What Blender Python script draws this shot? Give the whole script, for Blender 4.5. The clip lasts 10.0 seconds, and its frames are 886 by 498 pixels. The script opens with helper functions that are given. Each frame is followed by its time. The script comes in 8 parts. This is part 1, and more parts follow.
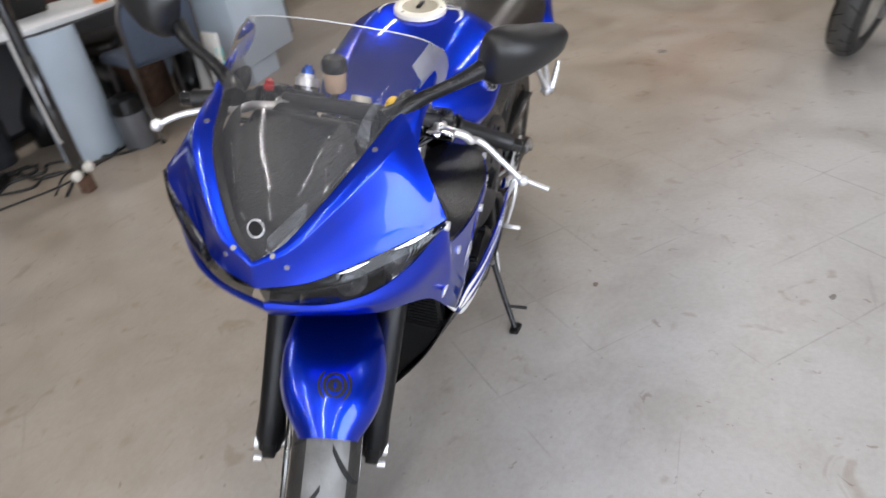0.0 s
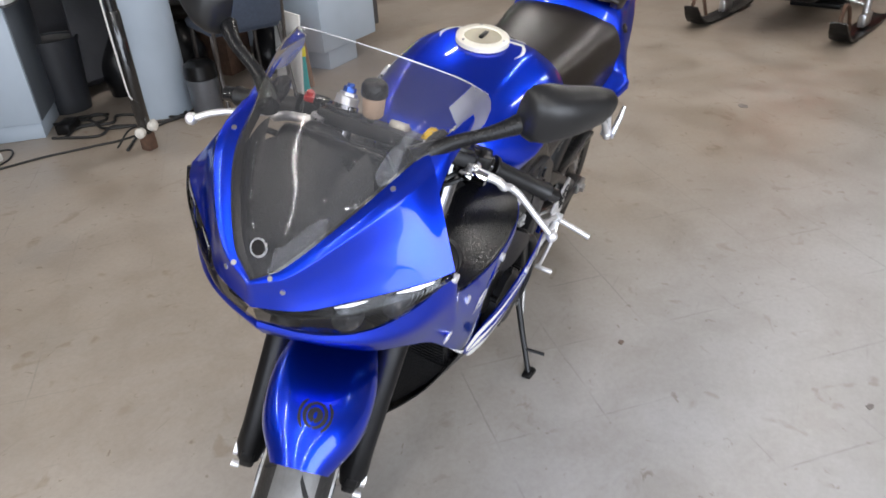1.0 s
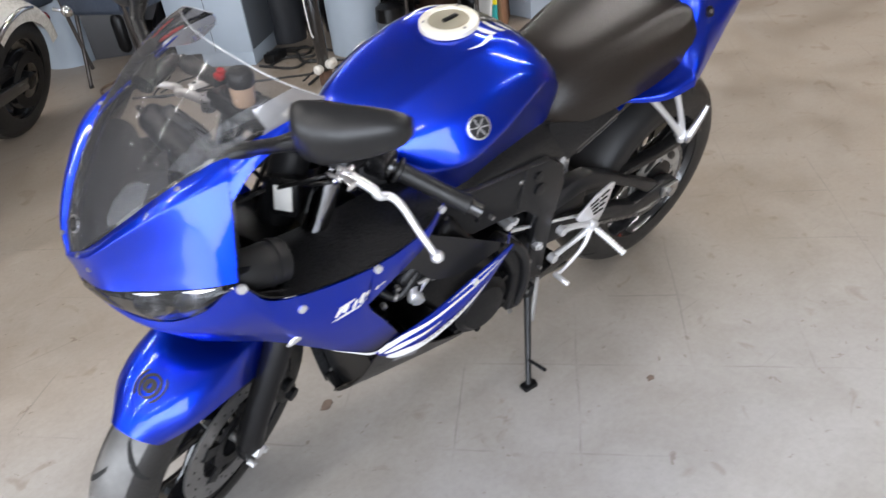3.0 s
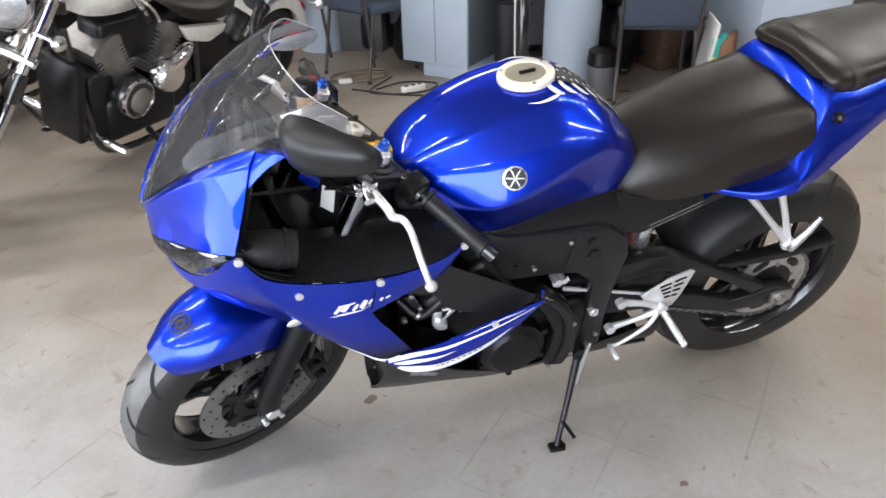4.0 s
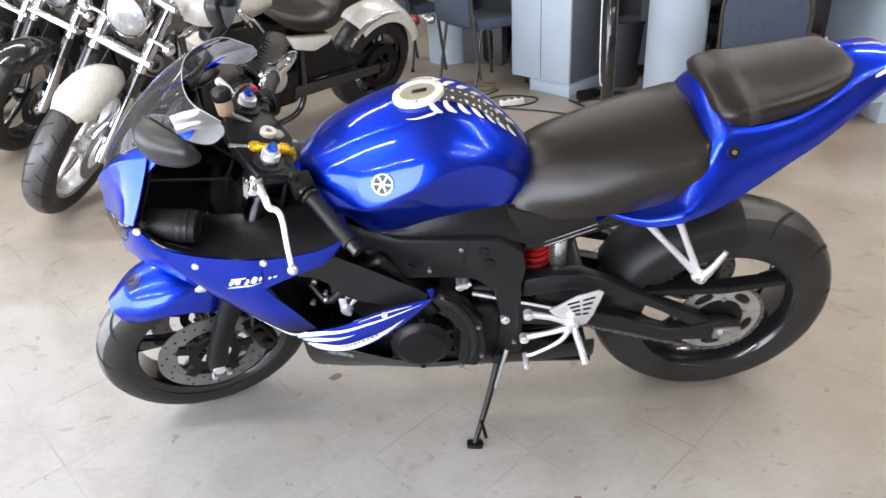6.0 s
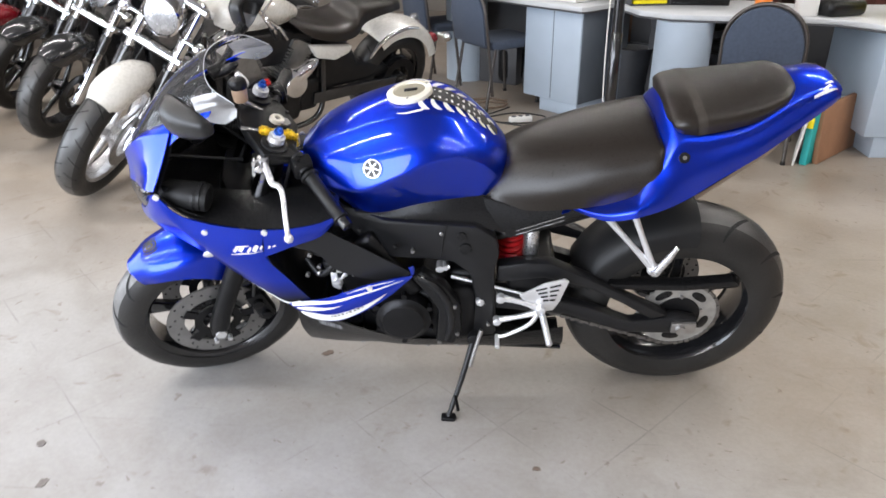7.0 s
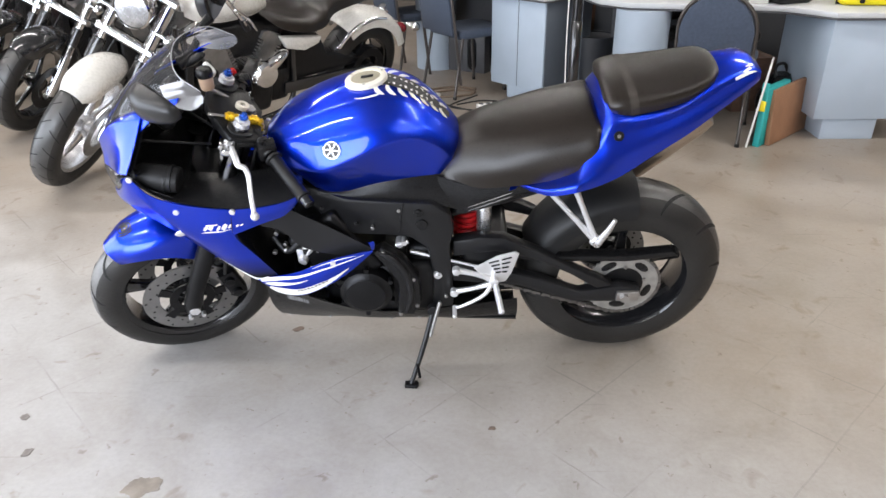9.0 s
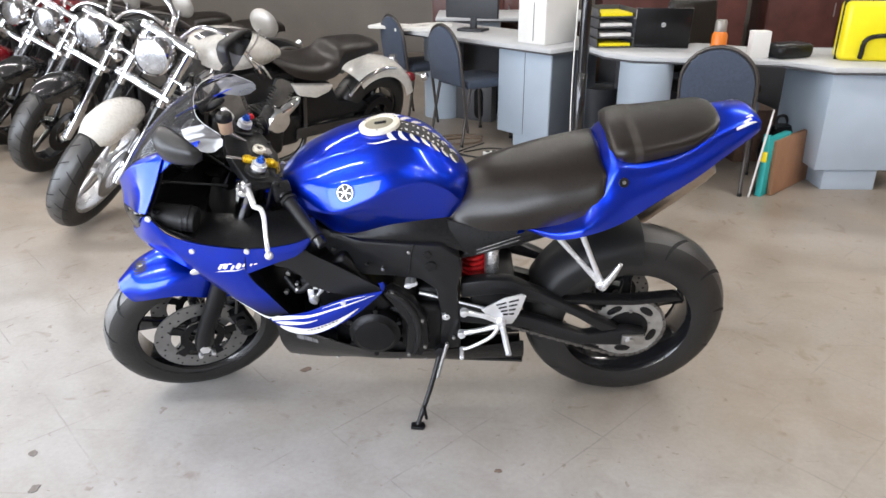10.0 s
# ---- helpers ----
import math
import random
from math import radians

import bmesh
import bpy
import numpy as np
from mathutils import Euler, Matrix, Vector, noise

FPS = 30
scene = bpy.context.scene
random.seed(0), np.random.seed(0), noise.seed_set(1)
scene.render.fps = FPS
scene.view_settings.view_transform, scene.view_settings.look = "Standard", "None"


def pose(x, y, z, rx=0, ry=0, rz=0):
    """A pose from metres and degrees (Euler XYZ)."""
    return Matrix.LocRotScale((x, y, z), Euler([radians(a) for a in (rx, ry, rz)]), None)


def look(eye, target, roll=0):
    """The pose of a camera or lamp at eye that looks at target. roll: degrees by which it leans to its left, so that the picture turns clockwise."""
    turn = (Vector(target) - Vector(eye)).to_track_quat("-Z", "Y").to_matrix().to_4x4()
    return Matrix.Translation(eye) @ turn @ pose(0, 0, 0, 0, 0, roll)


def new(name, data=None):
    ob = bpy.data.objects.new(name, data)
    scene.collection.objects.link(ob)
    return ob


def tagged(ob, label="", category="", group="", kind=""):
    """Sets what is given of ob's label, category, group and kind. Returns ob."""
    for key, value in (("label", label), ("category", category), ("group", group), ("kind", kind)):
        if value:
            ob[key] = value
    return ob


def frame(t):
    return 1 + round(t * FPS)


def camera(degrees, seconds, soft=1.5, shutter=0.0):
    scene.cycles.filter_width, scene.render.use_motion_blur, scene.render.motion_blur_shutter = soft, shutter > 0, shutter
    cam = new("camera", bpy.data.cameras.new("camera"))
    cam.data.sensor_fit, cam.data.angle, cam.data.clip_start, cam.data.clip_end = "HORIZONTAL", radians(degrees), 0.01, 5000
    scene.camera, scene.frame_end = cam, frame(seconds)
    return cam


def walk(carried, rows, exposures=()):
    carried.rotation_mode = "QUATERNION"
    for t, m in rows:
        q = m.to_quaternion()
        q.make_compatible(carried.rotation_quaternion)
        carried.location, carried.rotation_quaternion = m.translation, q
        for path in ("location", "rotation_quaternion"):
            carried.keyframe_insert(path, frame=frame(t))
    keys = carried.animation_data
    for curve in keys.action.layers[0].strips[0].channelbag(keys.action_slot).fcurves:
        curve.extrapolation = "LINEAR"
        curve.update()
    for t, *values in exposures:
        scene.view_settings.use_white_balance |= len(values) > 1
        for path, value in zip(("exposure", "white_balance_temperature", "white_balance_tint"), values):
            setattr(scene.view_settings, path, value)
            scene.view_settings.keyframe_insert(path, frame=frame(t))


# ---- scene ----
cam = camera(64.2, 10.0, shutter=0.5)
PATH = [
    (0, (-1.467, -0.753, 1.317), (0.082, -0.021, 0.285), -11.3),
    (0.3, (-1.47, -0.796, 1.338), (-0.001, 0.045, 0.271), -9.3),
    (0.5, (-1.435, -0.786, 1.328), (0.061, 0.044, 0.292), -5.4),
    (1, (-1.364, -0.785, 1.35), (0.126, 0.081, 0.335), -3.4),
    (1.5, (-1.251, -0.899, 1.37), (0.117, 0.171, 0.377), -5.6),
    (1.9, (-1.146, -1.046, 1.358), (0.012, 0.23, 0.342), -7.8),
    (2, (-1.119, -1.085, 1.355), (-0.016, 0.205, 0.298), -6.7),
    (2.5, (-0.984, -1.136, 1.322), (-0.062, 0.236, 0.196), -7.3),
    (3, (-0.814, -1.207, 1.351), (0.126, 0.174, 0.252), -6.8),
    (3.1, (-0.787, -1.238, 1.349), (0.075, 0.206, 0.267), -7.6),
    (3.2, (-0.762, -1.257, 1.347), (0.043, 0.248, 0.304), -7.1),
    (4.3, (-0.418, -1.439, 1.378), (-0.05, 0.259, 0.388), -1.0),
    (4.5, (-0.366, -1.435, 1.365), (0.031, 0.274, 0.406), 0.1),
    (5, (-0.174, -1.489, 1.377), (-0.099, 0.292, 0.471), -1.8),
    (5.5, (-0.055, -1.537, 1.378), (-0.162, 0.216, 0.422), -4.1),
    (5.7, (0.047, -1.575, 1.396), (-0.043, 0.174, 0.429), -4.1),
    (6.8, (0.15, -1.833, 1.414), (0.058, -0.043, 0.528), -1.5),
    (7, (0.197, -1.86, 1.412), (0.076, -0.078, 0.512), -0.8),
    (7.5, (0.301, -1.923, 1.419), (0.073, -0.16, 0.502), -0.8),
    (8, (0.335, -1.942, 1.414), (0.083, -0.187, 0.487), -1.0),
    (8.5, (0.331, -1.954, 1.422), (0.192, -0.176, 0.518), 0.7),
    (9, (0.27, -1.999, 1.436), (0.203, -0.227, 0.512), -1.0),
    (9.5, (0.249, -2.038, 1.449), (0.189, -0.233, 0.589), -0.9),
    (10, (0.257, -2.043, 1.442), (0.179, -0.214, 0.637), -0.4),
]
walk(cam, [(t, look(e, g, r)) for t, e, g, r in PATH], [(0, -0.38), (1.5, -0.28), (2.5, -0.12), (3.0, -0.16), (4.5, 0.02), (5.0, 0.20), (5.5, 0.28), (7.0, 0.04), (10, 0.06)])

# ---- world, daylight through the door, tube lamps ----
world = bpy.data.worlds.new("sky")
scene.world = world
world.use_nodes = True
wn = world.node_tree.nodes
sky = wn.new("ShaderNodeTexSky")
sky.sky_type, sky.sun_disc = "NISHITA", False
sky.sun_elevation, sky.sun_rotation = radians(38), radians(160)
wn["Background"].inputs["Strength"].default_value = 0.12
world.node_tree.links.new(sky.outputs[0], wn["Background"].inputs["Color"])


def area_lamp(name, m, sx, sy, watts, colour):
    d = bpy.data.lights.new(name, "AREA")
    d.shape, d.size, d.size_y, d.energy, d.color = "RECTANGLE", sx, sy, watts, colour
    ob = new(name, d)
    ob.matrix_world = m
    return ob


DOOR_X, DOOR_W, DOOR_H, FRONT_Y = -3.5, 5.6, 2.9, -5.0
area_lamp("door_daylight", look((DOOR_X, FRONT_Y + 0.05, DOOR_H / 2), (DOOR_X, 0, DOOR_H / 2 - 0.4)), DOOR_W, DOOR_H, 490, (0.862, 0.925, 1.045))
WEST_X, WEST_Y, WEST_W, WEST_H = -6.5, -1.7, 6.4, 3.0
area_lamp("side_door_daylight", look((WEST_X + 0.05, WEST_Y, WEST_H / 2), (0, WEST_Y, WEST_H / 2 - 0.4)), WEST_W, WEST_H, 400, (0.862, 0.925, 1.045))
# the east and north tubes are added to brighten the floor and desks
TUBES = [(x, y) for y in (-3.6, -1.2, 1.2, 3.6) for x in (-5.2, -2.7)] + [(x, y) for y in (-3.6, -1.2, 1.2) for x in (2.9, 5.6)] + [(0.3, 4.6), (3.1, 4.6), (5.6, 4.6)]
for tx, ty in TUBES:
    area_lamp("tube_lamp", pose(tx, ty, 3.72, 0, 0, 0), 2.3, 0.055, 48, (1.0, 0.957, 0.92))


# ---- materials ----
def pbr(name, colour, rough=0.5, metal=0.0, coat=0.0, var=0.12, scale=6.0, bump=0.0, bscale=80.0, rvar=0.08, spec=0.5, sheen=0.0, coat_ior=1.5):
    m = bpy.data.materials.new(name)
    m.use_nodes = True
    n, l = m.node_tree.nodes, m.node_tree.links
    b = n["Principled BSDF"]
    tc = n.new("ShaderNodeTexCoord")
    big = n.new("ShaderNodeTexNoise")
    big.inputs["Scale"].default_value, big.inputs["Detail"].default_value = scale, 6.0
    l.new(tc.outputs["Object"], big.inputs["Vector"])
    ramp = n.new("ShaderNodeMapRange")
    ramp.inputs["From Min"].default_value, ramp.inputs["From Max"].default_value = 0.3, 0.7
    ramp.inputs["To Min"].default_value, ramp.inputs["To Max"].default_value = 1 - var, 1 + var
    l.new(big.outputs["Fac"], ramp.inputs["Value"])
    mul = n.new("ShaderNodeVectorMath")
    mul.operation = "SCALE"
    mul.inputs[0].default_value = colour
    l.new(ramp.outputs[0], mul.inputs["Scale"])
    l.new(mul.outputs[0], b.inputs["Base Color"])
    rr = n.new("ShaderNodeMapRange")
    rr.inputs["From Min"].default_value, rr.inputs["From Max"].default_value = 0.3, 0.7
    rr.inputs["To Min"].default_value, rr.inputs["To Max"].default_value = max(0.0, rough - rvar), min(1.0, rough + rvar)
    fine = n.new("ShaderNodeTexNoise")
    fine.inputs["Scale"].default_value, fine.inputs["Detail"].default_value = bscale, 4.0
    l.new(tc.outputs["Object"], fine.inputs["Vector"])
    l.new(fine.outputs["Fac"], rr.inputs["Value"])
    l.new(rr.outputs[0], b.inputs["Roughness"])
    b.inputs["Metallic"].default_value, b.inputs["Coat Weight"].default_value = metal, coat
    b.inputs["Coat Roughness"].default_value, b.inputs["Coat IOR"].default_value = 0.03, coat_ior
    b.inputs["Specular IOR Level"].default_value = spec
    b.inputs["Sheen Weight"].default_value = sheen
    if bump:
        bp = n.new("ShaderNodeBump")
        bp.inputs["Strength"].default_value, bp.inputs["Distance"].default_value = bump, 0.004
        l.new(fine.outputs["Fac"], bp.inputs["Height"])
        l.new(bp.outputs[0], b.inputs["Normal"])
    return m


def glass(name, colour, rough=0.02, ior=1.45, haze=0.0):
    m = bpy.data.materials.new(name)
    m.use_nodes = True
    n, l = m.node_tree.nodes, m.node_tree.links
    n.remove(n["Principled BSDF"])
    clear, gloss, mix, fres = (n.new("ShaderNode" + k) for k in ("BsdfTransparent", "BsdfGlossy", "MixShader", "Fresnel"))
    clear.inputs["Color"].default_value = (*colour, 1)
    gloss.inputs["Roughness"].default_value = rough
    fres.inputs["IOR"].default_value = ior
    l.new(fres.outputs[0], mix.inputs[0])
    l.new(clear.outputs[0], mix.inputs[1])
    l.new(gloss.outputs[0], mix.inputs[2])
    out = mix.outputs[0]
    if haze:
        # patchy diffuse veil painted in for haze and pale reflections on the sheet
        dif, add, tex, mr, tc = (n.new("ShaderNode" + k) for k in ("BsdfDiffuse", "MixShader", "TexNoise", "MapRange", "TexCoord"))
        dif.inputs["Color"].default_value = (0.62, 0.62, 0.64, 1)
        tex.inputs["Scale"].default_value, tex.inputs["Detail"].default_value = 9.0, 6.0
        mr.inputs["To Min"].default_value, mr.inputs["To Max"].default_value = haze * 0.4, haze * 1.6
        l.new(tc.outputs["Object"], tex.inputs["Vector"])
        l.new(tex.outputs["Fac"], mr.inputs["Value"])
        l.new(mr.outputs[0], add.inputs[0])
        l.new(out, add.inputs[1])
        l.new(dif.outputs[0], add.inputs[2])
        out = add.outputs[0]
    l.new(out, n["Material Output"].inputs["Surface"])
    return m


BLUE = pbr("blue_metallic_paint", (0.0036, 0.036, 0.61), 0.31, 0.95, 1.0, 0.05, 3, 0.02, 900, 0.025, coat_ior=1.42)
BLUE.node_tree.nodes["Principled BSDF"].inputs["Specular Tint"].default_value = (0.14, 0.44, 1.0, 1)
BLACK_PLASTIC = pbr("satin_black_plastic", (0.006, 0.006, 0.0066), 0.30, 0, 0, 0.2, 5, 0.08, 500, spec=0.32)
BLACK_GLOSS = pbr("gloss_black", (0.008, 0.008, 0.009), 0.18, 0, 0.6, 0.2, 5, 0.02, 200)
GREY_PANEL = pbr("dark_grey_panel", (0.009, 0.009, 0.010), 0.36, 0, 0, 0.2, 4, 0.05, 400, spec=0.34)
FRAME_BLACK = pbr("black_frame_paint", (0.009, 0.009, 0.0098), 0.36, 0, 0.0, 0.2, 6, 0.08, 350, spec=0.32)
SEAT_VINYL = pbr("black_vinyl", (0.014, 0.0105, 0.008), 0.31, 0, 0, 0.15, 5, 0.10, 420, 0.05, spec=0.40)
SEAT_BAND = pbr("worn_vinyl_band", (0.032, 0.026, 0.021), 0.42, 0, 0, 0.12, 6, 0.3, 420, spec=0.4)
RUBBER = pbr("black_rubber", (0.006, 0.006, 0.0065), 0.42, 0, 0, 0.25, 7, 0.12, 250, spec=0.4)
TYRE = pbr("tyre_rubber", (0.016, 0.015, 0.014), 0.48, 0, 0, 0.3, 9, 0.15, 160, spec=0.36)
TREAD = pbr("dusty_tread", (0.035, 0.034, 0.033), 0.36, 0, 0, 0.35, 12, 0.2, 160, spec=0.6)
# front tread: dust plus the daylight sheen, both put into a paler base colour
TREAD_DUST_SHEEN = pbr("dusty_tread_with_sheen", (0.10, 0.098, 0.095), 0.45, 0, 0, 0.4, 14, 0.2, 160, spec=0.6)
FORK_CHROME = pbr("fork_chrome", (0.22, 0.22, 0.23), 0.10, 1.0, 0, 0.08, 8, 0, 60, 0.04)
GROOVE = pbr("tyre_groove", (0.006, 0.006, 0.006), 0.85)
MATT_BLACK = pbr("matt_black_plastic", (0.010, 0.010, 0.0105), 0.46, 0, 0, 0.2, 6, 0.08, 400, spec=0.28)
LAMP_CHROME = pbr("lamp_reflector", (0.34, 0.34, 0.35), 0.22, 0.9, 0.3, 0.25, 22, 0.1, 90)
FORK_BRIGHT = pbr("polished_alloy", (0.60, 0.60, 0.61), 0.10, 1.0, 0, 0.08, 9, 0, 60, 0.05)
DULL_ALLOY = pbr("dull_alloy", (0.33, 0.31, 0.28), 0.42, 0.5, 0, 0.12, 12, 0.03, 120)
SILVER = pbr("cast_aluminium", (0.62, 0.62, 0.63), 0.3, 0.9, 0, 0.1, 10, 0.05, 200)
WHITE_ALU = pbr("bright_aluminium", (0.78, 0.78, 0.79), 0.36, 0.75, 0, 0.08, 10, 0.04, 200)
CHROME = pbr("chrome", (0.82, 0.82, 0.83), 0.06, 1.0, 0, 0.05, 6, 0, 60, 0.04)
STEEL = pbr("brushed_steel", (0.36, 0.35, 0.34), 0.38, 0.9, 0, 0.2, 14, 0.06, 220)
DISC_STEEL = pbr("disc_steel", (0.26, 0.255, 0.25), 0.36, 0.85, 0, 0.15, 20, 0.08, 300)
CHAIN = pbr("chain_steel", (0.20, 0.19, 0.18), 0.36, 0.85, 0, 0.3, 60, 0.1, 200)
SPROCKET = pbr("worn_sprocket_steel", (0.40, 0.39, 0.37), 0.42, 0.7, 0, 0.2, 30, 0.06, 220)
MIRROR_SHELL = pbr("satin_mirror_shell", (0.010, 0.010, 0.0105), 0.38, 0, 0.0, 0.2, 5, 0.05, 500, spec=0.42)
DARK_METAL = pbr("dark_metal", (0.010, 0.010, 0.011), 0.38, 0.6, 0, 0.25, 12, 0.08, 150)
WHITE_DECAL = pbr("white_decal", (0.8, 0.8, 0.8), 0.35, 0, 0.4, 0.04)
GREY_DECAL = pbr("grey_decal", (0.20, 0.20, 0.21), 0.4, 0, 0.2, 0.1)
BROWN_CABLE = pbr("brown_cable", (0.17, 0.12, 0.085), 0.55, 0, 0, 0.1)
BLACK_DECAL = pbr("black_decal", (0.006, 0.006, 0.008), 0.45, 0, 0.0, 0.1)
GOLD = pbr("gold_anodised", (0.75, 0.48, 0.02), 0.3, 0.6, 0, 0.08)
BLUE_ANO = pbr("blue_anodised", (0.03, 0.12, 0.55), 0.25, 0.7, 0, 0.08)
RED = pbr("red_paint", (0.45, 0.012, 0.012), 0.3, 0, 0.5, 0.08)
RED_SPRING = pbr("red_spring", (0.55, 0.012, 0.015), 0.35, 0, 0.3, 0.1)
CREAM = pbr("cap_cream_metal", (0.78, 0.74, 0.64), 0.42, 0.25, 0.2, 0.05)
CAP_LID = pbr("cap_lid_metal", (0.36, 0.33, 0.25), 0.45, 0.5, 0, 0.12, 20)
TAN = pbr("tan_fluid", (0.42, 0.29, 0.20), 0.4, 0, 0.2, 0.1)
MUFFLER = pbr("brownish_titanium", (0.40, 0.34, 0.28), 0.34, 0.9, 0, 0.15, 10, 0.04, 200)
SCREEN_LOBE = glass("screen_corner_glare", (0.60, 0.60, 0.60), 0.03, 2.2, 0.32)
SCREEN = glass("smoked_screen", (0.74, 0.72, 0.71), 0.008, 1.30, 0.040)
RIM_CLEAR = pbr("clear_rim", (0.62, 0.63, 0.65), 0.15, 0.2, 0.5, 0.05)
LENS = glass("headlight_lens", (0.24, 0.25, 0.27), 0.02, 1.5)
MIRROR = pbr("mirror_glass", (0.9, 0.9, 0.9), 0.02, 1.0, 0, 0.0, 1, 0, 10, 0.0)
WHITE_PAINT = pbr("white_paint", (0.68, 0.66, 0.61), 0.28, 0, 0.7, 0.05)
BLACK_PAINT = pbr("black_paint", (0.01, 0.01, 0.011), 0.2, 0, 0.8, 0.1)
DARK_RED = pbr("dark_red_paint", (0.20, 0.006, 0.012), 0.22, 0.2, 0.8, 0.08)
ORANGE_RED = pbr("orange_red_plastic", (0.78, 0.045, 0.012), 0.35, 0, 0.3, 0.08)
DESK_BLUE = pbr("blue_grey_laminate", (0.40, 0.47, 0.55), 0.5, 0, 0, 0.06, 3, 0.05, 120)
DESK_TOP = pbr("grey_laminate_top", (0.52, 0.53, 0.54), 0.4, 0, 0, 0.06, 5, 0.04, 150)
# darker copy of the desk laminate, for the pedestal side turned from the light
SHADE_GREY = pbr("shaded_side_laminate", (0.10, 0.115, 0.135), 0.5, 0, 0, 0.08, 4, 0.04, 150)
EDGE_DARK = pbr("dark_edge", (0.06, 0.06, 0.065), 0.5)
CHAIR_BLUE = pbr("dark_blue_fabric", (0.050, 0.066, 0.10), 0.85, 0, 0, 0.12, 60, 0.4, 900, sheen=0.05)
CHAIR_FRAME = pbr("brown_black_tube", (0.09, 0.08, 0.075), 0.35, 0.6, 0, 0.1)
CARDBOARD = pbr("brown_cardboard", (0.30, 0.155, 0.085), 0.8, 0, 0, 0.12, 8, 0.12, 120)
PAPER = pbr("white_paper", (0.72, 0.71, 0.68), 0.7, 0, 0, 0.05)
TEAL = pbr("teal_cover", (0.03, 0.42, 0.42), 0.45)
YELLOW = pbr("yellow_plastic", (0.85, 0.72, 0.01), 0.4, 0, 0.1, 0.05)
ORANGE = pbr("orange_bottle", (0.75, 0.20, 0.02), 0.35)
WOOD_DARK = pbr("dark_red_wood", (0.09, 0.03, 0.025), 0.45, 0, 0.1, 0.3, 5, 0.1, 60)
BIN_GREY = pbr("grey_plastic_bin", (0.028, 0.03, 0.035), 0.5)
BIN_STEEL = pbr("dull_grey_bin", (0.16, 0.17, 0.19), 0.35, 0.5, 0, 0.1, 8, 0.03, 200)
WALL = pbr("painted_block_wall", (0.20, 0.18, 0.16), 0.8, 0, 0, 0.12, 1.5, 0.3, 40)
CEIL = pbr("ceiling_panel", (0.30, 0.295, 0.29), 0.9, 0, 0, 0.1, 2, 0.2, 60)
CABLE = pbr("black_cable", (0.015, 0.015, 0.015), 0.5)
SPOT = pbr("faint_spot", (0.20, 0.18, 0.165), 0.7, 0, 0, 0.3, 30)
SPOT_BROWN = pbr("brown_spot", (0.17, 0.125, 0.10), 0.75, 0, 0, 0.3, 40)
BROWN = pbr("rust_brown", (0.10, 0.055, 0.035), 0.8, 0, 0, 0.3, 30, 0.4, 90)


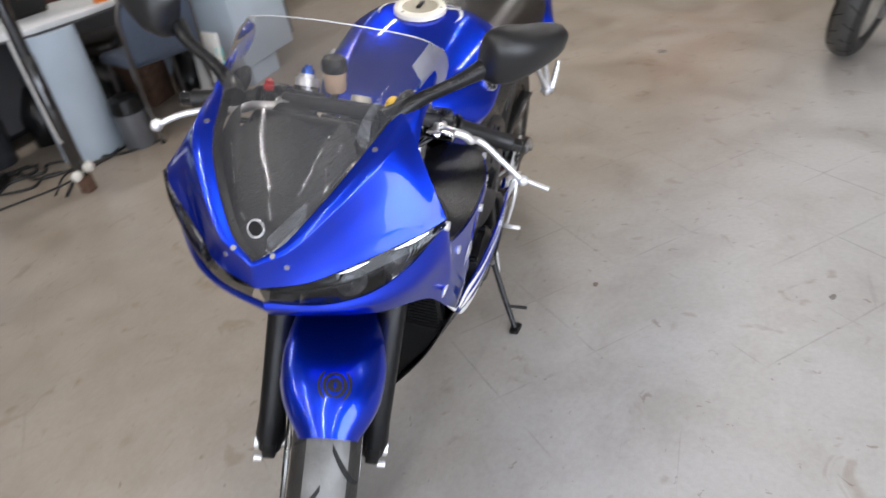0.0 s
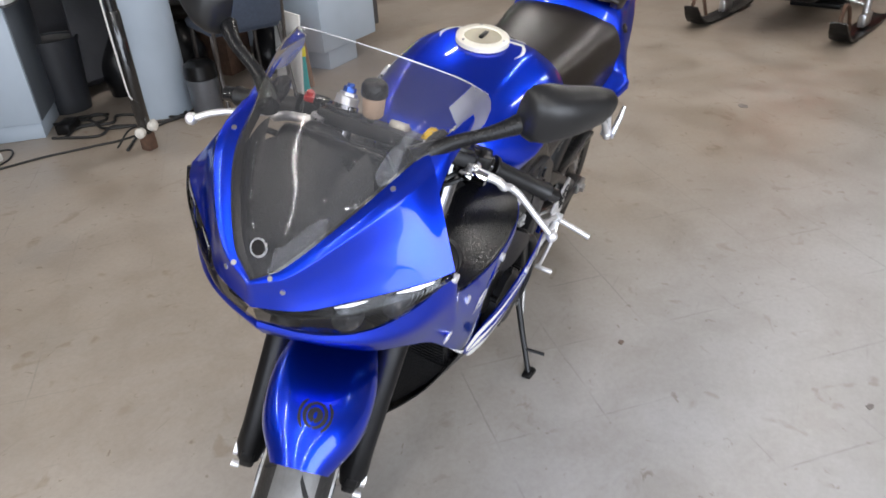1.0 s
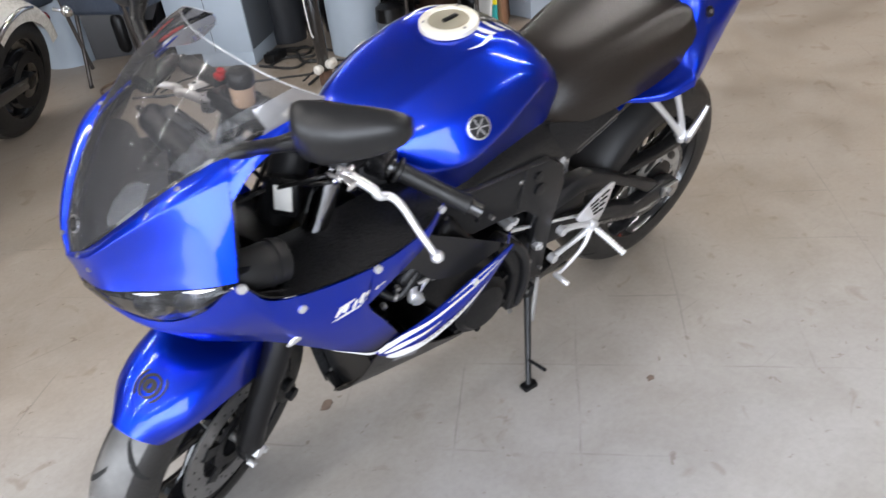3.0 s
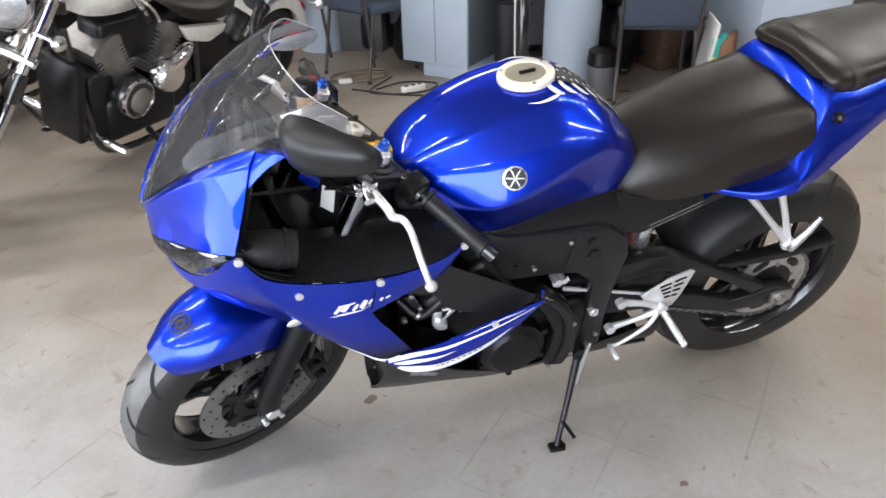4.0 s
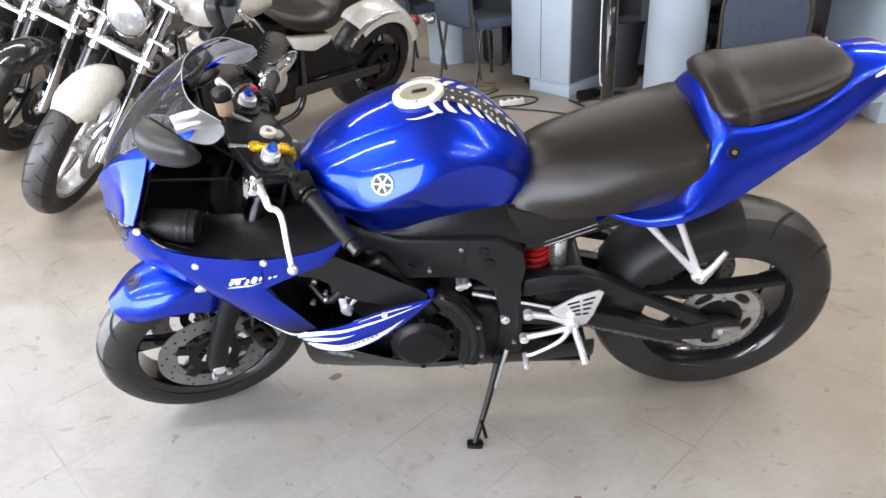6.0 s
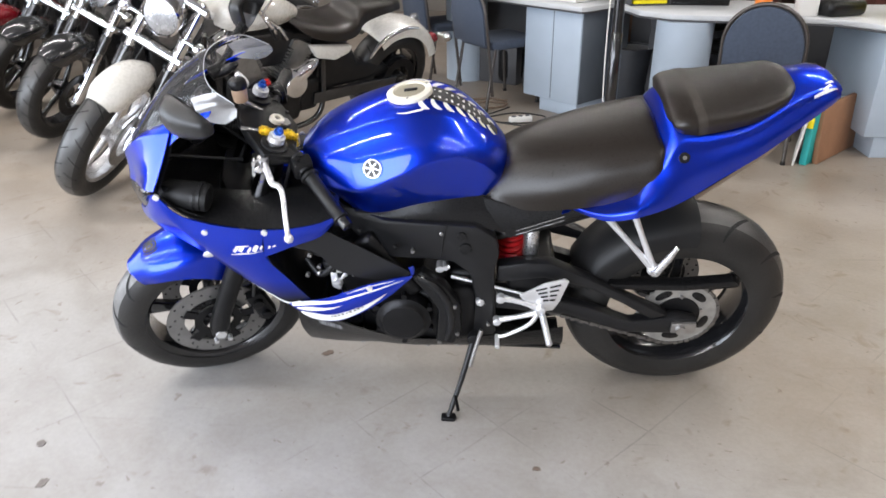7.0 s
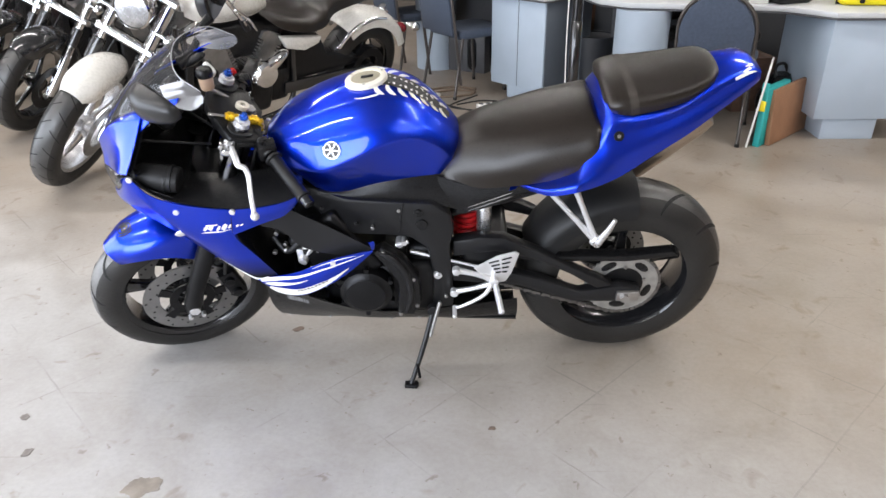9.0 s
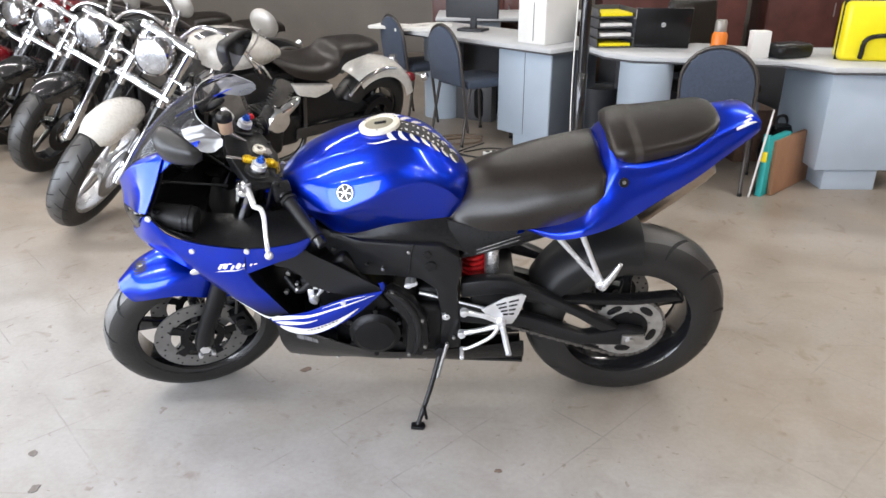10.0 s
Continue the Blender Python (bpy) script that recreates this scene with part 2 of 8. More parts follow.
def concrete():
    m = bpy.data.materials.new("worn_concrete")
    m.use_nodes = True
    n, l = m.node_tree.nodes, m.node_tree.links
    b = n["Principled BSDF"]
    tc = n.new("ShaderNodeTexCoord")

    def noise_tex(scale, detail, rough=0.6, dist=0.0):
        t = n.new("ShaderNodeTexNoise")
        t.inputs["Scale"].default_value, t.inputs["Detail"].default_value = scale, detail
        t.inputs["Roughness"].default_value, t.inputs["Distortion"].default_value = rough, dist
        l.new(tc.outputs["Object"], t.inputs["Vector"])
        return t

    def ramp(src, a, ca, bb, cb):
        r = n.new("ShaderNodeValToRGB")
        r.color_ramp.elements[0].position, r.color_ramp.elements[1].position = a, bb
        r.color_ramp.elements[0].color, r.color_ramp.elements[1].color = (*ca, 1), (*cb, 1)
        l.new(src, r.inputs["Fac"])
        return r.outputs["Color"]

    def mult(a, c, fac=1.0):
        x = n.new("ShaderNodeMix")
        x.data_type, x.blend_type = "RGBA", "MULTIPLY"
        x.inputs["Factor"].default_value = fac
        l.new(a, x.inputs["A"])
        l.new(c, x.inputs["B"])
        return x.outputs["Result"]

    cloud, mid, fine, spot = noise_tex(0.55, 5), noise_tex(3.2, 8, 0.65, 0.4), noise_tex(60, 6, 0.7), noise_tex(7.5, 3, 0.5, 1.2)
    col = ramp(cloud.outputs["Fac"], 0.34, (0.365, 0.355, 0.345), 0.66, (0.420, 0.413, 0.405))
    col = mult(col, ramp(mid.outputs["Fac"], 0.36, (0.83, 0.81, 0.785), 0.58, (1, 1, 1)))
    col = mult(col, ramp(fine.outputs["Fac"], 0.3, (0.90, 0.90, 0.89), 0.6, (1, 1, 1)))
    col = mult(col, ramp(spot.outputs["Fac"], 0.28, (0.80, 0.755, 0.70), 0.37, (1, 1, 1)))
    # dark specks, and brown dirt blended with painted light falloff towards the desks
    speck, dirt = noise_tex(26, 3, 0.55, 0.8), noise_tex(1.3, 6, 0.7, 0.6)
    col = mult(col, ramp(speck.outputs["Fac"], 0.275, (0.70, 0.65, 0.60), 0.33, (1, 1, 1)))
    scr = n.new("ShaderNodeTexNoise")
    mp = n.new("ShaderNodeMapping")
    mp.inputs["Rotation"].default_value, mp.inputs["Scale"].default_value = (0, 0, 0.55), (1.2, 26, 1)
    scr.inputs["Scale"].default_value, scr.inputs["Detail"].default_value, scr.inputs["Distortion"].default_value = 1.6, 5.0, 0.5
    l.new(tc.outputs["Object"], mp.inputs["Vector"])
    l.new(mp.outputs[0], scr.inputs["Vector"])
    col = mult(col, ramp(scr.outputs["Fac"], 0.26, (0.86, 0.85, 0.84), 0.33, (1, 1, 1)))
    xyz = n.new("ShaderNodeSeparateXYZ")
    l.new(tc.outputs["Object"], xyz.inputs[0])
    falloff = n.new("ShaderNodeMath")
    falloff.operation = "MULTIPLY_ADD"
    falloff.inputs[1].default_value = 2.0
    l.new(xyz.outputs["Y"], falloff.inputs[0])
    l.new(xyz.outputs["X"], falloff.inputs[2])
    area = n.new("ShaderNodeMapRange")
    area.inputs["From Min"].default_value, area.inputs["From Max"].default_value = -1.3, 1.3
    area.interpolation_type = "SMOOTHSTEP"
    l.new(falloff.outputs[0], area.inputs["Value"])
    # brown tint that deepens with the falloff, broken up by dirt
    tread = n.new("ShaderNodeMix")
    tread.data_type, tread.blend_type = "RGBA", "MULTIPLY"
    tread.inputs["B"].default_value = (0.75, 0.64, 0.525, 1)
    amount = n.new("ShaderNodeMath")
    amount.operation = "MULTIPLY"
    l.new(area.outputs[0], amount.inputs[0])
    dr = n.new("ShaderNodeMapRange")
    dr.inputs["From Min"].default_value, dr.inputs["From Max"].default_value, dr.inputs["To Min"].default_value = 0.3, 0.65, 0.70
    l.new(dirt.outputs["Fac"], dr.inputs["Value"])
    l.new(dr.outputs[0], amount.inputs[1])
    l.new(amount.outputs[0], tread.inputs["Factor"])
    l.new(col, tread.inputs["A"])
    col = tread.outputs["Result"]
    # faint lines that a lifted floor of 305 mm tiles, laid askew, has left
    sep = n.new("ShaderNodeSeparateXYZ")
    l.new(tc.outputs["Object"], sep.inputs[0])

    def math_node(op, a, c):
        x = n.new("ShaderNodeMath")
        x.operation = op
        for k, s in enumerate((a, c)):
            if isinstance(s, (int, float)):
                x.inputs[k].default_value = s
            else:
                l.new(s, x.inputs[k])
        return x.outputs[0]

    wob = math_node("MULTIPLY", noise_tex(5, 3).outputs["Fac"], 0.02)
    lines = []
    for op, off in (("ADD", 0.40), ("SUBTRACT", -0.05)):
        v = math_node("ADD", math_node("ADD", math_node(op, sep.outputs["X"], sep.outputs["Y"]), off), wob)
        f = math_node("FRACT", math_node("ADD", math_node("DIVIDE", v, 0.4313), 50.5), 0)
        d = math_node("ABSOLUTE", math_node("SUBTRACT", f, 0.5), 0)
        lines.append(math_node("LESS_THAN", d, 0.009))
    both = math_node("MAXIMUM", *lines)
    worn = n.new("ShaderNodeMapRange")
    worn.inputs["From Min"].default_value, worn.inputs["From Max"].default_value = 0.50, 0.62
    worn.inputs["To Max"].default_value = 0.34
    l.new(noise_tex(2.2, 4).outputs["Fac"], worn.inputs["Value"])
    mask = math_node("MULTIPLY", both, worn.outputs[0])
    dark = n.new("ShaderNodeMix")
    dark.data_type = "RGBA"
    dark.inputs["B"].default_value = (0.12, 0.105, 0.095, 1)
    l.new(mask, dark.inputs["Factor"])
    l.new(col, dark.inputs["A"])
    l.new(dark.outputs["Result"], b.inputs["Base Color"])
    r = n.new("ShaderNodeMapRange")
    r.inputs["From Min"].default_value, r.inputs["From Max"].default_value = 0.35, 0.65
    r.inputs["To Min"].default_value, r.inputs["To Max"].default_value = 0.30, 0.52
    l.new(mid.outputs["Fac"], r.inputs["Value"])
    l.new(r.outputs[0], b.inputs["Roughness"])
    bp = n.new("ShaderNodeBump")
    bp.inputs["Strength"].default_value, bp.inputs["Distance"].default_value = 0.12, 0.003
    l.new(fine.outputs["Fac"], bp.inputs["Height"])
    l.new(bp.outputs[0], b.inputs["Normal"])
    return m


CONCRETE = concrete()
STAIN = pbr("brown_floor_stain", (0.25, 0.22, 0.185), 0.55, 0, 0, 0.35, 14, 0.1, 120)


# ---- mesh helpers ----
def V(*a):
    return Vector(a)


def part(name, bm, material, parent=None, label="", smooth=True, angle=40):
    me = bpy.data.meshes.new(name)
    bmesh.ops.recalc_face_normals(bm, faces=bm.faces)
    if smooth:
        for f in bm.faces:
            f.smooth = True
        for e in bm.edges:
            if len(e.link_faces) == 2 and e.calc_face_angle(0) > radians(angle):
                e.smooth = False
    bm.to_mesh(me)
    bm.free()
    for m in material if isinstance(material, (list, tuple)) else (material,):
        me.materials.append(m)
    ob = new(name, me)
    if parent is not None:
        ob.parent = parent
    if label:
        tagged(ob, label)
    return ob


def thing(name, m, label, category, group="", kind=""):
    e = new(name)
    e.empty_display_size = 0.1
    e.matrix_world = m
    return tagged(e, label, category, group, kind)


def join(*bms):
    out = bmesh.new()
    for b in bms:
        me = bpy.data.meshes.new("tmp")
        b.to_mesh(me)
        b.free()
        out.from_mesh(me)
        bpy.data.meshes.remove(me)
    return out


def moved(bm, m):
    bmesh.ops.transform(bm, matrix=m, verts=bm.verts)
    return bm


def flip_y(bm):
    bmesh.ops.scale(bm, vec=(1, -1, 1), verts=bm.verts)
    bmesh.ops.reverse_faces(bm, faces=bm.faces)
    return bm


def cr(p0, p1, p2, p3, t):
    return 0.5 * (2 * p1 + (p2 - p0) * t + (2 * p0 - 5 * p1 + 4 * p2 - p3) * t * t + (3 * p1 - p0 - 3 * p2 + p3) * t ** 3)


def spline(pts, u):
    """A point of the curve through pts, u from 0 to 1."""
    n = len(pts) - 1
    s = min(max(u, 0), 1) * n
    i = min(int(s), n - 1)
    p0 = pts[i - 1] if i > 0 else 2 * pts[0] - pts[1]
    p3 = pts[i + 2] if i + 2 <= n else 2 * pts[n] - pts[n - 1]
    return cr(p0, pts[i], pts[i + 1], p3, s - i)


def creased(pts, u, soft):
    """As spline, but the curve turns tighter at points whose softness is under 1."""
    n = len(pts) - 1
    s = min(max(u, 0), 1) * n
    i = min(int(s), n - 1)
    t = s - i
    tan = []
    for j in (i, i + 1):
        a, b = pts[max(j - 1, 0)], pts[min(j + 1, n)]
        tan.append((b - a) * (0.5 if 0 < j < n else 1.0) * soft[j])
    return pts[i] * (2 * t ** 3 - 3 * t * t + 1) + tan[0] * (t ** 3 - 2 * t * t + t) + pts[i + 1] * (3 * t * t - 2 * t ** 3) + tan[1] * (t ** 3 - t * t)


class Surf:
    """A smooth sheet through a net of points: rows of equal length. half=True: each row runs from the middle plane outward and is mirrored.
    crease: softness (0 to 1) of the lines that run through the n-th point of every row."""

    def __init__(self, net, half=False, crease=None):
        rows = [[V(*p) for p in r] for r in net]
        last = len(rows[0]) - 1
        if half:
            rows = [[V(p.x, -p.y, p.z) for p in reversed(r[1:])] + r for r in rows]
        self.rows = rows
        self.soft = [crease.get(abs(k - last) if half else k, 1.0) for k in range(len(rows[0]))] if crease else None

    def at(self, u, v):
        if self.soft:
            return spline([creased(r, v, self.soft) for r in self.rows], u)
        return spline([spline(r, v) for r in self.rows], u)

    def find(self, x, z):
        """The u and v at which the sheet has this x and z."""
        best = min(((self.at(i / 40, j / 24), i / 40, j / 24) for i in range(41) for j in range(25)), key=lambda q: (q[0].x - x) ** 2 + (q[0].z - z) ** 2)
        u, v, du, dv = best[1], best[2], 0.0125, 0.02
        for _ in range(5):
            _, u, v = min(((self.at(a, b), a, b) for a in (u - du, u, u + du) for b in (v - dv, v, v + dv)), key=lambda q: (q[0].x - x) ** 2 + (q[0].z - z) ** 2)
            du, dv = du * 0.6, dv * 0.6
        return u, v

    def normal(self, u, v):
        e = 1e-3
        a = self.at(min(u + e, 1), v) - self.at(max(u - e, 0), v)
        b = self.at(u, min(v + e, 1)) - self.at(u, max(v - e, 0))
        return a.cross(b).normalized()

    def mesh(self, nu, nv, thick=0.0, bm=None):
        bm = bm or bmesh.new()
        g = [[bm.verts.new(self.at(i / nu, j / nv)) for j in range(nv + 1)] for i in range(nu + 1)]
        faces = [bm.faces.new((g[i][j], g[i + 1][j], g[i + 1][j + 1], g[i][j + 1])) for i in range(nu) for j in range(nv)]
        bmesh.ops.remove_doubles(bm, verts=bm.verts, dist=1e-5)
        if thick:
            bmesh.ops.recalc_face_normals(bm, faces=bm.faces)
            bmesh.ops.solidify(bm, geom=bm.faces[:], thickness=thick)
        return bm

    def ribbon(self, uv, width, off, n=24, side=1):
        """A thin strip that lies on the sheet along the path uv; width in metres, tapering where a list is given."""
        pts = [V(u, v, 0) for u, v in uv]
        bm = bmesh.new()
        prev = None
        ring = []
        for k in range(n + 1):
            s = k / n
            q, q2 = spline(pts, s), spline(pts, min(s + 0.01, 1))
            q1 = spline(pts, max(s - 0.01, 0))
            p, nor = self.at(q.x, q.y), self.normal(q.x, q.y) * side
            d = (self.at(q2.x, q2.y) - self.at(q1.x, q1.y)).normalized()
            w = width if not isinstance(width, (list, tuple)) else spline([V(x, 0, 0) for x in width], s).x
            t = nor.cross(d).normalized() * max(w, 0.0004) / 2
            ring.append((bm.verts.new(p + t + nor * off), bm.verts.new(p - t + nor * off)))
        for a, b in zip(ring, ring[1:]):
            bm.faces.new((a[0], b[0], b[1], a[1]))
        return bm


def tube(pts, r, n=10, steps=0, caps=True):
    """A round bar along the points; r is one radius or one for each point."""
    pts = [V(*p) for p in pts]
    rs = list(r) if isinstance(r, (list, tuple)) else [r] * len(pts)
    if steps:
        rv = [V(x, 0, 0) for x in rs]
        pts, rs = [spline(pts, k / steps) for k in range(steps + 1)], [spline(rv, k / steps).x for k in range(steps + 1)]
    bm = bmesh.new()
    up = None
    rings = []
    for i, p in enumerate(pts):
        d = (pts[min(i + 1, len(pts) - 1)] - pts[max(i - 1, 0)]).normalized()
        if up is None:
            up = d.orthogonal().normalized()
        up = (up - d * up.dot(d)).normalized()
        s = d.cross(up)
        rings.append([bm.verts.new(p + (up * math.cos(2 * math.pi * k / n) + s * math.sin(2 * math.pi * k / n)) * rs[i]) for k in range(n)])
    for a, b in zip(rings, rings[1:]):
        for k in range(n):
            bm.faces.new((a[k], a[(k + 1) % n], b[(k + 1) % n], b[k]))
    if caps:
        bm.faces.new(rings[0][::-1])
        bm.faces.new(rings[-1])
    return bm


def lathe(profile, n=32, closed=False, axis="Y"):
    """Turns a profile of (radius, along) about an axis through the origin."""
    bm = bmesh.new()
    rings = []
    for k in range(n):
        c, s = math.cos(2 * math.pi * k / n), math.sin(2 * math.pi * k / n)
        rings.append([bm.verts.new((r * c, a, r * s) if axis == "Y" else (r * c, r * s, a)) for r, a in profile])
    m = len(profile)
    for k in range(n):
        a, b = rings[k], rings[(k + 1) % n]
        for i in range(m if closed else m - 1):
            j = (i + 1) % m
            bm.faces.new((a[i], a[j], b[j], b[i]))
    bmesh.ops.remove_doubles(bm, verts=bm.verts, dist=1e-6)
    return bm


def plate(outline, y0, y1, bevel=0.004, plane="XZ"):
    """A flat piece of that outline, between two depths, with softened edges."""
    bm = bmesh.new()
    mk = (lambda a, b, c: (a, c, b)) if plane == "XZ" else (lambda a, b, c: (a, b, c))
    f = bm.faces.new([bm.verts.new(mk(a, b, y0)) for a, b in outline])
    r = bmesh.ops.extrude_face_region(bm, geom=[f])
    d = V(*mk(0, 0, y1 - y0))
    bmesh.ops.translate(bm, vec=d, verts=[v for v in r["geom"] if isinstance(v, bmesh.types.BMVert)])
    bmesh.ops.recalc_face_normals(bm, faces=bm.faces)
    if bevel:
        bmesh.ops.bevel(bm, geom=bm.edges[:], offset=bevel, segments=2, affect="EDGES", profile=0.5)
    return bm


def block(x, y, z, sx, sy, sz, bevel=0.004, seg=2):
    bm = bmesh.new()
    bmesh.ops.create_cube(bm, size=1)
    bmesh.ops.scale(bm, vec=(sx, sy, sz), verts=bm.verts)
    bmesh.ops.translate(bm, vec=(x, y, z), verts=bm.verts)
    if bevel:
        bmesh.ops.bevel(bm, geom=bm.edges[:], offset=bevel, segments=seg, affect="EDGES", profile=0.5)
    return bm


def rod(a, b, r, n=12):
    return tube([a, b], r, n)


def ball(c, rx, ry=None, rz=None, u=16, v=10):
    bm = bmesh.new()
    bmesh.ops.create_uvsphere(bm, u_segments=u, v_segments=v, radius=1)
    bmesh.ops.scale(bm, vec=(rx, ry or rx, rz or rx), verts=bm.verts)
    bmesh.ops.translate(bm, vec=c, verts=bm.verts)
    return bm


def disc_at(c, axis, r, h, n=20, bevel=0.0):
    """A short round piece centred at c along an axis."""
    a = V(*axis).normalized() * h / 2
    c = V(*c)
    return tube([c - a, c - a * 0.9, c + a * 0.9, c + a] if bevel else [c - a, c + a], [r - bevel, r, r, r - bevel] if bevel else r, n)


# ---- the sports motorcycle, leaning on its side stand with the bars turned; x runs from nose to tail, y<0 is its left ----
BIKE = pose(0.0518, 0.0798, 0, 0, 0, 1.455) @ pose(0, 0, 0, 11.52)
bike = thing("sports_motorcycle", BIKE, "blue sports motorcycle leaning on its side stand, bars turned", "motorcycle")
AXIS_P = V(-0.662, 0, 0.292)
STEER = Matrix.Translation(V(0, 0, -0.004)) @ Matrix.Translation(AXIS_P) @ Matrix.Rotation(radians(24.36), 4, V(math.sin(radians(24)), 0, math.cos(radians(24)))) @ Matrix.Translation(-AXIS_P)
AX_D, AX_F = V(math.sin(radians(24)), 0, math.cos(radians(24))), V(-math.cos(radians(24)), 0, math.sin(radians(24)))


def on_axis(h, fwd=0.0, y=0.0):
    return AXIS_P + AX_D * h + AX_F * fwd + V(0, y, 0)


def st(bm):
    return moved(bm, STEER)


def wheel(parent, name, c, m, rad, width, rim_r, prof, spokes, groove_n, tread):
    """A cast wheel about c: rim with spokes, tyre with grooves."""
    w2, rr = width / 2, prof
    place = m @ Matrix.Translation(c)
    rw = w2 * 0.86
    rim = lathe([(rim_r, -rw), (rim_r + 0.004, -rw - 0.004), (rim_r - 0.006, -rw - 0.002), (rim_r - 0.022, -rw * 0.75), (rim_r - 0.028, 0), (rim_r - 0.022, rw * 0.75), (rim_r - 0.006, rw + 0.002), (rim_r + 0.004, rw + 0.004), (rim_r, rw)], 64, True)
    hub = lathe([(0.0, -0.05), (0.028, -0.05), (0.045, -0.04), (0.042, 0), (0.045, 0.04), (0.028, 0.05), (0.0, 0.05)], 28)
    bits = [rim, hub]
    for k in range(spokes):
        a = 2 * math.pi * k / spokes + 0.3
        s = plate([(0.035, -0.022), (rim_r * 0.6, -0.014), (rim_r - 0.015, -0.026), (rim_r - 0.015, 0.026), (rim_r * 0.6, 0.014), (0.035, 0.022)], -0.014, 0.014, 0.006)
        bits.append(moved(s, Matrix.Rotation(-a, 4, "Y")))
    wheel_ob = part(name, moved(join(*bits), place), BLACK_GLOSS, parent, "gloss black cast wheel", True, 35)
    p = []
    n = 18
    for k in range(n + 1):
        a = -math.pi * 0.62 + 2 * math.pi * 0.62 * k / n
        p.append((rad - rr + rr * math.cos(a), w2 * math.sin(a) / math.sin(math.pi * 0.5)))
    p = [(rim_r - 0.004, -rw + 0.002)] + p + [(rim_r - 0.004, rw - 0.002)]
    ty = lathe(p, 96)
    for f in ty.faces:
        f.material_index = 1 if abs(f.calc_center_median().y) < w2 * 0.62 and math.hypot(f.calc_center_median().x, f.calc_center_median().z) > rim_r + 0.02 else 0
    part("tyre", moved(ty, place), (TYRE, tread), wheel_ob, "worn black road tyre with dusty tread")
    gb = bmesh.new()
    for k in range(groove_n):
        for side in (-1, 1):
            a0 = 2 * math.pi * (k + (0.5 if side > 0 else 0)) / groove_n
            ring = []
            for j in range(9):
                s = j / 8
                b = side * (0.12 + 1.05 * s)
                a = a0 + 0.42 * s - 0.2 * s * s
                wd = (0.012 + 0.010 * math.sin(math.pi * s)) * 0.5
                for e in (-1, 1):
                    aa = a + e * wd / rad * (0.35 + 0.65 * (1 - s))
                    r = rad - rr + (rr + 0.0008) * math.cos(b)
                    ring.append(gb.verts.new((r * math.cos(aa), (w2 + 0.0008) * math.sin(b), r * math.sin(aa))))
            for j in range(8):
                gb.faces.new((ring[2 * j], ring[2 * j + 1], ring[2 * j + 3], ring[2 * j + 2]))
    tagged(part("tread_groove", moved(gb, place), GROOVE, wheel_ob), kind="stuff")
    return wheel_ob


def brake_disc(parent, c, y, m, r, inner):
    bits = [lathe([(inner, -0.0025), (r, -0.0025), (r, 0.0025), (inner, 0.0025)], 64, True)]
    d = part("brake_disc", moved(bits[0], m @ Matrix.Translation(c + V(0, y, 0))), DISC_STEEL, parent, "drilled steel brake disc", True, 30)
    hb = []
    for k in range(36):
        a = 2 * math.pi * k / 36
        q = inner + (r - inner) * (0.25, 0.55, 0.82)[k % 3]
        hb.append(disc_at((q * math.cos(a), 0, q * math.sin(a)), (0, 1, 0), 0.0038, 0.0062, 8))
    tagged(part("drilling", moved(join(*hb), m @ Matrix.Translation(c + V(0, y, 0))), BLACK_PLASTIC, d), kind="stuff")
    car = [lathe([(0.045, -0.003), (0.07, -0.004), (0.07, 0.004), (0.045, 0.003)], 32, True)]
    for k in range(5):
        a = 2 * math.pi * k / 5
        car.append(moved(plate([(0.06, -0.012), (inner + 0.008, -0.016), (inner + 0.008, 0.016), (0.06, 0.012)], -0.003, 0.003, 0), Matrix.Rotation(a, 4, "Y")))
    part("disc_carrier", moved(join(*car), m @ Matrix.Translation(c + V(0, y + (0.004 if y > 0 else -0.004), 0))), DARK_METAL, parent)
    return d


FC, RC = V(-0.702, 0, 0.292), V(0.702, 0, 0.325)
fw = wheel(bike, "front_wheel", FC, STEER, 0.292, 0.12, 0.216, 0.062, 5, 14, TREAD_DUST_SHEEN)
for s in (-1, 1):
    brake_disc(fw, FC, 0.066 * s, STEER, 0.149, 0.098)
rw = wheel(bike, "rear_wheel", RC, Matrix.Identity(4), 0.325, 0.18, 0.22, 0.088, 5, 12, TREAD)

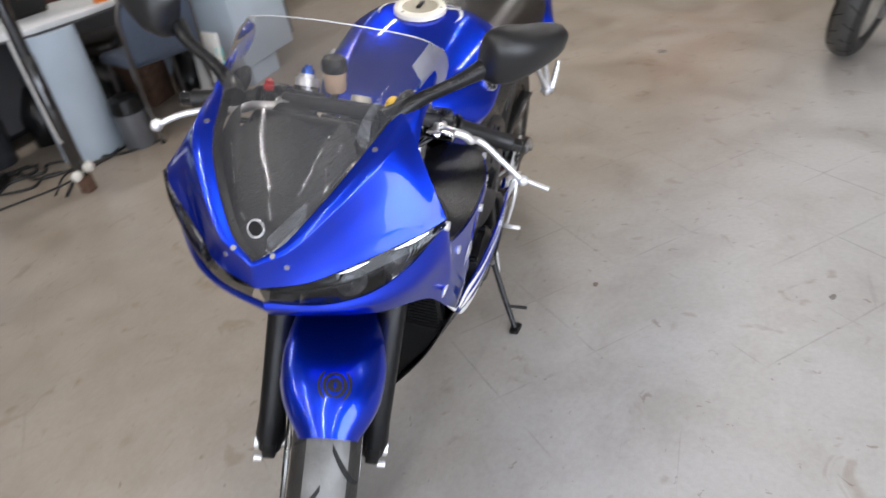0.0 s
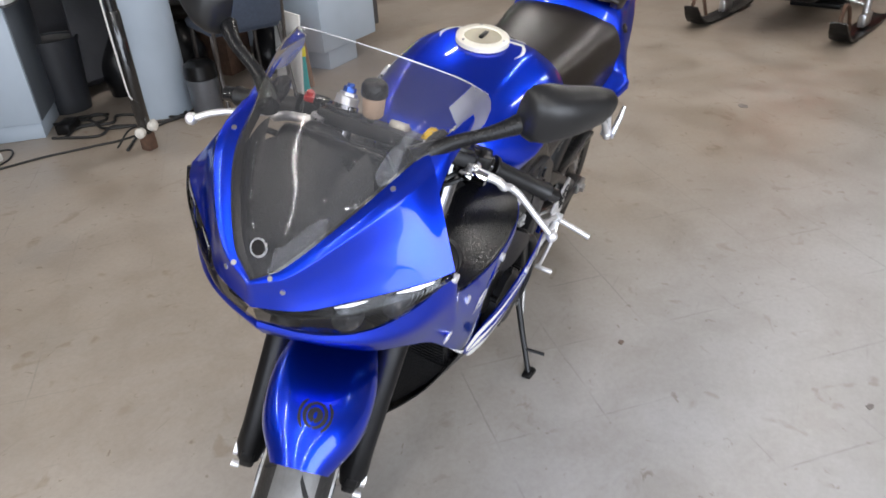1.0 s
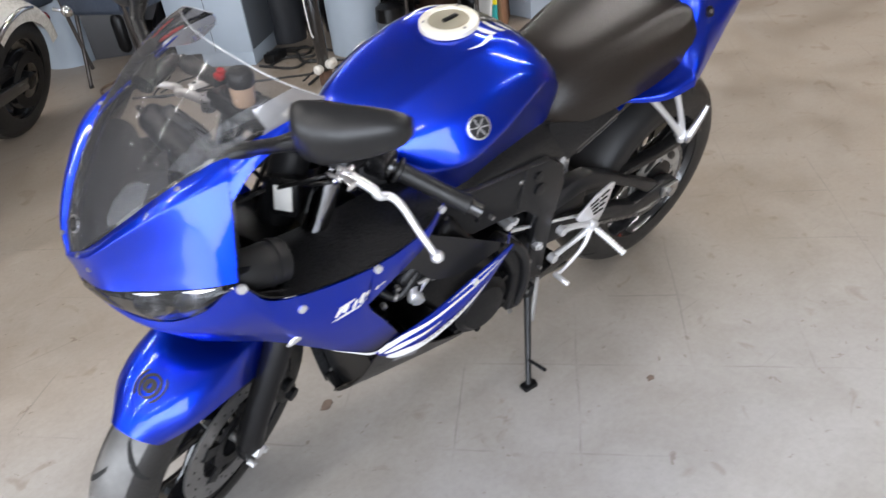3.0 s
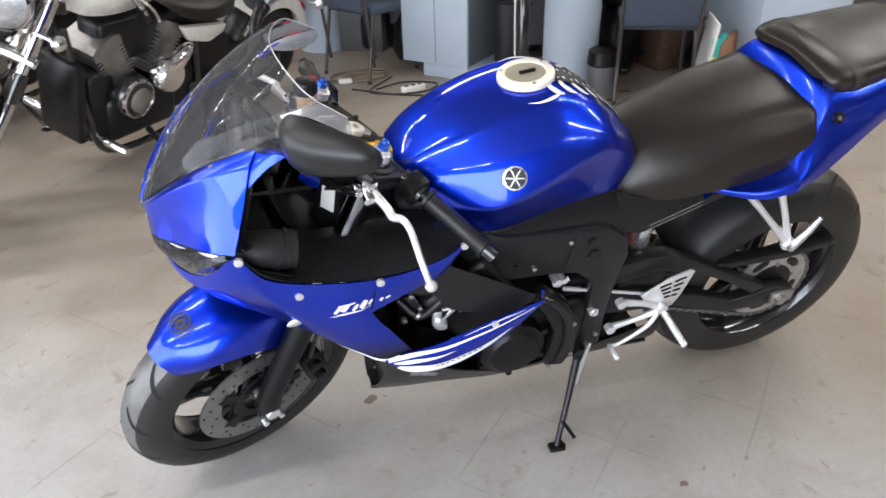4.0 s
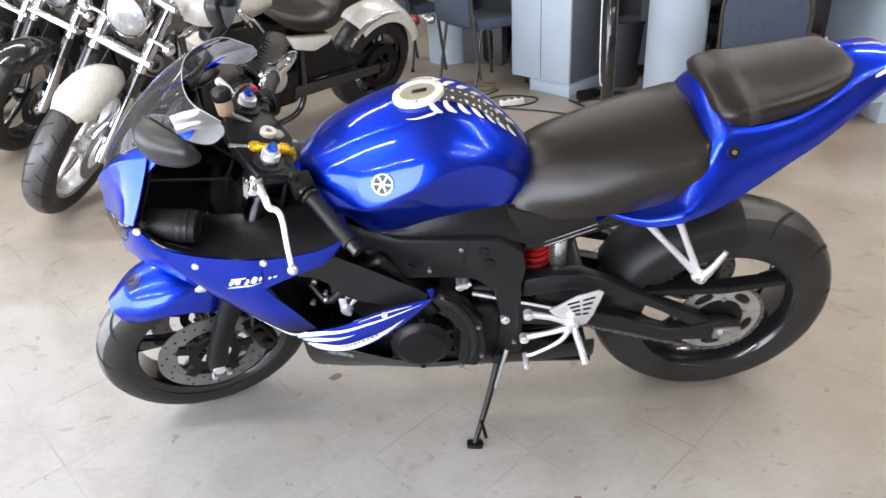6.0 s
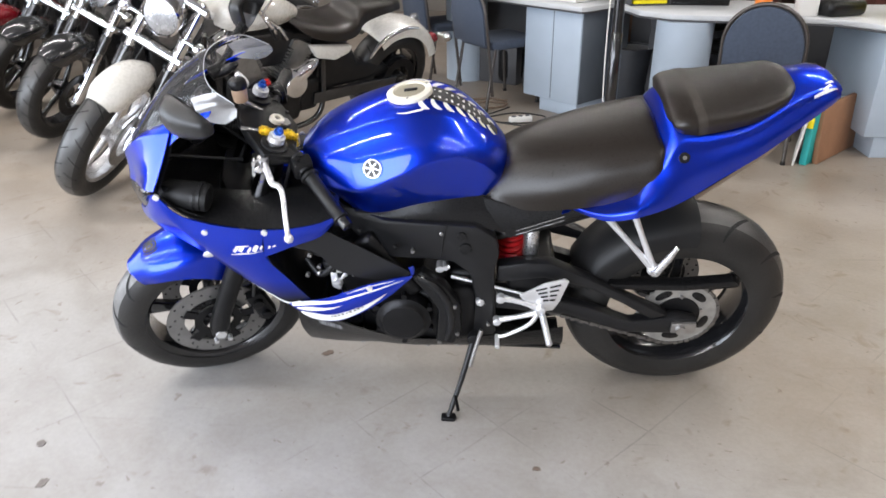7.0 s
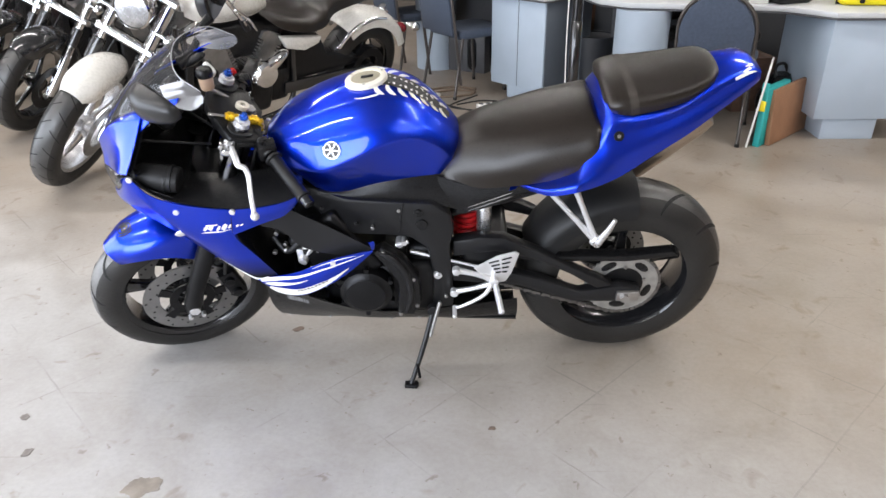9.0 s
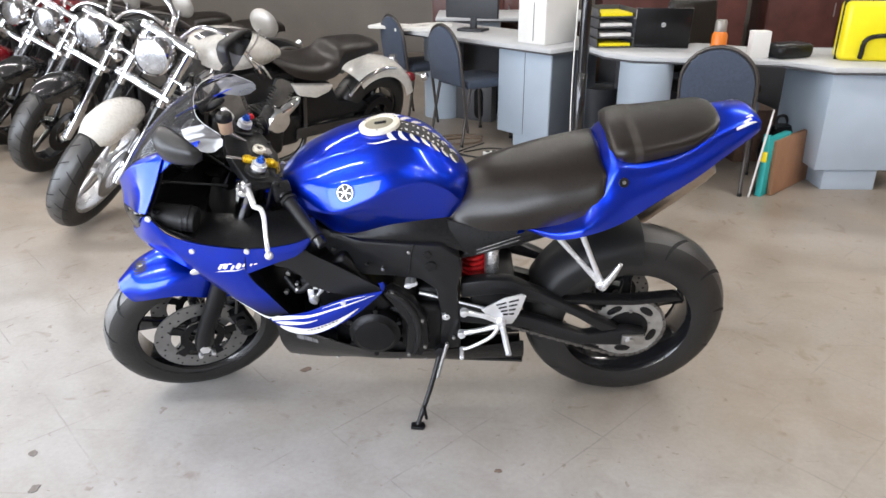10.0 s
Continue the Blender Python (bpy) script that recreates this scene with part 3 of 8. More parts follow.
# forks, clamps and bars
for s in (-1, 1):
    y = 0.104 * s
    part("fork_slider", st(join(tube([on_axis(-0.03, 0.04, y), on_axis(0.0, 0.04, y), on_axis(0.05, 0.045, y), on_axis(0.30, 0.045, y), on_axis(0.31, 0.045, y)], [0.022, 0.03, 0.027, 0.029, 0.026], 18),
                                block(*(FC + V(0, 0.104 * s, 0)), 0.055, 0.03, 0.05, 0.008), block(*(on_axis(-0.02, 0.04, y)), 0.03, 0.024, 0.05, 0.006))), DARK_METAL, bike, "dark grey fork leg")
    part("axle_nut", st(join(disc_at(FC + V(0, 0.124 * s, 0), (0, 1, 0), 0.017, 0.020, 6), disc_at(FC + V(0.02, 0.125 * s, -0.03), (0, 1, 0), 0.007, 0.016, 10), disc_at(FC + V(-0.02, 0.125 * s, -0.028), (0, 1, 0), 0.007, 0.016, 10))), WHITE_ALU, bike, "bright axle nut")
    part("fork_tube", st(rod(on_axis(0.28, 0.045, y), on_axis(0.69, 0.045, y), 0.0235, 24)), FORK_CHROME, bike, "polished upper fork tube")
    part("fork_cap", st(join(disc_at(on_axis(0.714, 0.045, y), AX_D, 0.0115, 0.014, 6, 0.001), disc_at(on_axis(0.722, 0.045, y), AX_D, 0.007, 0.010, 10))), BLUE_ANO, bike, "blue anodised fork cap")
    part("fork_cap_ring", st(join(disc_at(on_axis(0.692, 0.045, y), AX_D, 0.0205, 0.026, 24, 0.003), disc_at(on_axis(0.706, 0.045, y), AX_D, 0.016, 0.010, 6))), WHITE_ALU, bike, "bright fork top ring")
    cal = join(block(0, 0, 0, 0.055, 0.045, 0.12, 0.012), disc_at((0, -0.026 * -s, 0.03), (0, 1, 0), 0.016, 0.02, 14, 0.003), disc_at((0, -0.026 * -s, -0.03), (0, 1, 0), 0.016, 0.02, 14, 0.003))
    part("brake_caliper", st(moved(cal, Matrix.Translation(FC + V(0.135, 0.078 * s, 0.035)) @ Matrix.Rotation(radians(-14), 4, "Y"))), DARK_METAL, bike, "dark brake caliper")
    part("brake_hose", st(tube([FC + V(0.12, 0.1 * s, 0.1), FC + V(0.16, 0.1 * s, 0.25), on_axis(0.5, -0.03, 0.07 * s), on_axis(0.68, -0.02, 0.05 * s)], 0.005, 8, 16)), CABLE, bike)
part("front_axle", st(rod(FC + V(0, -0.125, 0), FC + V(0, 0.125, 0), 0.012, 14)), STEEL, bike)
for h, t in ((0.662, 0.026), (0.45, 0.045)):
    out = [(-0.05, -0.145), (0.03, -0.145), (0.055, -0.06), (0.07, 0), (0.055, 0.06), (0.03, 0.145), (-0.05, 0.145), (-0.075, 0.06), (-0.085, 0), (-0.075, -0.06)]
    m = Matrix.Translation(on_axis(h, 0.03)) @ Matrix.Rotation(radians(24), 4, "Y")
    part("triple_clamp", st(moved(plate(out, -t / 2, t / 2, 0.006, "XY"), m)), DARK_METAL, bike, "dark steering clamp")
part("steering_nut", st(disc_at(on_axis(0.672, 0.0), AX_D, 0.019, 0.02, 6, 0.003)), STEEL, bike)
ig = V(-0.402, -0.004, 0.915)
part("ignition_lock", join(disc_at(ig - AX_D * 0.03, AX_D, 0.019, 0.06, 20, 0.004)), BLACK_PLASTIC, bike)
part("lock_ring", moved(lathe([(0.0075, 0.002), (0.008, 0.008), (0.017, 0.008), (0.019, 0.004), (0.019, -0.004)], 28, False, "Z"), Matrix.Translation(ig) @ AX_D.to_track_quat("Z", "Y").to_matrix().to_4x4()), CREAM, bike, "pale key lock ring")
g0, g1 = V(-0.430, -0.078, 0.925), V(-0.352, -0.050, 0.895)
part("steering_damper", join(rod(g0, g1, 0.011, 16), disc_at(g0.lerp(g1, 0.15), g1 - g0, 0.0145, 0.016, 16, 0.002), disc_at(g0.lerp(g1, 0.85), g1 - g0, 0.0145, 0.016, 16, 0.002), block(*(g1 + V(0.0, 0.0, -0.012)), 0.024, 0.022, 0.03, 0.004)), GOLD, bike, "gold anodised steering damper")
part("damper_rod", rod(g0, g0 + (g0 - g1) * 0.5, 0.005, 10), CHROME, bike)
rsv = V(-0.487, 0.004, 0.965)
part("brake_reservoir", tube([rsv, rsv + V(0, 0, 0.003), rsv + V(0, 0, 0.034), rsv + V(0, 0, 0.036)], [0.016, 0.018, 0.020, 0.020], 24), TAN, bike, "tan brake fluid reservoir")
part("reservoir_lid", tube([rsv + V(0, 0, 0.036), rsv + V(0, 0, 0.039), rsv + V(0, 0, 0.054), rsv + V(0, 0, 0.060), rsv + V(0, 0, 0.062)], [0.021, 0.023, 0.022, 0.018, 0.010], 24), BLACK_PLASTIC, bike, "black domed reservoir lid")
part("reservoir_bracket", tube([rsv + V(0.0, 0.0, 0.002), rsv + V(0.03, 0.02, -0.03), rsv + V(0.075, 0.03, -0.07)], 0.006, 8, 8), STEEL, bike)
part("clutch_adjuster", st(join(disc_at((-0.478, -0.155, 0.912), (0.3, 1, 0), 0.012, 0.03, 12, 0.002), disc_at((-0.485, -0.130, 0.912), (0.3, 1, 0), 0.008, 0.024, 12, 0.001))), CHROME, bike)
for s in (-1, 1):
    a, b, c = V(-0.392, 0.095 * s, 0.905), V(-0.368, 0.185 * s, 0.878), V(-0.324, 0.318 * s, 0.835)
    bar = part("handlebar", st(join(rod(a, c, 0.011, 14), disc_at(on_axis(0.665, 0.045, 0.104 * s), AX_D, 0.034, 0.034, 20, 0.003))), FRAME_BLACK, bike, "black clip-on handlebar")
    d = (c - b).normalized()
    gl_ = (c - b).length
    prof = [(0.010, 0.0), (0.0235, 0.001), (0.0245, 0.004), (0.0235, 0.008), (0.0180, 0.010), (0.0172, 0.03), (0.0168, gl_ * 0.6), (0.0174, gl_ - 0.012), (0.0196, gl_ - 0.008), (0.0196, gl_ - 0.002), (0.010, gl_)]
    part("grip", st(moved(lathe(prof, 20, False, "Z"), Matrix.Translation(b) @ d.to_track_quat("Z", "Y").to_matrix().to_4x4())), RUBBER, bar, "black rubber grip")
    part("bar_end", st(join(disc_at(c + d * 0.006, d, 0.0150, 0.012, 16, 0.002), disc_at(c + d * 0.018, d, 0.0150, 0.014, 16, 0.004))), BLACK_GLOSS, bar, "gloss black bar end")
    part("switch_box", st(join(moved(block(0, 0, 0, 0.05, 0.045, 0.045, 0.008), Matrix.Translation(b - d * 0.03)), disc_at(b - d * 0.03 + V(-0.01, 0, 0.026), (0, 0, 1), 0.007, 0.012, 10))), BLACK_PLASTIC, bar, "black switch box")
    for q0, q1, q2 in ((0.012, 0.021, 0.010), (0.026, 0.018, 0.012), (0.052, 0.022, 0.014)):
        part("collar", st(disc_at(b - d * q0, d, q1, q2, 18, 0.002)), BLACK_GLOSS, bar)
    p = V(-0.465, 0.140 * s, 0.915)
    part("lever_perch", st(rod(p.lerp(b - d * 0.055, 0.15), b - d * 0.055, 0.011, 12)), BLACK_PLASTIC, bar, "black lever perch")
    part("lever_pivot", st(disc_at(p, (0, 0, 1), 0.014, 0.028, 14, 0.002)), SILVER, bar, "silver lever pivot")
    far = 0.03 if s > 0 else 0.0
    knee = [p, V(-0.462, 0.19 * s, 0.907), V(-0.460, 0.206 * s + far * 0.2, 0.897), V(-0.447, 0.217 * s + far * 0.3, 0.893), V(-0.444, 0.240 * s + far * 0.5, 0.883), V(-0.452, 0.285 * s + far, 0.853 + far * 0.4), V(-0.457, 0.322 * s + far, 0.828 + far * 0.5)]
    lev = moved(tube([(0, 0, 0)] + [tuple((k - p)) for k in knee[1:]], [0.0085, 0.0085, 0.0080, 0.0072, 0.0066, 0.0062, 0.0060], 12, 32), Matrix.Translation(p))
    part("lever", st(join(lev, ball(V(-0.457, 0.327 * s + far, 0.825 + far * 0.5), 0.0115))), WHITE_ALU, bar, "bright metal hand lever")
part("stop_switch", st(join(block(-0.395, 0.172, 0.918, 0.022, 0.018, 0.012, 0.003), disc_at((-0.395, 0.172, 0.926), (0, 0, 1), 0.007, 0.008, 12))), RED, bike, "red engine stop switch")
for k, (ya, yb) in enumerate(((-0.13, -0.02), (-0.15, 0.03), (0.12, 0.02))):
    part("control_cable", tube([STEER @ V(-0.452, ya, 0.905), STEER @ V(-0.485, ya * 0.62, 0.875), V(-0.47, yb, 0.79), V(-0.40, yb, 0.70)], 0.0042, 8, 18), BLACK_PLASTIC, bike)

# front fender
fen = []
for k in range(9):
    a = radians(34 + 92 * k / 8)
    r = 0.312 + (0.006 if 0 < k < 8 else 0.0)
    wdt = (0.060, 0.072, 0.078, 0.081, 0.087, 0.093, 0.090, 0.077, 0.048)[k]
    drop = (0.03, 0.06, 0.09, 0.10, 0.085, 0.06, 0.042, 0.03, 0.02)[k]
    ctr = FC + V(math.cos(a), 0, math.sin(a)) * r
    rad_d = V(math.cos(a), 0, math.sin(a))
    fen.append([tuple(ctr), tuple(ctr + V(0, -wdt * 0.55, 0) - rad_d * 0.008), tuple(ctr + V(0, -wdt * 0.92, 0) - rad_d * 0.032), tuple(ctr + V(0, -wdt, 0) - rad_d * (0.032 + drop))])
FENDER = Surf(fen, True)
fender = part("front_fender", st(FENDER.mesh(48, 36, -0.003)), BLUE, bike, "blue front fender with a dark decal")
for u0, v0, r0, a0, a1, w0 in ((0.83, 0.50, 0.040, 0, 352, 0.0065), (0.83, 0.50, 0.018, 0, 352, 0.010), (0.83, 0.50, 0.060, 40, 140, 0.005), (0.83, 0.50, 0.060, 220, 320, 0.005)):
    arc_uv = [(u0 + r0 * math.cos(radians(a0 + (a1 - a0) * k / 12)), v0 + 1.5 * r0 * math.sin(radians(a0 + (a1 - a0) * k / 12))) for k in range(13)]
    part("dark_decal", st(FENDER.ribbon(arc_uv, [w0 * 0.6, w0, w0 * 0.75, w0, w0 * 0.6], 0.0042, 36, 1)), BLACK_DECAL, fender)
for s in (-1, 1):
    part("fender_bolt", st(disc_at(on_axis(0.24, 0.03, 0.088 * s), (0, 1, 0), 0.008, 0.012, 10)), STEEL, fender)

# nose cowl
cowl_edges = [
    ((-0.812, 0, 0.822), (-0.813, 0, 0.772), 0.004), ((-0.79, -0.045, 0.852), (-0.797, -0.075, 0.79), 0.007), ((-0.745, -0.088, 0.903), (-0.757, -0.126, 0.803), 0.010),
    ((-0.69, -0.122, 0.95), (-0.717, -0.185, 0.828), 0.012), ((-0.64, -0.138, 0.975), (-0.686, -0.228, 0.848), 0.011), ((-0.588, -0.153, 0.997), (-0.654, -0.252, 0.857), 0.006),
]
cowl_rows = []
for hi, lo_, rise in cowl_edges:
    hi, lo_, outw = V(*hi), V(*lo_), V(-0.62, -0.55 if hi[1] else 0, 0.5).normalized()
    cowl_rows.append([tuple(hi)] + [tuple(hi.lerp(lo_, f) + outw * rise * g) for f, g in ((0.09, 1.25), (0.19, 1.95), (0.50, 0.80), (0.80, 0.18))] + [tuple(lo_)])
COWL = Surf(cowl_rows, False, {1: 0.6, 2: 0.16})
half_a, half_b = COWL.mesh(36, 30), flip_y(COWL.mesh(36, 30))
ARM = Surf([
    [(-0.592, -0.152, 0.995), (-0.606, -0.172, 0.975), (-0.614, -0.190, 0.944)],
    [(-0.560, -0.161, 1.008), (-0.572, -0.178, 0.996), (-0.578, -0.186, 0.975)],
    [(-0.528, -0.170, 1.020), (-0.535, -0.182, 1.012), (-0.538, -0.186, 0.998)],
    [(-0.498, -0.179, 1.031), (-0.500, -0.183, 1.027), (-0.502, -0.184, 1.020)],
])
cb = join(half_a, half_b, ARM.mesh(14, 8), flip_y(ARM.mesh(14, 8)))
bmesh.ops.remove_doubles(cb, verts=cb.verts, dist=1e-4)
bmesh.ops.recalc_face_normals(cb, faces=cb.faces)
bmesh.ops.solidify(cb, geom=cb.faces[:], thickness=0.003)
cowl = part("nose_cowl", cb, BLUE, bike, "blue nose cowl", True, 50)
for s in (-1, 1):
    for u, v in ((0.12, 0.25), (0.72, 0.12), (0.16, 0.6)):
        p, nn = COWL.at(u, v), COWL.normal(u, v)
        q, nn = V(p.x, p.y * -s, p.z), V(nn.x, nn.y * -s, nn.z)
        part("screen_screw", disc_at(q, nn, 0.0042, 0.004, 10), STEEL, cowl)

# headlights
hl_t = [(-0.812, -0.004, 0.771), (-0.797, -0.075, 0.789), (-0.757, -0.126, 0.802), (-0.717, -0.185, 0.827), (-0.686, -0.227, 0.846), (-0.656, -0.250, 0.855)]
hl_b = [(-0.801, -0.004, 0.738), (-0.785, -0.071, 0.738), (-0.762, -0.124, 0.744), (-0.732, -0.169, 0.760), (-0.697, -0.214, 0.798), (-0.657, -0.249, 0.849)]
mid = [tuple((V(*a) + V(*b)) / 2 + V(-0.006, -0.006, 0)) for a, b in zip(hl_t, hl_b)]
HL = Surf([list(r) for r in zip(hl_t, mid, hl_b)])
for s in (-1, 1):
    fl = (lambda b: flip_y(b)) if s > 0 else (lambda b: b)
    house = HL.mesh(24, 8)
    for v in house.verts:
        v.co += V(0.035, 0.02, 0)
    lamp = part("headlight", fl(house), BLACK_GLOSS, bike, "dark twin headlight")
    for k, u in enumerate((0.42, 0.66)):
        c = HL.at(u, 0.5) + V(0.014, 0.008, 0)
        bowl = moved(lathe([(0.004, 0.018), (0.014, 0.014), (0.020, 0.004), (0.024, -0.006), (0.0255, -0.008)], 24), Matrix.Translation(c) @ V(0.62, 0.62, 0.0).to_track_quat("Y", "Z").to_matrix().to_4x4())
        part("reflector", fl(bowl), LAMP_CHROME, lamp, "silvery reflector bowl")
    for k in range(8):
        part("lamp_rib", fl(HL.ribbon([(0.72 + 0.03 * k, 0.22), (0.73 + 0.03 * k, 0.5), (0.74 + 0.03 * k, 0.78)], 0.0018, -0.005, 6, -1)), SILVER, lamp, "fine bright rib of the side lamp")
    glass_ob = part("lens", fl(HL.mesh(24, 8)), LENS, lamp, "clear headlight lens")
    glass_ob.visible_shadow = False
    # silver ribbons painted in for the glints along the lens's upper edge
    for u0, u1, w in ((0.36, 0.50, 0.0045), (0.62, 0.84, 0.0055)):
        part("glint_strip", fl(HL.ribbon([(u0, 0.05), ((u0 + u1) / 2, 0.07), (u1, 0.06)], [0.001, w, 0.001], 0.001, 12, -1)), SILVER, lamp)

# windscreen
ws_rows = [
    [(-0.811, 0, 0.824), (-0.811, -0.006, 0.823), (-0.811, -0.014, 0.823)],
    [(-0.777, 0, 0.889), (-0.783, -0.031, 0.876), (-0.790, -0.045, 0.855)],
    [(-0.717, 0, 0.967), (-0.729, -0.061, 0.948), (-0.745, -0.087, 0.906)],
    [(-0.650, 0, 1.032), (-0.664, -0.086, 1.008), (-0.690, -0.121, 0.953)],
    [(-0.592, 0, 1.074), (-0.596, -0.122, 1.046), (-0.602, -0.149, 0.995)],
    [(-0.555, 0, 1.096), (-0.542, -0.137, 1.072), (-0.520, -0.172, 1.028)],
    [(-0.540, 0, 1.103), (-0.505, -0.142, 1.084), (-0.440, -0.176, 1.044)],
]
WS = Surf(ws_rows, True)
ws = part("windscreen", WS.mesh(30, 24), SCREEN, bike, "smoked clear windscreen")
ws.visible_shadow = False
# extra pale patches over the screen's corners that carry the bright reflection
lobe_rows = []
for u, low_pts in ((0.80, ((-0.542, -0.168, 1.016), (-0.538, -0.170, 1.011))), (0.89, ((-0.498, -0.1775, 1.016), (-0.490, -0.182, 1.000))), (0.95, ((-0.466, -0.181, 1.021), (-0.462, -0.186, 1.003))), (0.995, ((-0.436, -0.1805, 1.033), (-0.438, -0.184, 1.019)))):
    lobe_rows.append([tuple(WS.at(u, v) + V(0, -0.0015, 0.001)) for v in (0.85, 0.90, 0.95, 0.995)] + list(low_pts))
LOBE = Surf(lobe_rows)
for s in (-1, 1):
    lobe = part("screen_lobe", LOBE.mesh(14, 18) if s < 0 else flip_y(LOBE.mesh(14, 18)), SCREEN_LOBE, ws, "windscreen corner patch paled for its bright reflection")
    lobe.visible_shadow = False
for v in (0.0, 1.0):
    part("screen_edge", WS.ribbon([(0.04, v), (0.25, v), (0.45, v), (0.66, v)], 0.005, 0.001, 30), BLACK_GLOSS, ws)
part("screen_rim", tube([tuple(WS.at(1, k / 32)) for k in range(33)], [0.0009] * 33, 8), RIM_CLEAR, ws, "clear rolled edge")
base = WS.mesh(14, 20)
for v in list(base.verts):
    v.co += V(0.012, 0, -0.012)
kill = [f for f in base.faces if f.calc_center_median().x > -0.665]
bmesh.ops.delete(base, geom=kill, context="FACES")
part("screen_base", base, BLACK_PLASTIC, bike, "black panel below the windscreen")
for k, (r0, m) in enumerate(((0.0145, SILVER), (0.0115, BLACK_GLOSS))):
    part("nose_badge", disc_at(WS.at(0.115, 0.5) + WS.normal(0.115, 0.5) * (0.001 + 0.001 * k) * (1 if WS.normal(0.115, 0.5).z > 0 else -1), WS.normal(0.115, 0.5), r0, 0.002, 28), m, cowl, "round silver badge")

# instruments and inner panels
part("instrument_panel", moved(join(block(0, 0, 0, 0.05, 0.20, 0.085, 0.02, 3)), Matrix.Translation(V(-0.60, 0.0, 0.93)) @ Matrix.Rotation(radians(-38), 4, "Y")), BLACK_PLASTIC, bike, "black instrument panel")
gm = Matrix.Translation(V(-0.575, 0.035, 0.945)) @ Matrix.Rotation(radians(52), 4, "Y")
part("rev_counter", moved(lathe([(0, 0.004), (0.036, 0.004), (0.04, 0.008), (0.043, 0.0), (0.04, -0.01)], 32, False, "Z"), gm), GREY_PANEL, bike, "dark rev counter")
part("speed_display", moved(block(0, -0.085, 0.002, 0.05, 0.07, 0.008, 0.003), gm), GREY_PANEL, bike, "grey digital display")
part("cockpit_stay", join(rod((-0.66, -0.12, 0.88), (-0.50, -0.04, 0.82), 0.004), rod((-0.66, 0.12, 0.88), (-0.50, 0.04, 0.82), 0.004), rod((-0.62, -0.12, 0.95), (-0.62, 0.12, 0.95), 0.005)), MATT_BLACK, bike)
bxm = Matrix.Translation(V(-0.470, -0.048, 0.793)) @ Matrix.Rotation(radians(38), 4, "Z") @ Matrix.Rotation(radians(12), 4, "Y")
ebox = part("electric_box", moved(block(0.016, 0.0, 0, 0.032, 0.052, 0.075, 0.005), bxm), BLACK_PLASTIC, bike, "black electric box with a pale sticker")
part("pale_sticker", moved(block(-0.001, 0, 0, 0.003, 0.034, 0.048, 0.001), bxm), PAPER, ebox)
inner = Surf([
    [(-0.652, -0.246, 0.848), (-0.645, -0.20, 0.790), (-0.63, -0.14, 0.768), (-0.60, -0.10, 0.770)],
    [(-0.61, -0.244, 0.79), (-0.59, -0.20, 0.765), (-0.57, -0.14, 0.765), (-0.55, -0.10, 0.765)],
    [(-0.54, -0.240, 0.757), (-0.53, -0.195, 0.758), (-0.51, -0.14, 0.762), (-0.48, -0.10, 0.760)],
    [(-0.42, -0.237, 0.737), (-0.42, -0.19, 0.752), (-0.41, -0.14, 0.764), (-0.39, -0.10, 0.765)],
    [(-0.30, -0.227, 0.742), (-0.30, -0.185, 0.756), (-0.30, -0.14, 0.768), (-0.30, -0.10, 0.772)],
    [(-0.228, -0.20, 0.756), (-0.23, -0.175, 0.765), (-0.235, -0.15, 0.768), (-0.24, -0.12, 0.77)],
])
for s in (-1, 1):
    fl = flip_y if s > 0 else (lambda b: b)
    part("inner_panel", fl(inner.mesh(30, 12, 0.003)), BLACK_PLASTIC, bike, "black inner fairing panel")
    part("air_duct", fl(tube([(-0.655, -0.19, 0.818), (-0.645, -0.192, 0.817), (-0.59, -0.19, 0.806), (-0.555, -0.187, 0.798), (-0.55, -0.187, 0.797)], [0.028, 0.034, 0.036, 0.036, 0.032], 24)), MATT_BLACK, bike, "round black duct with clamps")
    for xx in (-0.585, -0.570):
        part("duct_clamp", fl(disc_at((xx, -0.189, 0.803), (1, 0.03, -0.2), 0.038, 0.008, 28, 0.001)), GREY_PANEL, bike, "grey ring clamp")

# black tray and plate, added so the open cockpit reads dark inside
tray = Surf([
    [(-0.795, 0, 0.760), (-0.795, -0.03, 0.760), (-0.793, -0.055, 0.764)],
    [(-0.755, 0, 0.752), (-0.755, -0.07, 0.752), (-0.748, -0.120, 0.768)],
    [(-0.700, 0, 0.748), (-0.700, -0.11, 0.748), (-0.690, -0.195, 0.785)],
    [(-0.640, 0, 0.745), (-0.640, -0.12, 0.745), (-0.635, -0.225, 0.800)],
    [(-0.580, 0, 0.735), (-0.580, -0.12, 0.735), (-0.560, -0.225, 0.765)],
], True)
part("cockpit_gap_plate", plate([(-0.60, -0.12), (-0.40, -0.13), (-0.30, -0.11), (-0.30, 0.11), (-0.40, 0.13), (-0.60, 0.12)], 0.690, 0.698, 0.002, "XY"), BLACK_PLASTIC, bike, "black plate added to close the dark gap below the steering head")
part("cockpit_gap_tray", tray.mesh(16, 20, 0.003), BLACK_PLASTIC, bike, "black tray added to close the dark gap below the instruments")
def liner_twin():
    b = COWL.mesh(24, 20)
    for v in b.verts:
        v.co += V(0.010, 0.010, -0.006)
    return b


part("cowl_liner", join(liner_twin(), flip_y(liner_twin())), BLACK_PLASTIC, bike, "black inside of the nose cowl")

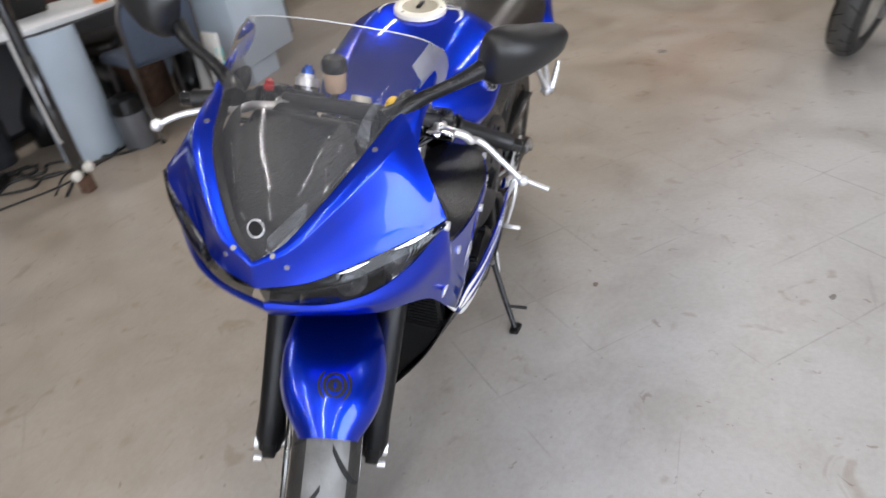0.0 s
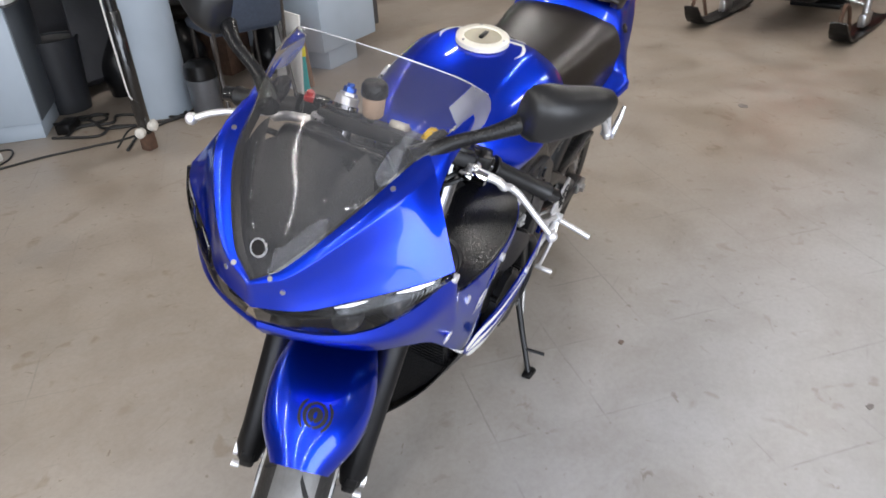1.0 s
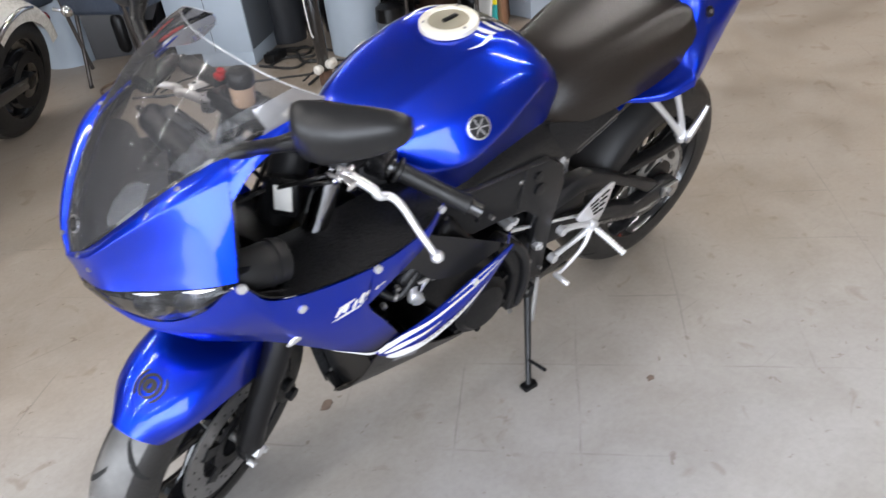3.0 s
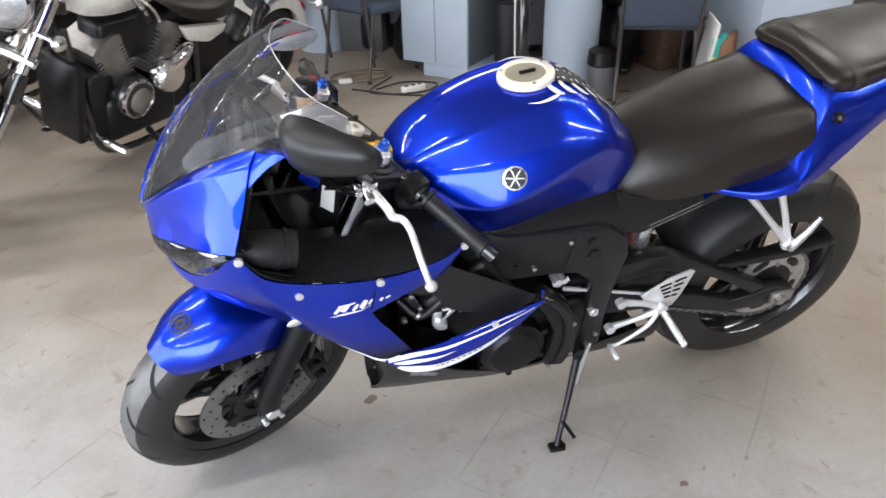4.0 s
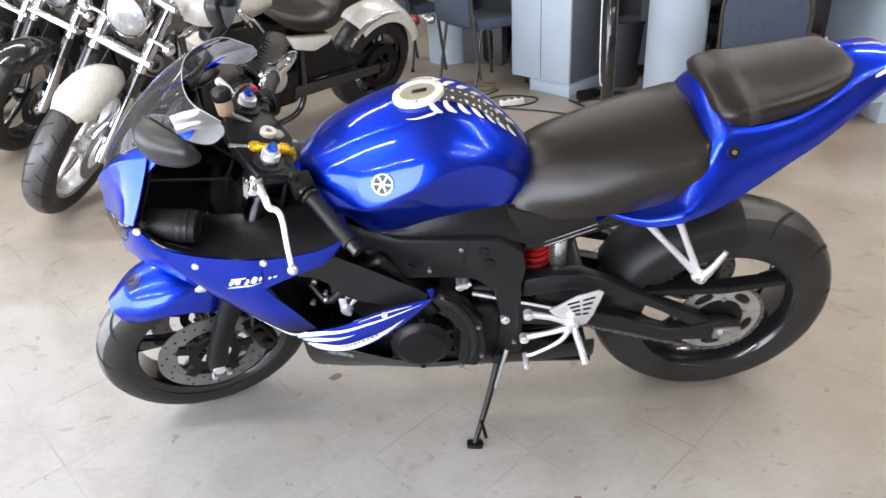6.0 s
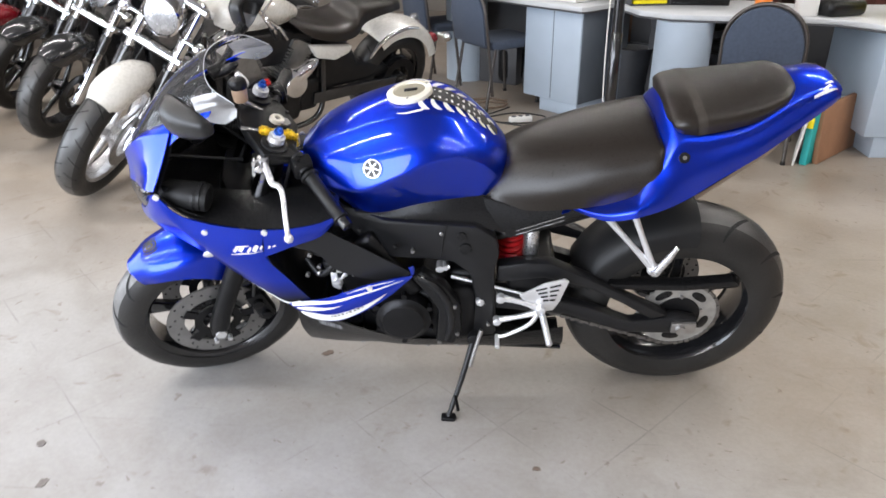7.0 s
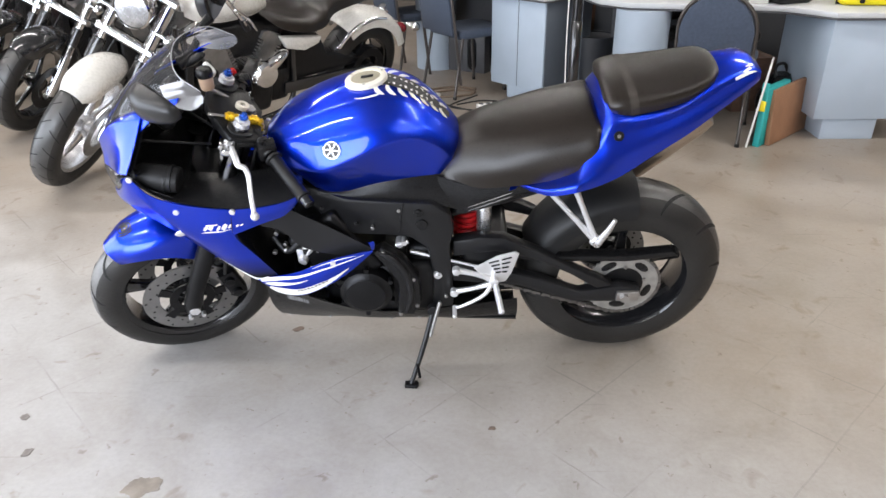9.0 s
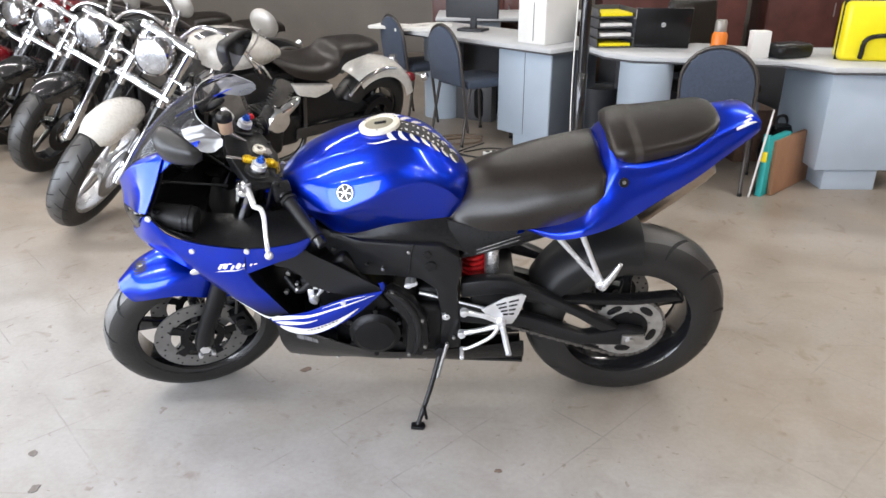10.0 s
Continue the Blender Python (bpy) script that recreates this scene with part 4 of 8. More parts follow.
# side fairings
# stations from the chin to the rear edge: upper edge, lower edge, outward swell, set-back of the rear edge
fairing_stations = [
    (-0.801, -0.001, 0.735, -0.787, -0.001, 0.700, 0.000, 0.006), (-0.785, -0.071, 0.736, -0.769, -0.062, 0.700, 0.003, 0.006),
    (-0.762, -0.125, 0.742, -0.746, -0.118, 0.699, 0.006, 0.006), (-0.732, -0.171, 0.758, -0.711, -0.163, 0.691, 0.009, 0.005),
    (-0.696, -0.216, 0.796, -0.660, -0.190, 0.676, 0.013, 0.004), (-0.655, -0.251, 0.848, -0.600, -0.207, 0.646, 0.013, 0.004),
    (-0.612, -0.248, 0.788, -0.530, -0.210, 0.582, 0.012, 0.006), (-0.545, -0.246, 0.759, -0.455, -0.207, 0.508, 0.011, 0.006),
    (-0.470, -0.245, 0.744, -0.395, -0.204, 0.458, 0.010, 0.008), (-0.415, -0.243, 0.737, -0.335, -0.205, 0.474, 0.004, 0.038),
]
sf_a = []
for tx, ty, tz, lx, ly, lz, swell, back in fairing_stations:
    hi, lo_ = V(tx, ty, tz), V(lx, ly, lz)
    sf_a.append([tuple(hi)] + [tuple(hi.lerp(lo_, f) + V(-back * h, -swell * g, 0)) for f, g, h in ((0.33, 1.0, 1.0), (0.66, 0.8, 0.55))] + [tuple(lo_)])
SFA = Surf(sf_a)
SFB = Surf([
    [(-0.417, -0.243, 0.737), (-0.420, -0.241, 0.70), (-0.427, -0.236, 0.648)],
    [(-0.35, -0.238, 0.739), (-0.348, -0.238, 0.714), (-0.345, -0.230, 0.681)],
    [(-0.28, -0.225, 0.746), (-0.28, -0.226, 0.725), (-0.28, -0.219, 0.702)],
    [(-0.225, -0.200, 0.758), (-0.228, -0.202, 0.752), (-0.232, -0.200, 0.745)],
])


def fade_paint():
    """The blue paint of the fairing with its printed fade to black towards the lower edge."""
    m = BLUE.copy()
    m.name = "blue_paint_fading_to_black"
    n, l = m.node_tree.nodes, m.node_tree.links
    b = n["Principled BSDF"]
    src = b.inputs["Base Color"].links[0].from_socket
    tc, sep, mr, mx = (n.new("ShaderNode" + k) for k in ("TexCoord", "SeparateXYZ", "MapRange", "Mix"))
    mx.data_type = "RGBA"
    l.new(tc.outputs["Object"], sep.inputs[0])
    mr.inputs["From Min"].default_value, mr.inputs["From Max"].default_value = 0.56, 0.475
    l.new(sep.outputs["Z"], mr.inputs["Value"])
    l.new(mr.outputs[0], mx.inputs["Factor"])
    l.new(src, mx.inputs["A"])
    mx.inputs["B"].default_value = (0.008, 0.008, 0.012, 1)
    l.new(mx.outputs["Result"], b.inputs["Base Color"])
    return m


FADE = fade_paint()
low = Surf([
    [(-0.398, -0.207, 0.462), (-0.393, -0.206, 0.452), (-0.386, -0.203, 0.440)],
    [(-0.335, -0.211, 0.477), (-0.335, -0.214, 0.445), (-0.333, -0.206, 0.405)],
    [(-0.27, -0.224, 0.504), (-0.27, -0.226, 0.457), (-0.275, -0.212, 0.402)],
    [(-0.19, -0.236, 0.549), (-0.192, -0.238, 0.501), (-0.20, -0.227, 0.447)],
    [(-0.12, -0.237, 0.573), (-0.122, -0.239, 0.544), (-0.125, -0.233, 0.507)],
    [(-0.052, -0.230, 0.584), (-0.053, -0.231, 0.581), (-0.054, -0.230, 0.577)],
])
MID = Surf([
    [(-0.362, -0.214, 0.682), (-0.358, -0.213, 0.671), (-0.352, -0.212, 0.660)],
    [(-0.290, -0.206, 0.714), (-0.295, -0.208, 0.677), (-0.300, -0.208, 0.640)],
    [(-0.226, -0.198, 0.676), (-0.240, -0.204, 0.630), (-0.253, -0.207, 0.582)],
    [(-0.146, -0.197, 0.625), (-0.156, -0.203, 0.590), (-0.165, -0.207, 0.552)],
    [(-0.060, -0.202, 0.571), (-0.064, -0.204, 0.566), (-0.070, -0.206, 0.558)],
])
TAB = Surf([
    [(-0.063, -0.224, 0.606), (-0.059, -0.223, 0.594), (-0.057, -0.221, 0.579)],
    [(-0.057, -0.223, 0.607), (-0.053, -0.221, 0.593), (-0.053, -0.219, 0.577)],
    [(-0.050, -0.216, 0.606), (-0.047, -0.214, 0.592), (-0.048, -0.212, 0.575)],
])
bolts = [(-0.715, -0.158, 0.716), (-0.559, -0.246, 0.735), (-0.41, -0.247, 0.735), (-0.65, -0.252, 0.842), (-0.235, -0.206, 0.753)]
for s in (-1, 1):
    fl = flip_y if s > 0 else (lambda b: b)
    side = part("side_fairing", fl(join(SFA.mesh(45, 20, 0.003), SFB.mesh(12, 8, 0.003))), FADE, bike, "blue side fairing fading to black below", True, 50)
    part("white_trim", fl(SFA.ribbon([(0.72, 0.985), (0.80, 0.98), (0.88, 0.98), (0.95, 0.98)], [0.001, 0.005, 0.010, 0.014], 0.0016, 20, -1)), WHITE_DECAL, side)
    # white emblem of slanted bars over a pointed underline, across the panel joint
    for sheet, strokes in ((SFA, (((0.004, 0.004), (0.016, 0.020), 0.008), ((0.019, 0.006), (0.030, 0.022), 0.011), ((0.038, 0.003), (0.049, 0.018), 0.007), ((0.054, 0.005), (0.066, 0.023), 0.012), ((0.070, 0.008), (0.078, 0.020), 0.006), ((0.012, 0.0215), (0.044, 0.0235), 0.0045))), (SFB, (((0.092, 0.012), (0.098, 0.020), 0.006), ((0.103, 0.016), (0.112, 0.021), 0.005)))):
        for (x0, z0), (x1, z1), w in strokes:
            e0, e1 = sheet.find(-0.503 + x0, 0.668 + z0), sheet.find(-0.503 + x1, 0.668 + z1)
            part("white_emblem", fl(sheet.ribbon([e0, ((e0[0] + e1[0]) / 2, (e0[1] + e1[1]) / 2), e1], [w * 0.75, w, w * 0.7], 0.0016, 6, -1)), WHITE_DECAL, side)
    under_uv = [SFA.find(-0.508 + 0.086 * k / 4, 0.664 + 0.006 * k / 4) for k in range(5)]
    part("white_emblem", fl(SFA.ribbon(under_uv, [0.001, 0.0045, 0.004, 0.002, 0.001], 0.0017, 14, -1)), WHITE_DECAL, side)
    for bx, by, bz in bolts:
        part("panel_bolt", fl(disc_at((bx, by - 0.001, bz), (0, 1, 0), 0.0078, 0.007, 14, 0.0015)), WHITE_ALU, side, "bright panel bolt")
    part("blank_plate", fl(moved(ball((0, 0, 0), 0.021, 0.004, 0.011), Matrix.Translation(V(-0.569, -0.229, 0.652)) @ Matrix.Rotation(radians(-20), 4, "Y") @ Matrix.Rotation(radians(14), 4, "X"))), WHITE_ALU, side, "bright oval blanking plate")
    lo = part("lower_fairing", fl(low.mesh(30, 12, 0.003)), BLUE, bike, "blue lower fairing with white stripes", True, 50)
    for k in range(9):
        part("dark_bar", fl(low.ribbon([(0.36 + 0.030 * k, 0.74), (0.378 + 0.030 * k, 0.74)], 0.0045 + 0.001 * (k % 2), 0.0024, 3, -1)), BLACK_DECAL, lo)
    for path, w in ((((0.02, 0.10), (0.20, 0.12), (0.45, 0.20), (0.70, 0.28), (0.93, 0.34)), [0.014, 0.013, 0.007, 0.004, 0.001]),
                    (((0.50, 0.06), (0.62, 0.07), (0.74, 0.08), (0.86, 0.14)), [0.001, 0.0032, 0.003, 0.001]),
                    (((0.05, 0.52), (0.16, 0.44), (0.30, 0.42), (0.46, 0.40)), [0.006, 0.014, 0.009, 0.001]),
                    (((0.07, 0.88), (0.2, 0.82), (0.45, 0.82), (0.66, 0.80), (0.80, 0.72)), [0.012, 0.030, 0.028, 0.014, 0.001])):
        part("white_stripe", fl(low.ribbon(path, w, 0.0016, 28, -1)), WHITE_DECAL, lo)
    part("lower_bolt", fl(disc_at((-0.166, -0.240, 0.548), (0, 1, 0), 0.0075, 0.007, 14, 0.0015)), WHITE_ALU, lo, "bright panel bolt")
    part("mid_panel", fl(MID.mesh(24, 10, 0.003)), GREY_PANEL, bike, "dark grey mid fairing panel", True, 50)
    part("fairing_tab", fl(TAB.mesh(6, 6, 0.003)), BLUE, lo)
    # belly pan
    bel = Surf([
        [(-0.385, -0.195, 0.435), (-0.398, -0.135, 0.30), (-0.402, -0.060, 0.185), (-0.402, -0.018, 0.140)],
        [(-0.30, -0.200, 0.405), (-0.30, -0.140, 0.28), (-0.30, -0.066, 0.175), (-0.30, -0.026, 0.140)],
        [(-0.20, -0.198, 0.355), (-0.19, -0.136, 0.25), (-0.18, -0.070, 0.175), (-0.18, -0.034, 0.143)],
        [(-0.05, -0.165, 0.285), (-0.05, -0.124, 0.22), (-0.05, -0.078, 0.175), (-0.05, -0.045, 0.148)],
        [(0.18, -0.13, 0.27), (0.18, -0.118, 0.235), (0.18, -0.090, 0.185), (0.18, -0.056, 0.156)],
        [(0.375, -0.10, 0.275), (0.378, -0.098, 0.24), (0.38, -0.086, 0.20), (0.38, -0.066, 0.166)],
    ])
    bp = part("belly_pan", fl(bel.mesh(24, 12, 0.003)), BLACK_PLASTIC, bike, "gloss black belly pan", True, 50)
    for k in range(8):
        w = 0.005 + 0.0028 * ((k * 5) % 3)
        part("pale_bar", fl(bel.ribbon([(0.13 + 0.017 * k, 0.17), (0.137 + 0.017 * k, 0.09)], w * 0.8, 0.0016, 4, -1)), GREY_DECAL, bp)
    for u, v in ((0.05, 0.9), (0.3, 0.8), (0.62, 0.5), (0.7, 0.5)):
        part("pan_bolt", fl(disc_at(bel.at(u, v), bel.normal(u, v), 0.006, 0.008, 12)), STEEL, bp)
part("keel", plate([(-0.40, -0.022), (-0.2, -0.04), (0.2, -0.06), (0.38, -0.068), (0.38, 0.068), (0.2, 0.06), (-0.2, 0.04), (-0.40, 0.022)], 0.150, 0.158, 0, "XY"), BLACK_GLOSS, bike)
keel_out = [(-0.130, 0.30), (-0.055, 0.190), (-0.015, 0.146), (0.015, 0.146), (0.055, 0.190), (0.130, 0.30), (0.18, 0.40), (-0.18, 0.40)]
part("belly_front", moved(plate(keel_out, 0, 0.006, 0), Matrix.Translation(V(-0.37, 0, 0)) @ Matrix.Rotation(radians(90), 4, "Z")), BLACK_PLASTIC, bike)

# engine, radiator and frame
rad_m = Matrix.Translation(V(-0.40, 0, 0.50)) @ Matrix.Rotation(radians(-18), 4, "Y")
radiator = part("radiator", moved(block(0, 0, 0, 0.03, 0.34, 0.30, 0.006), rad_m), BLACK_PLASTIC, bike, "black radiator")
for k in range(21):
    part("fin", moved(block(-0.017, 0, -0.13 + 0.013 * k, 0.004, 0.32, 0.003, 0), rad_m), BLACK_PLASTIC, radiator)
eng = part("engine", block(-0.05, 0, 0.36, 0.34, 0.30, 0.20, 0.03, 3), DARK_METAL, bike, "dark engine block")
part("cylinder_head", moved(block(0, 0, 0, 0.18, 0.34, 0.24, 0.02, 3), Matrix.Translation(V(-0.17, 0, 0.52)) @ Matrix.Rotation(radians(-35), 4, "Y")), DARK_METAL, eng)
part("gearbox", block(0.10, 0, 0.40, 0.14, 0.24, 0.22, 0.03, 3), DARK_METAL, eng)
part("generator_cover", join(moved(lathe([(0.0, -0.028), (0.03, -0.028), (0.058, -0.024), (0.066, -0.014), (0.078, -0.010), (0.082, 0.02)], 40), Matrix.Translation(V(-0.09, -0.178, 0.385))), *[disc_at((-0.09 + 0.085 * math.cos(a), -0.178, 0.385 + 0.085 * math.sin(a)), (0, 1, 0), 0.008, 0.02, 8) for a in (0.5, 1.5, 2.6, 3.7, 4.7, 5.8)]), DARK_METAL, eng, "round dark generator cover")
part("sprocket_cover", plate([(0.0, 0.30), (0.05, 0.29), (0.075, 0.34), (0.07, 0.44), (0.03, 0.51), (-0.03, 0.56), (-0.06, 0.54), (-0.02, 0.48), (0.01, 0.42)], -0.19, -0.15, 0.008), BLACK_PLASTIC, eng, "black sprocket cover")
part("clutch_cover", moved(lathe([(0.0, 0.03), (0.06, 0.028), (0.082, 0.015), (0.09, -0.02)], 36), Matrix.Translation(V(-0.03, 0.16, 0.38))), DARK_METAL, eng)
part("thermostat", join(disc_at((-0.263, -0.168, 0.507), (0.3, 1, 0.3), 0.014, 0.03, 14, 0.003), rod((-0.263, -0.16, 0.507), (-0.235, -0.165, 0.545), 0.009), block(-0.272, -0.165, 0.520, 0.020, 0.014, 0.045, 0.004)), WHITE_ALU, eng, "bright water fitting")
part("fitting_pipe", tube([(-0.262, -0.17, 0.548), (-0.23, -0.178, 0.556), (-0.17, -0.180, 0.556)], 0.005, 8, 8), STEEL, eng)
part("coolant_hose", tube([(-0.36, -0.12, 0.62), (-0.30, -0.15, 0.60), (-0.22, -0.15, 0.62), (-0.15, -0.12, 0.60)], 0.016, 12, 16), RUBBER, eng)
part("clutch_lever_arm", join(disc_at((0.016, -0.140, 0.543), (0, 1, 0), 0.011, 0.03, 12), disc_at((0.030, -0.142, 0.548), (0, 1, 0), 0.008, 0.03, 10), rod((0.005, -0.150, 0.538), (0.042, -0.150, 0.55), 0.006)), WHITE_ALU, eng)
for k, (x, z, r) in enumerate(((-0.33, 0.60, 0.007), (-0.31, 0.56, 0.006), (-0.22, 0.535, 0.006), (-0.345, 0.53, 0.007), (-0.30, 0.635, 0.005))):
    part("engine_bolt", disc_at((x, -0.165, z), (0.2, 1, 0.1), r, 0.012, 8, 0.001), STEEL, eng)
part("bypass_hose", tube([(-0.35, -0.13, 0.56), (-0.31, -0.16, 0.53), (-0.27, -0.165, 0.565), (-0.22, -0.15, 0.60)], 0.010, 10, 18), RUBBER, eng)
part("hose_clip", disc_at((-0.312, -0.158, 0.532), (1, -0.6, -0.5), 0.0125, 0.007, 16, 0.001), STEEL, eng)
part("cover_rib", tube([(-0.045, -0.192, 0.548), (0.0, -0.196, 0.52), (0.035, -0.196, 0.46), (0.045, -0.194, 0.38), (0.03, -0.19, 0.31)], [0.006, 0.010, 0.011, 0.010, 0.006], 12, 20), GREY_PANEL, eng, "moulded rib on the sprocket cover")
for x, z in ((0.062, 0.335), (0.055, 0.44), (-0.03, 0.545), (0.01, 0.30)):
    part("cover_bolt", disc_at((x, -0.192, z), (0, 1, 0), 0.006, 0.008, 8, 0.001), STEEL, eng)
spar = [(-0.33, 0.83), (-0.27, 0.765), (-0.22, 0.735), (-0.12, 0.713), (0.015, 0.70), (0.114, 0.693), (0.165, 0.655), (0.175, 0.60), (0.163, 0.54), (0.170, 0.42), (0.172, 0.285), (0.105, 0.275), (0.112, 0.42), (0.098, 0.535), (0.05, 0.575), (-0.02, 0.585), (-0.11, 0.590), (-0.20, 0.640), (-0.25, 0.70), (-0.34, 0.77)]
for s in (-1, 1):
    fl = flip_y if s > 0 else (lambda b: b)
    sp = plate(spar, -0.165, -0.125, 0.009)
    for v in sp.verts:
        if v.co.x < -0.15:
            v.co.y += (-0.15 - v.co.x) * 0.45
        if v.co.z < 0.52:
            v.co.y += 0.02
    fr = part("frame_spar", fl(sp), FRAME_BLACK, bike, "satin black frame spar", True, 30)
    for x, z, r in ((0.075, 0.665, 0.012), (0.085, 0.625, 0.016), (-0.10, 0.63, 0.006), (-0.19, 0.685, 0.006)):
        part("frame_plug", fl(disc_at((x, -0.167, z), (0, 1, 0), r, 0.008, 16, 0.002)), BLACK_PLASTIC, fr)
    part("frame_seam", fl(tube([(0.035, -0.1655, 0.70), (0.028, -0.1665, 0.66), (0.020, -0.1665, 0.60)], 0.0022, 8, 8)), GREY_PANEL, fr)
    for x, z in ((0.022, 0.672), (0.145, 0.50), (0.150, 0.335), (-0.055, 0.612), (0.13, 0.30)):
        part("frame_bolt", fl(disc_at((x, -0.160 if z > 0.55 else -0.148, z), (0, 1, 0), 0.0055, 0.016, 8, 0.001)), STEEL, fr)
    part("pivot_nut", fl(join(disc_at((0.126, -0.150, 0.424), (0, 1, 0), 0.013, 0.016, 6), disc_at((0.126, -0.158, 0.424), (0, 1, 0), 0.007, 0.012, 12))), WHITE_ALU, fr, "bright pivot nut")
    tlow = Surf([
        [(-0.21, -0.13, 0.735), (-0.20, -0.145, 0.73), (-0.20, -0.15, 0.722)],
        [(-0.11, -0.140, 0.732), (-0.10, -0.152, 0.715), (-0.09, -0.152, 0.692)],
        [(0.02, -0.133, 0.757), (0.03, -0.148, 0.725), (0.04, -0.150, 0.692)],
        [(0.12, -0.118, 0.762), (0.125, -0.138, 0.72), (0.13, -0.146, 0.678)],
        [(0.20, -0.115, 0.745), (0.205, -0.132, 0.70), (0.20, -0.140, 0.650)],
    ])
    part("tank_side_cover", fl(tlow.mesh(20, 8, 0.003)), BLACK_PLASTIC, bike, "black cover below the tank", True, 50)
    cov = Surf([
        [(0.13, -0.125, 0.758), (0.15, -0.138, 0.70), (0.20, -0.140, 0.640)],
        [(0.23, -0.140, 0.735), (0.24, -0.150, 0.69), (0.24, -0.142, 0.655)],
        [(0.33, -0.145, 0.742), (0.335, -0.152, 0.715), (0.335, -0.142, 0.69)],
        [(0.42, -0.150, 0.755), (0.42, -0.152, 0.738), (0.42, -0.142, 0.722)],
    ])
    part("side_cover", fl(cov.mesh(16, 8, 0.003)), BLACK_PLASTIC, bike, "black side cover", True, 50)
    for dz in (0.0, -0.012):
        part("pinstripe", fl(rod((0.215, -0.153, 0.672 + dz), (0.335, -0.157, 0.722 + dz), 0.0008, 6)), STEEL, bike)
    part("subframe_rail", fl(tube([(0.17, -0.10, 0.62), (0.35, -0.12, 0.69), (0.52, -0.12, 0.76), (0.80, -0.08, 0.90)], 0.014, 10, 12)), FRAME_BLACK, bike)
part("head_tube", rod(on_axis(0.44), on_axis(0.64), 0.036, 20), FRAME_BLACK, bike)
part("airbox", block(-0.10, 0, 0.67, 0.38, 0.22, 0.14, 0.03, 3), BLACK_PLASTIC, bike)

# tank
# stations from front to back: x, crown height, shoulder half-width and height, crease x y z, foot x y z
tank_stations = [
    (-0.338, 0.858, 0.112, 0.850, -0.275, 0.130, 0.800, -0.192, 0.135, 0.722),
    (-0.290, 0.899, 0.142, 0.872, -0.235, 0.162, 0.810, -0.160, 0.143, 0.720),
    (-0.200, 0.946, 0.172, 0.896, -0.168, 0.198, 0.827, -0.110, 0.143, 0.728),
    (-0.100, 0.979, 0.181, 0.920, -0.086, 0.201, 0.862, -0.040, 0.140, 0.747),
    (-0.020, 0.990, 0.172, 0.935, -0.008, 0.188, 0.895, 0.020, 0.135, 0.756),
    (0.060, 0.966, 0.150, 0.925, 0.064, 0.164, 0.900, 0.075, 0.127, 0.760),
    (0.130, 0.912, 0.120, 0.882, 0.125, 0.136, 0.864, 0.115, 0.120, 0.760),
    (0.185, 0.852, 0.092, 0.832, 0.165, 0.108, 0.812, 0.138, 0.112, 0.757),
    (0.198, 0.815, 0.078, 0.800, 0.175, 0.090, 0.785, 0.145, 0.096, 0.750),
]
tank_net = []
for x, zt, sy, sz, cx, cy, cz, fx, fy, fz in tank_stations:
    edge, fold = V(x * 0.9 + cx * 0.1, -0.56 * sy, zt - 0.20 * (zt - sz)), V(cx, -cy, cz)
    flank = edge.lerp(fold, 0.5) + V(0, -0.008, 0.008)
    flank = flank.lerp(V(x * 0.55 + cx * 0.45, -sy, sz), 0.35)
    tank_net.append([(x, 0, zt), tuple(edge), tuple(flank), tuple(fold), ((cx + fx) / 2, -(cy * 0.52 + fy * 0.48), (cz + fz) / 2), (fx, -fy, fz)])
TANK = Surf(tank_net, True, {1: 0.3, 2: 0.95, 3: 0.25})
tank = part("fuel_tank", TANK.mesh(64, 60, 0.003), BLUE, bike, "glossy blue fuel tank", True, 60)
cap_m = Matrix.Translation(V(-0.056, 0, 0.991)) @ Matrix.Rotation(radians(-8), 4, "Y")
cap = part("filler_cap", moved(lathe([(0.040, 0.003), (0.041, 0.0065), (0.0535, 0.006), (0.0575, 0.003), (0.058, -0.006)], 56, False, "Z"), cap_m), CREAM, tank, "pale filler cap ring")
lid_ob = part("cap_lid", moved(lathe([(0.0, 0.004), (0.034, 0.0042), (0.041, 0.003)], 40, False, "Z"), cap_m), CAP_LID, cap, "dull metal cap lid")
for k in range(3):
    a = 2 * math.pi * k / 3 + 0.5
    part("cap_bolt", moved(disc_at((0.049 * math.cos(a), 0.049 * math.sin(a), 0.0068), (0, 0, 1), 0.0032, 0.002, 10), cap_m), STEEL, cap)
part("key_flap", moved(block(0.004, 0, 0.006, 0.034, 0.010, 0.005, 0.002), cap_m), DARK_METAL, lid_ob)
# pale spine decal down the back of the tank
part("tank_pad", TANK.ribbon([(0.49, 0.5), (0.60, 0.5), (0.70, 0.5), (0.82, 0.5)], [0.066, 0.070, 0.058, 0.03], 0.0014, 24, -1), BLACK_DECAL, tank, "black tank pad with pale ribs")
for k in range(7):
    u = 0.49 + 0.047 * k
    w = 0.060 - 0.0045 * k
    for sd in (-1, 1):
        part("pale_rib", TANK.ribbon([(u + 0.004, 0.5 + sd * w * 0.30), (u - 0.002, 0.5 + sd * w * 0.70), (u + 0.014, 0.5 + sd * w * 1.05), (u + 0.034, 0.5 + sd * w * 1.18)], [0.003, 0.011, 0.015, 0.004], 0.0022, 12, -1), WHITE_DECAL, tank)
        if k < 5:
            part("pale_rib", TANK.ribbon([(u + 0.022, 0.5 + sd * w * 0.22), (u + 0.026, 0.5 + sd * w * 0.55)], [0.008, 0.003], 0.0022, 6, -1), WHITE_DECAL, tank)
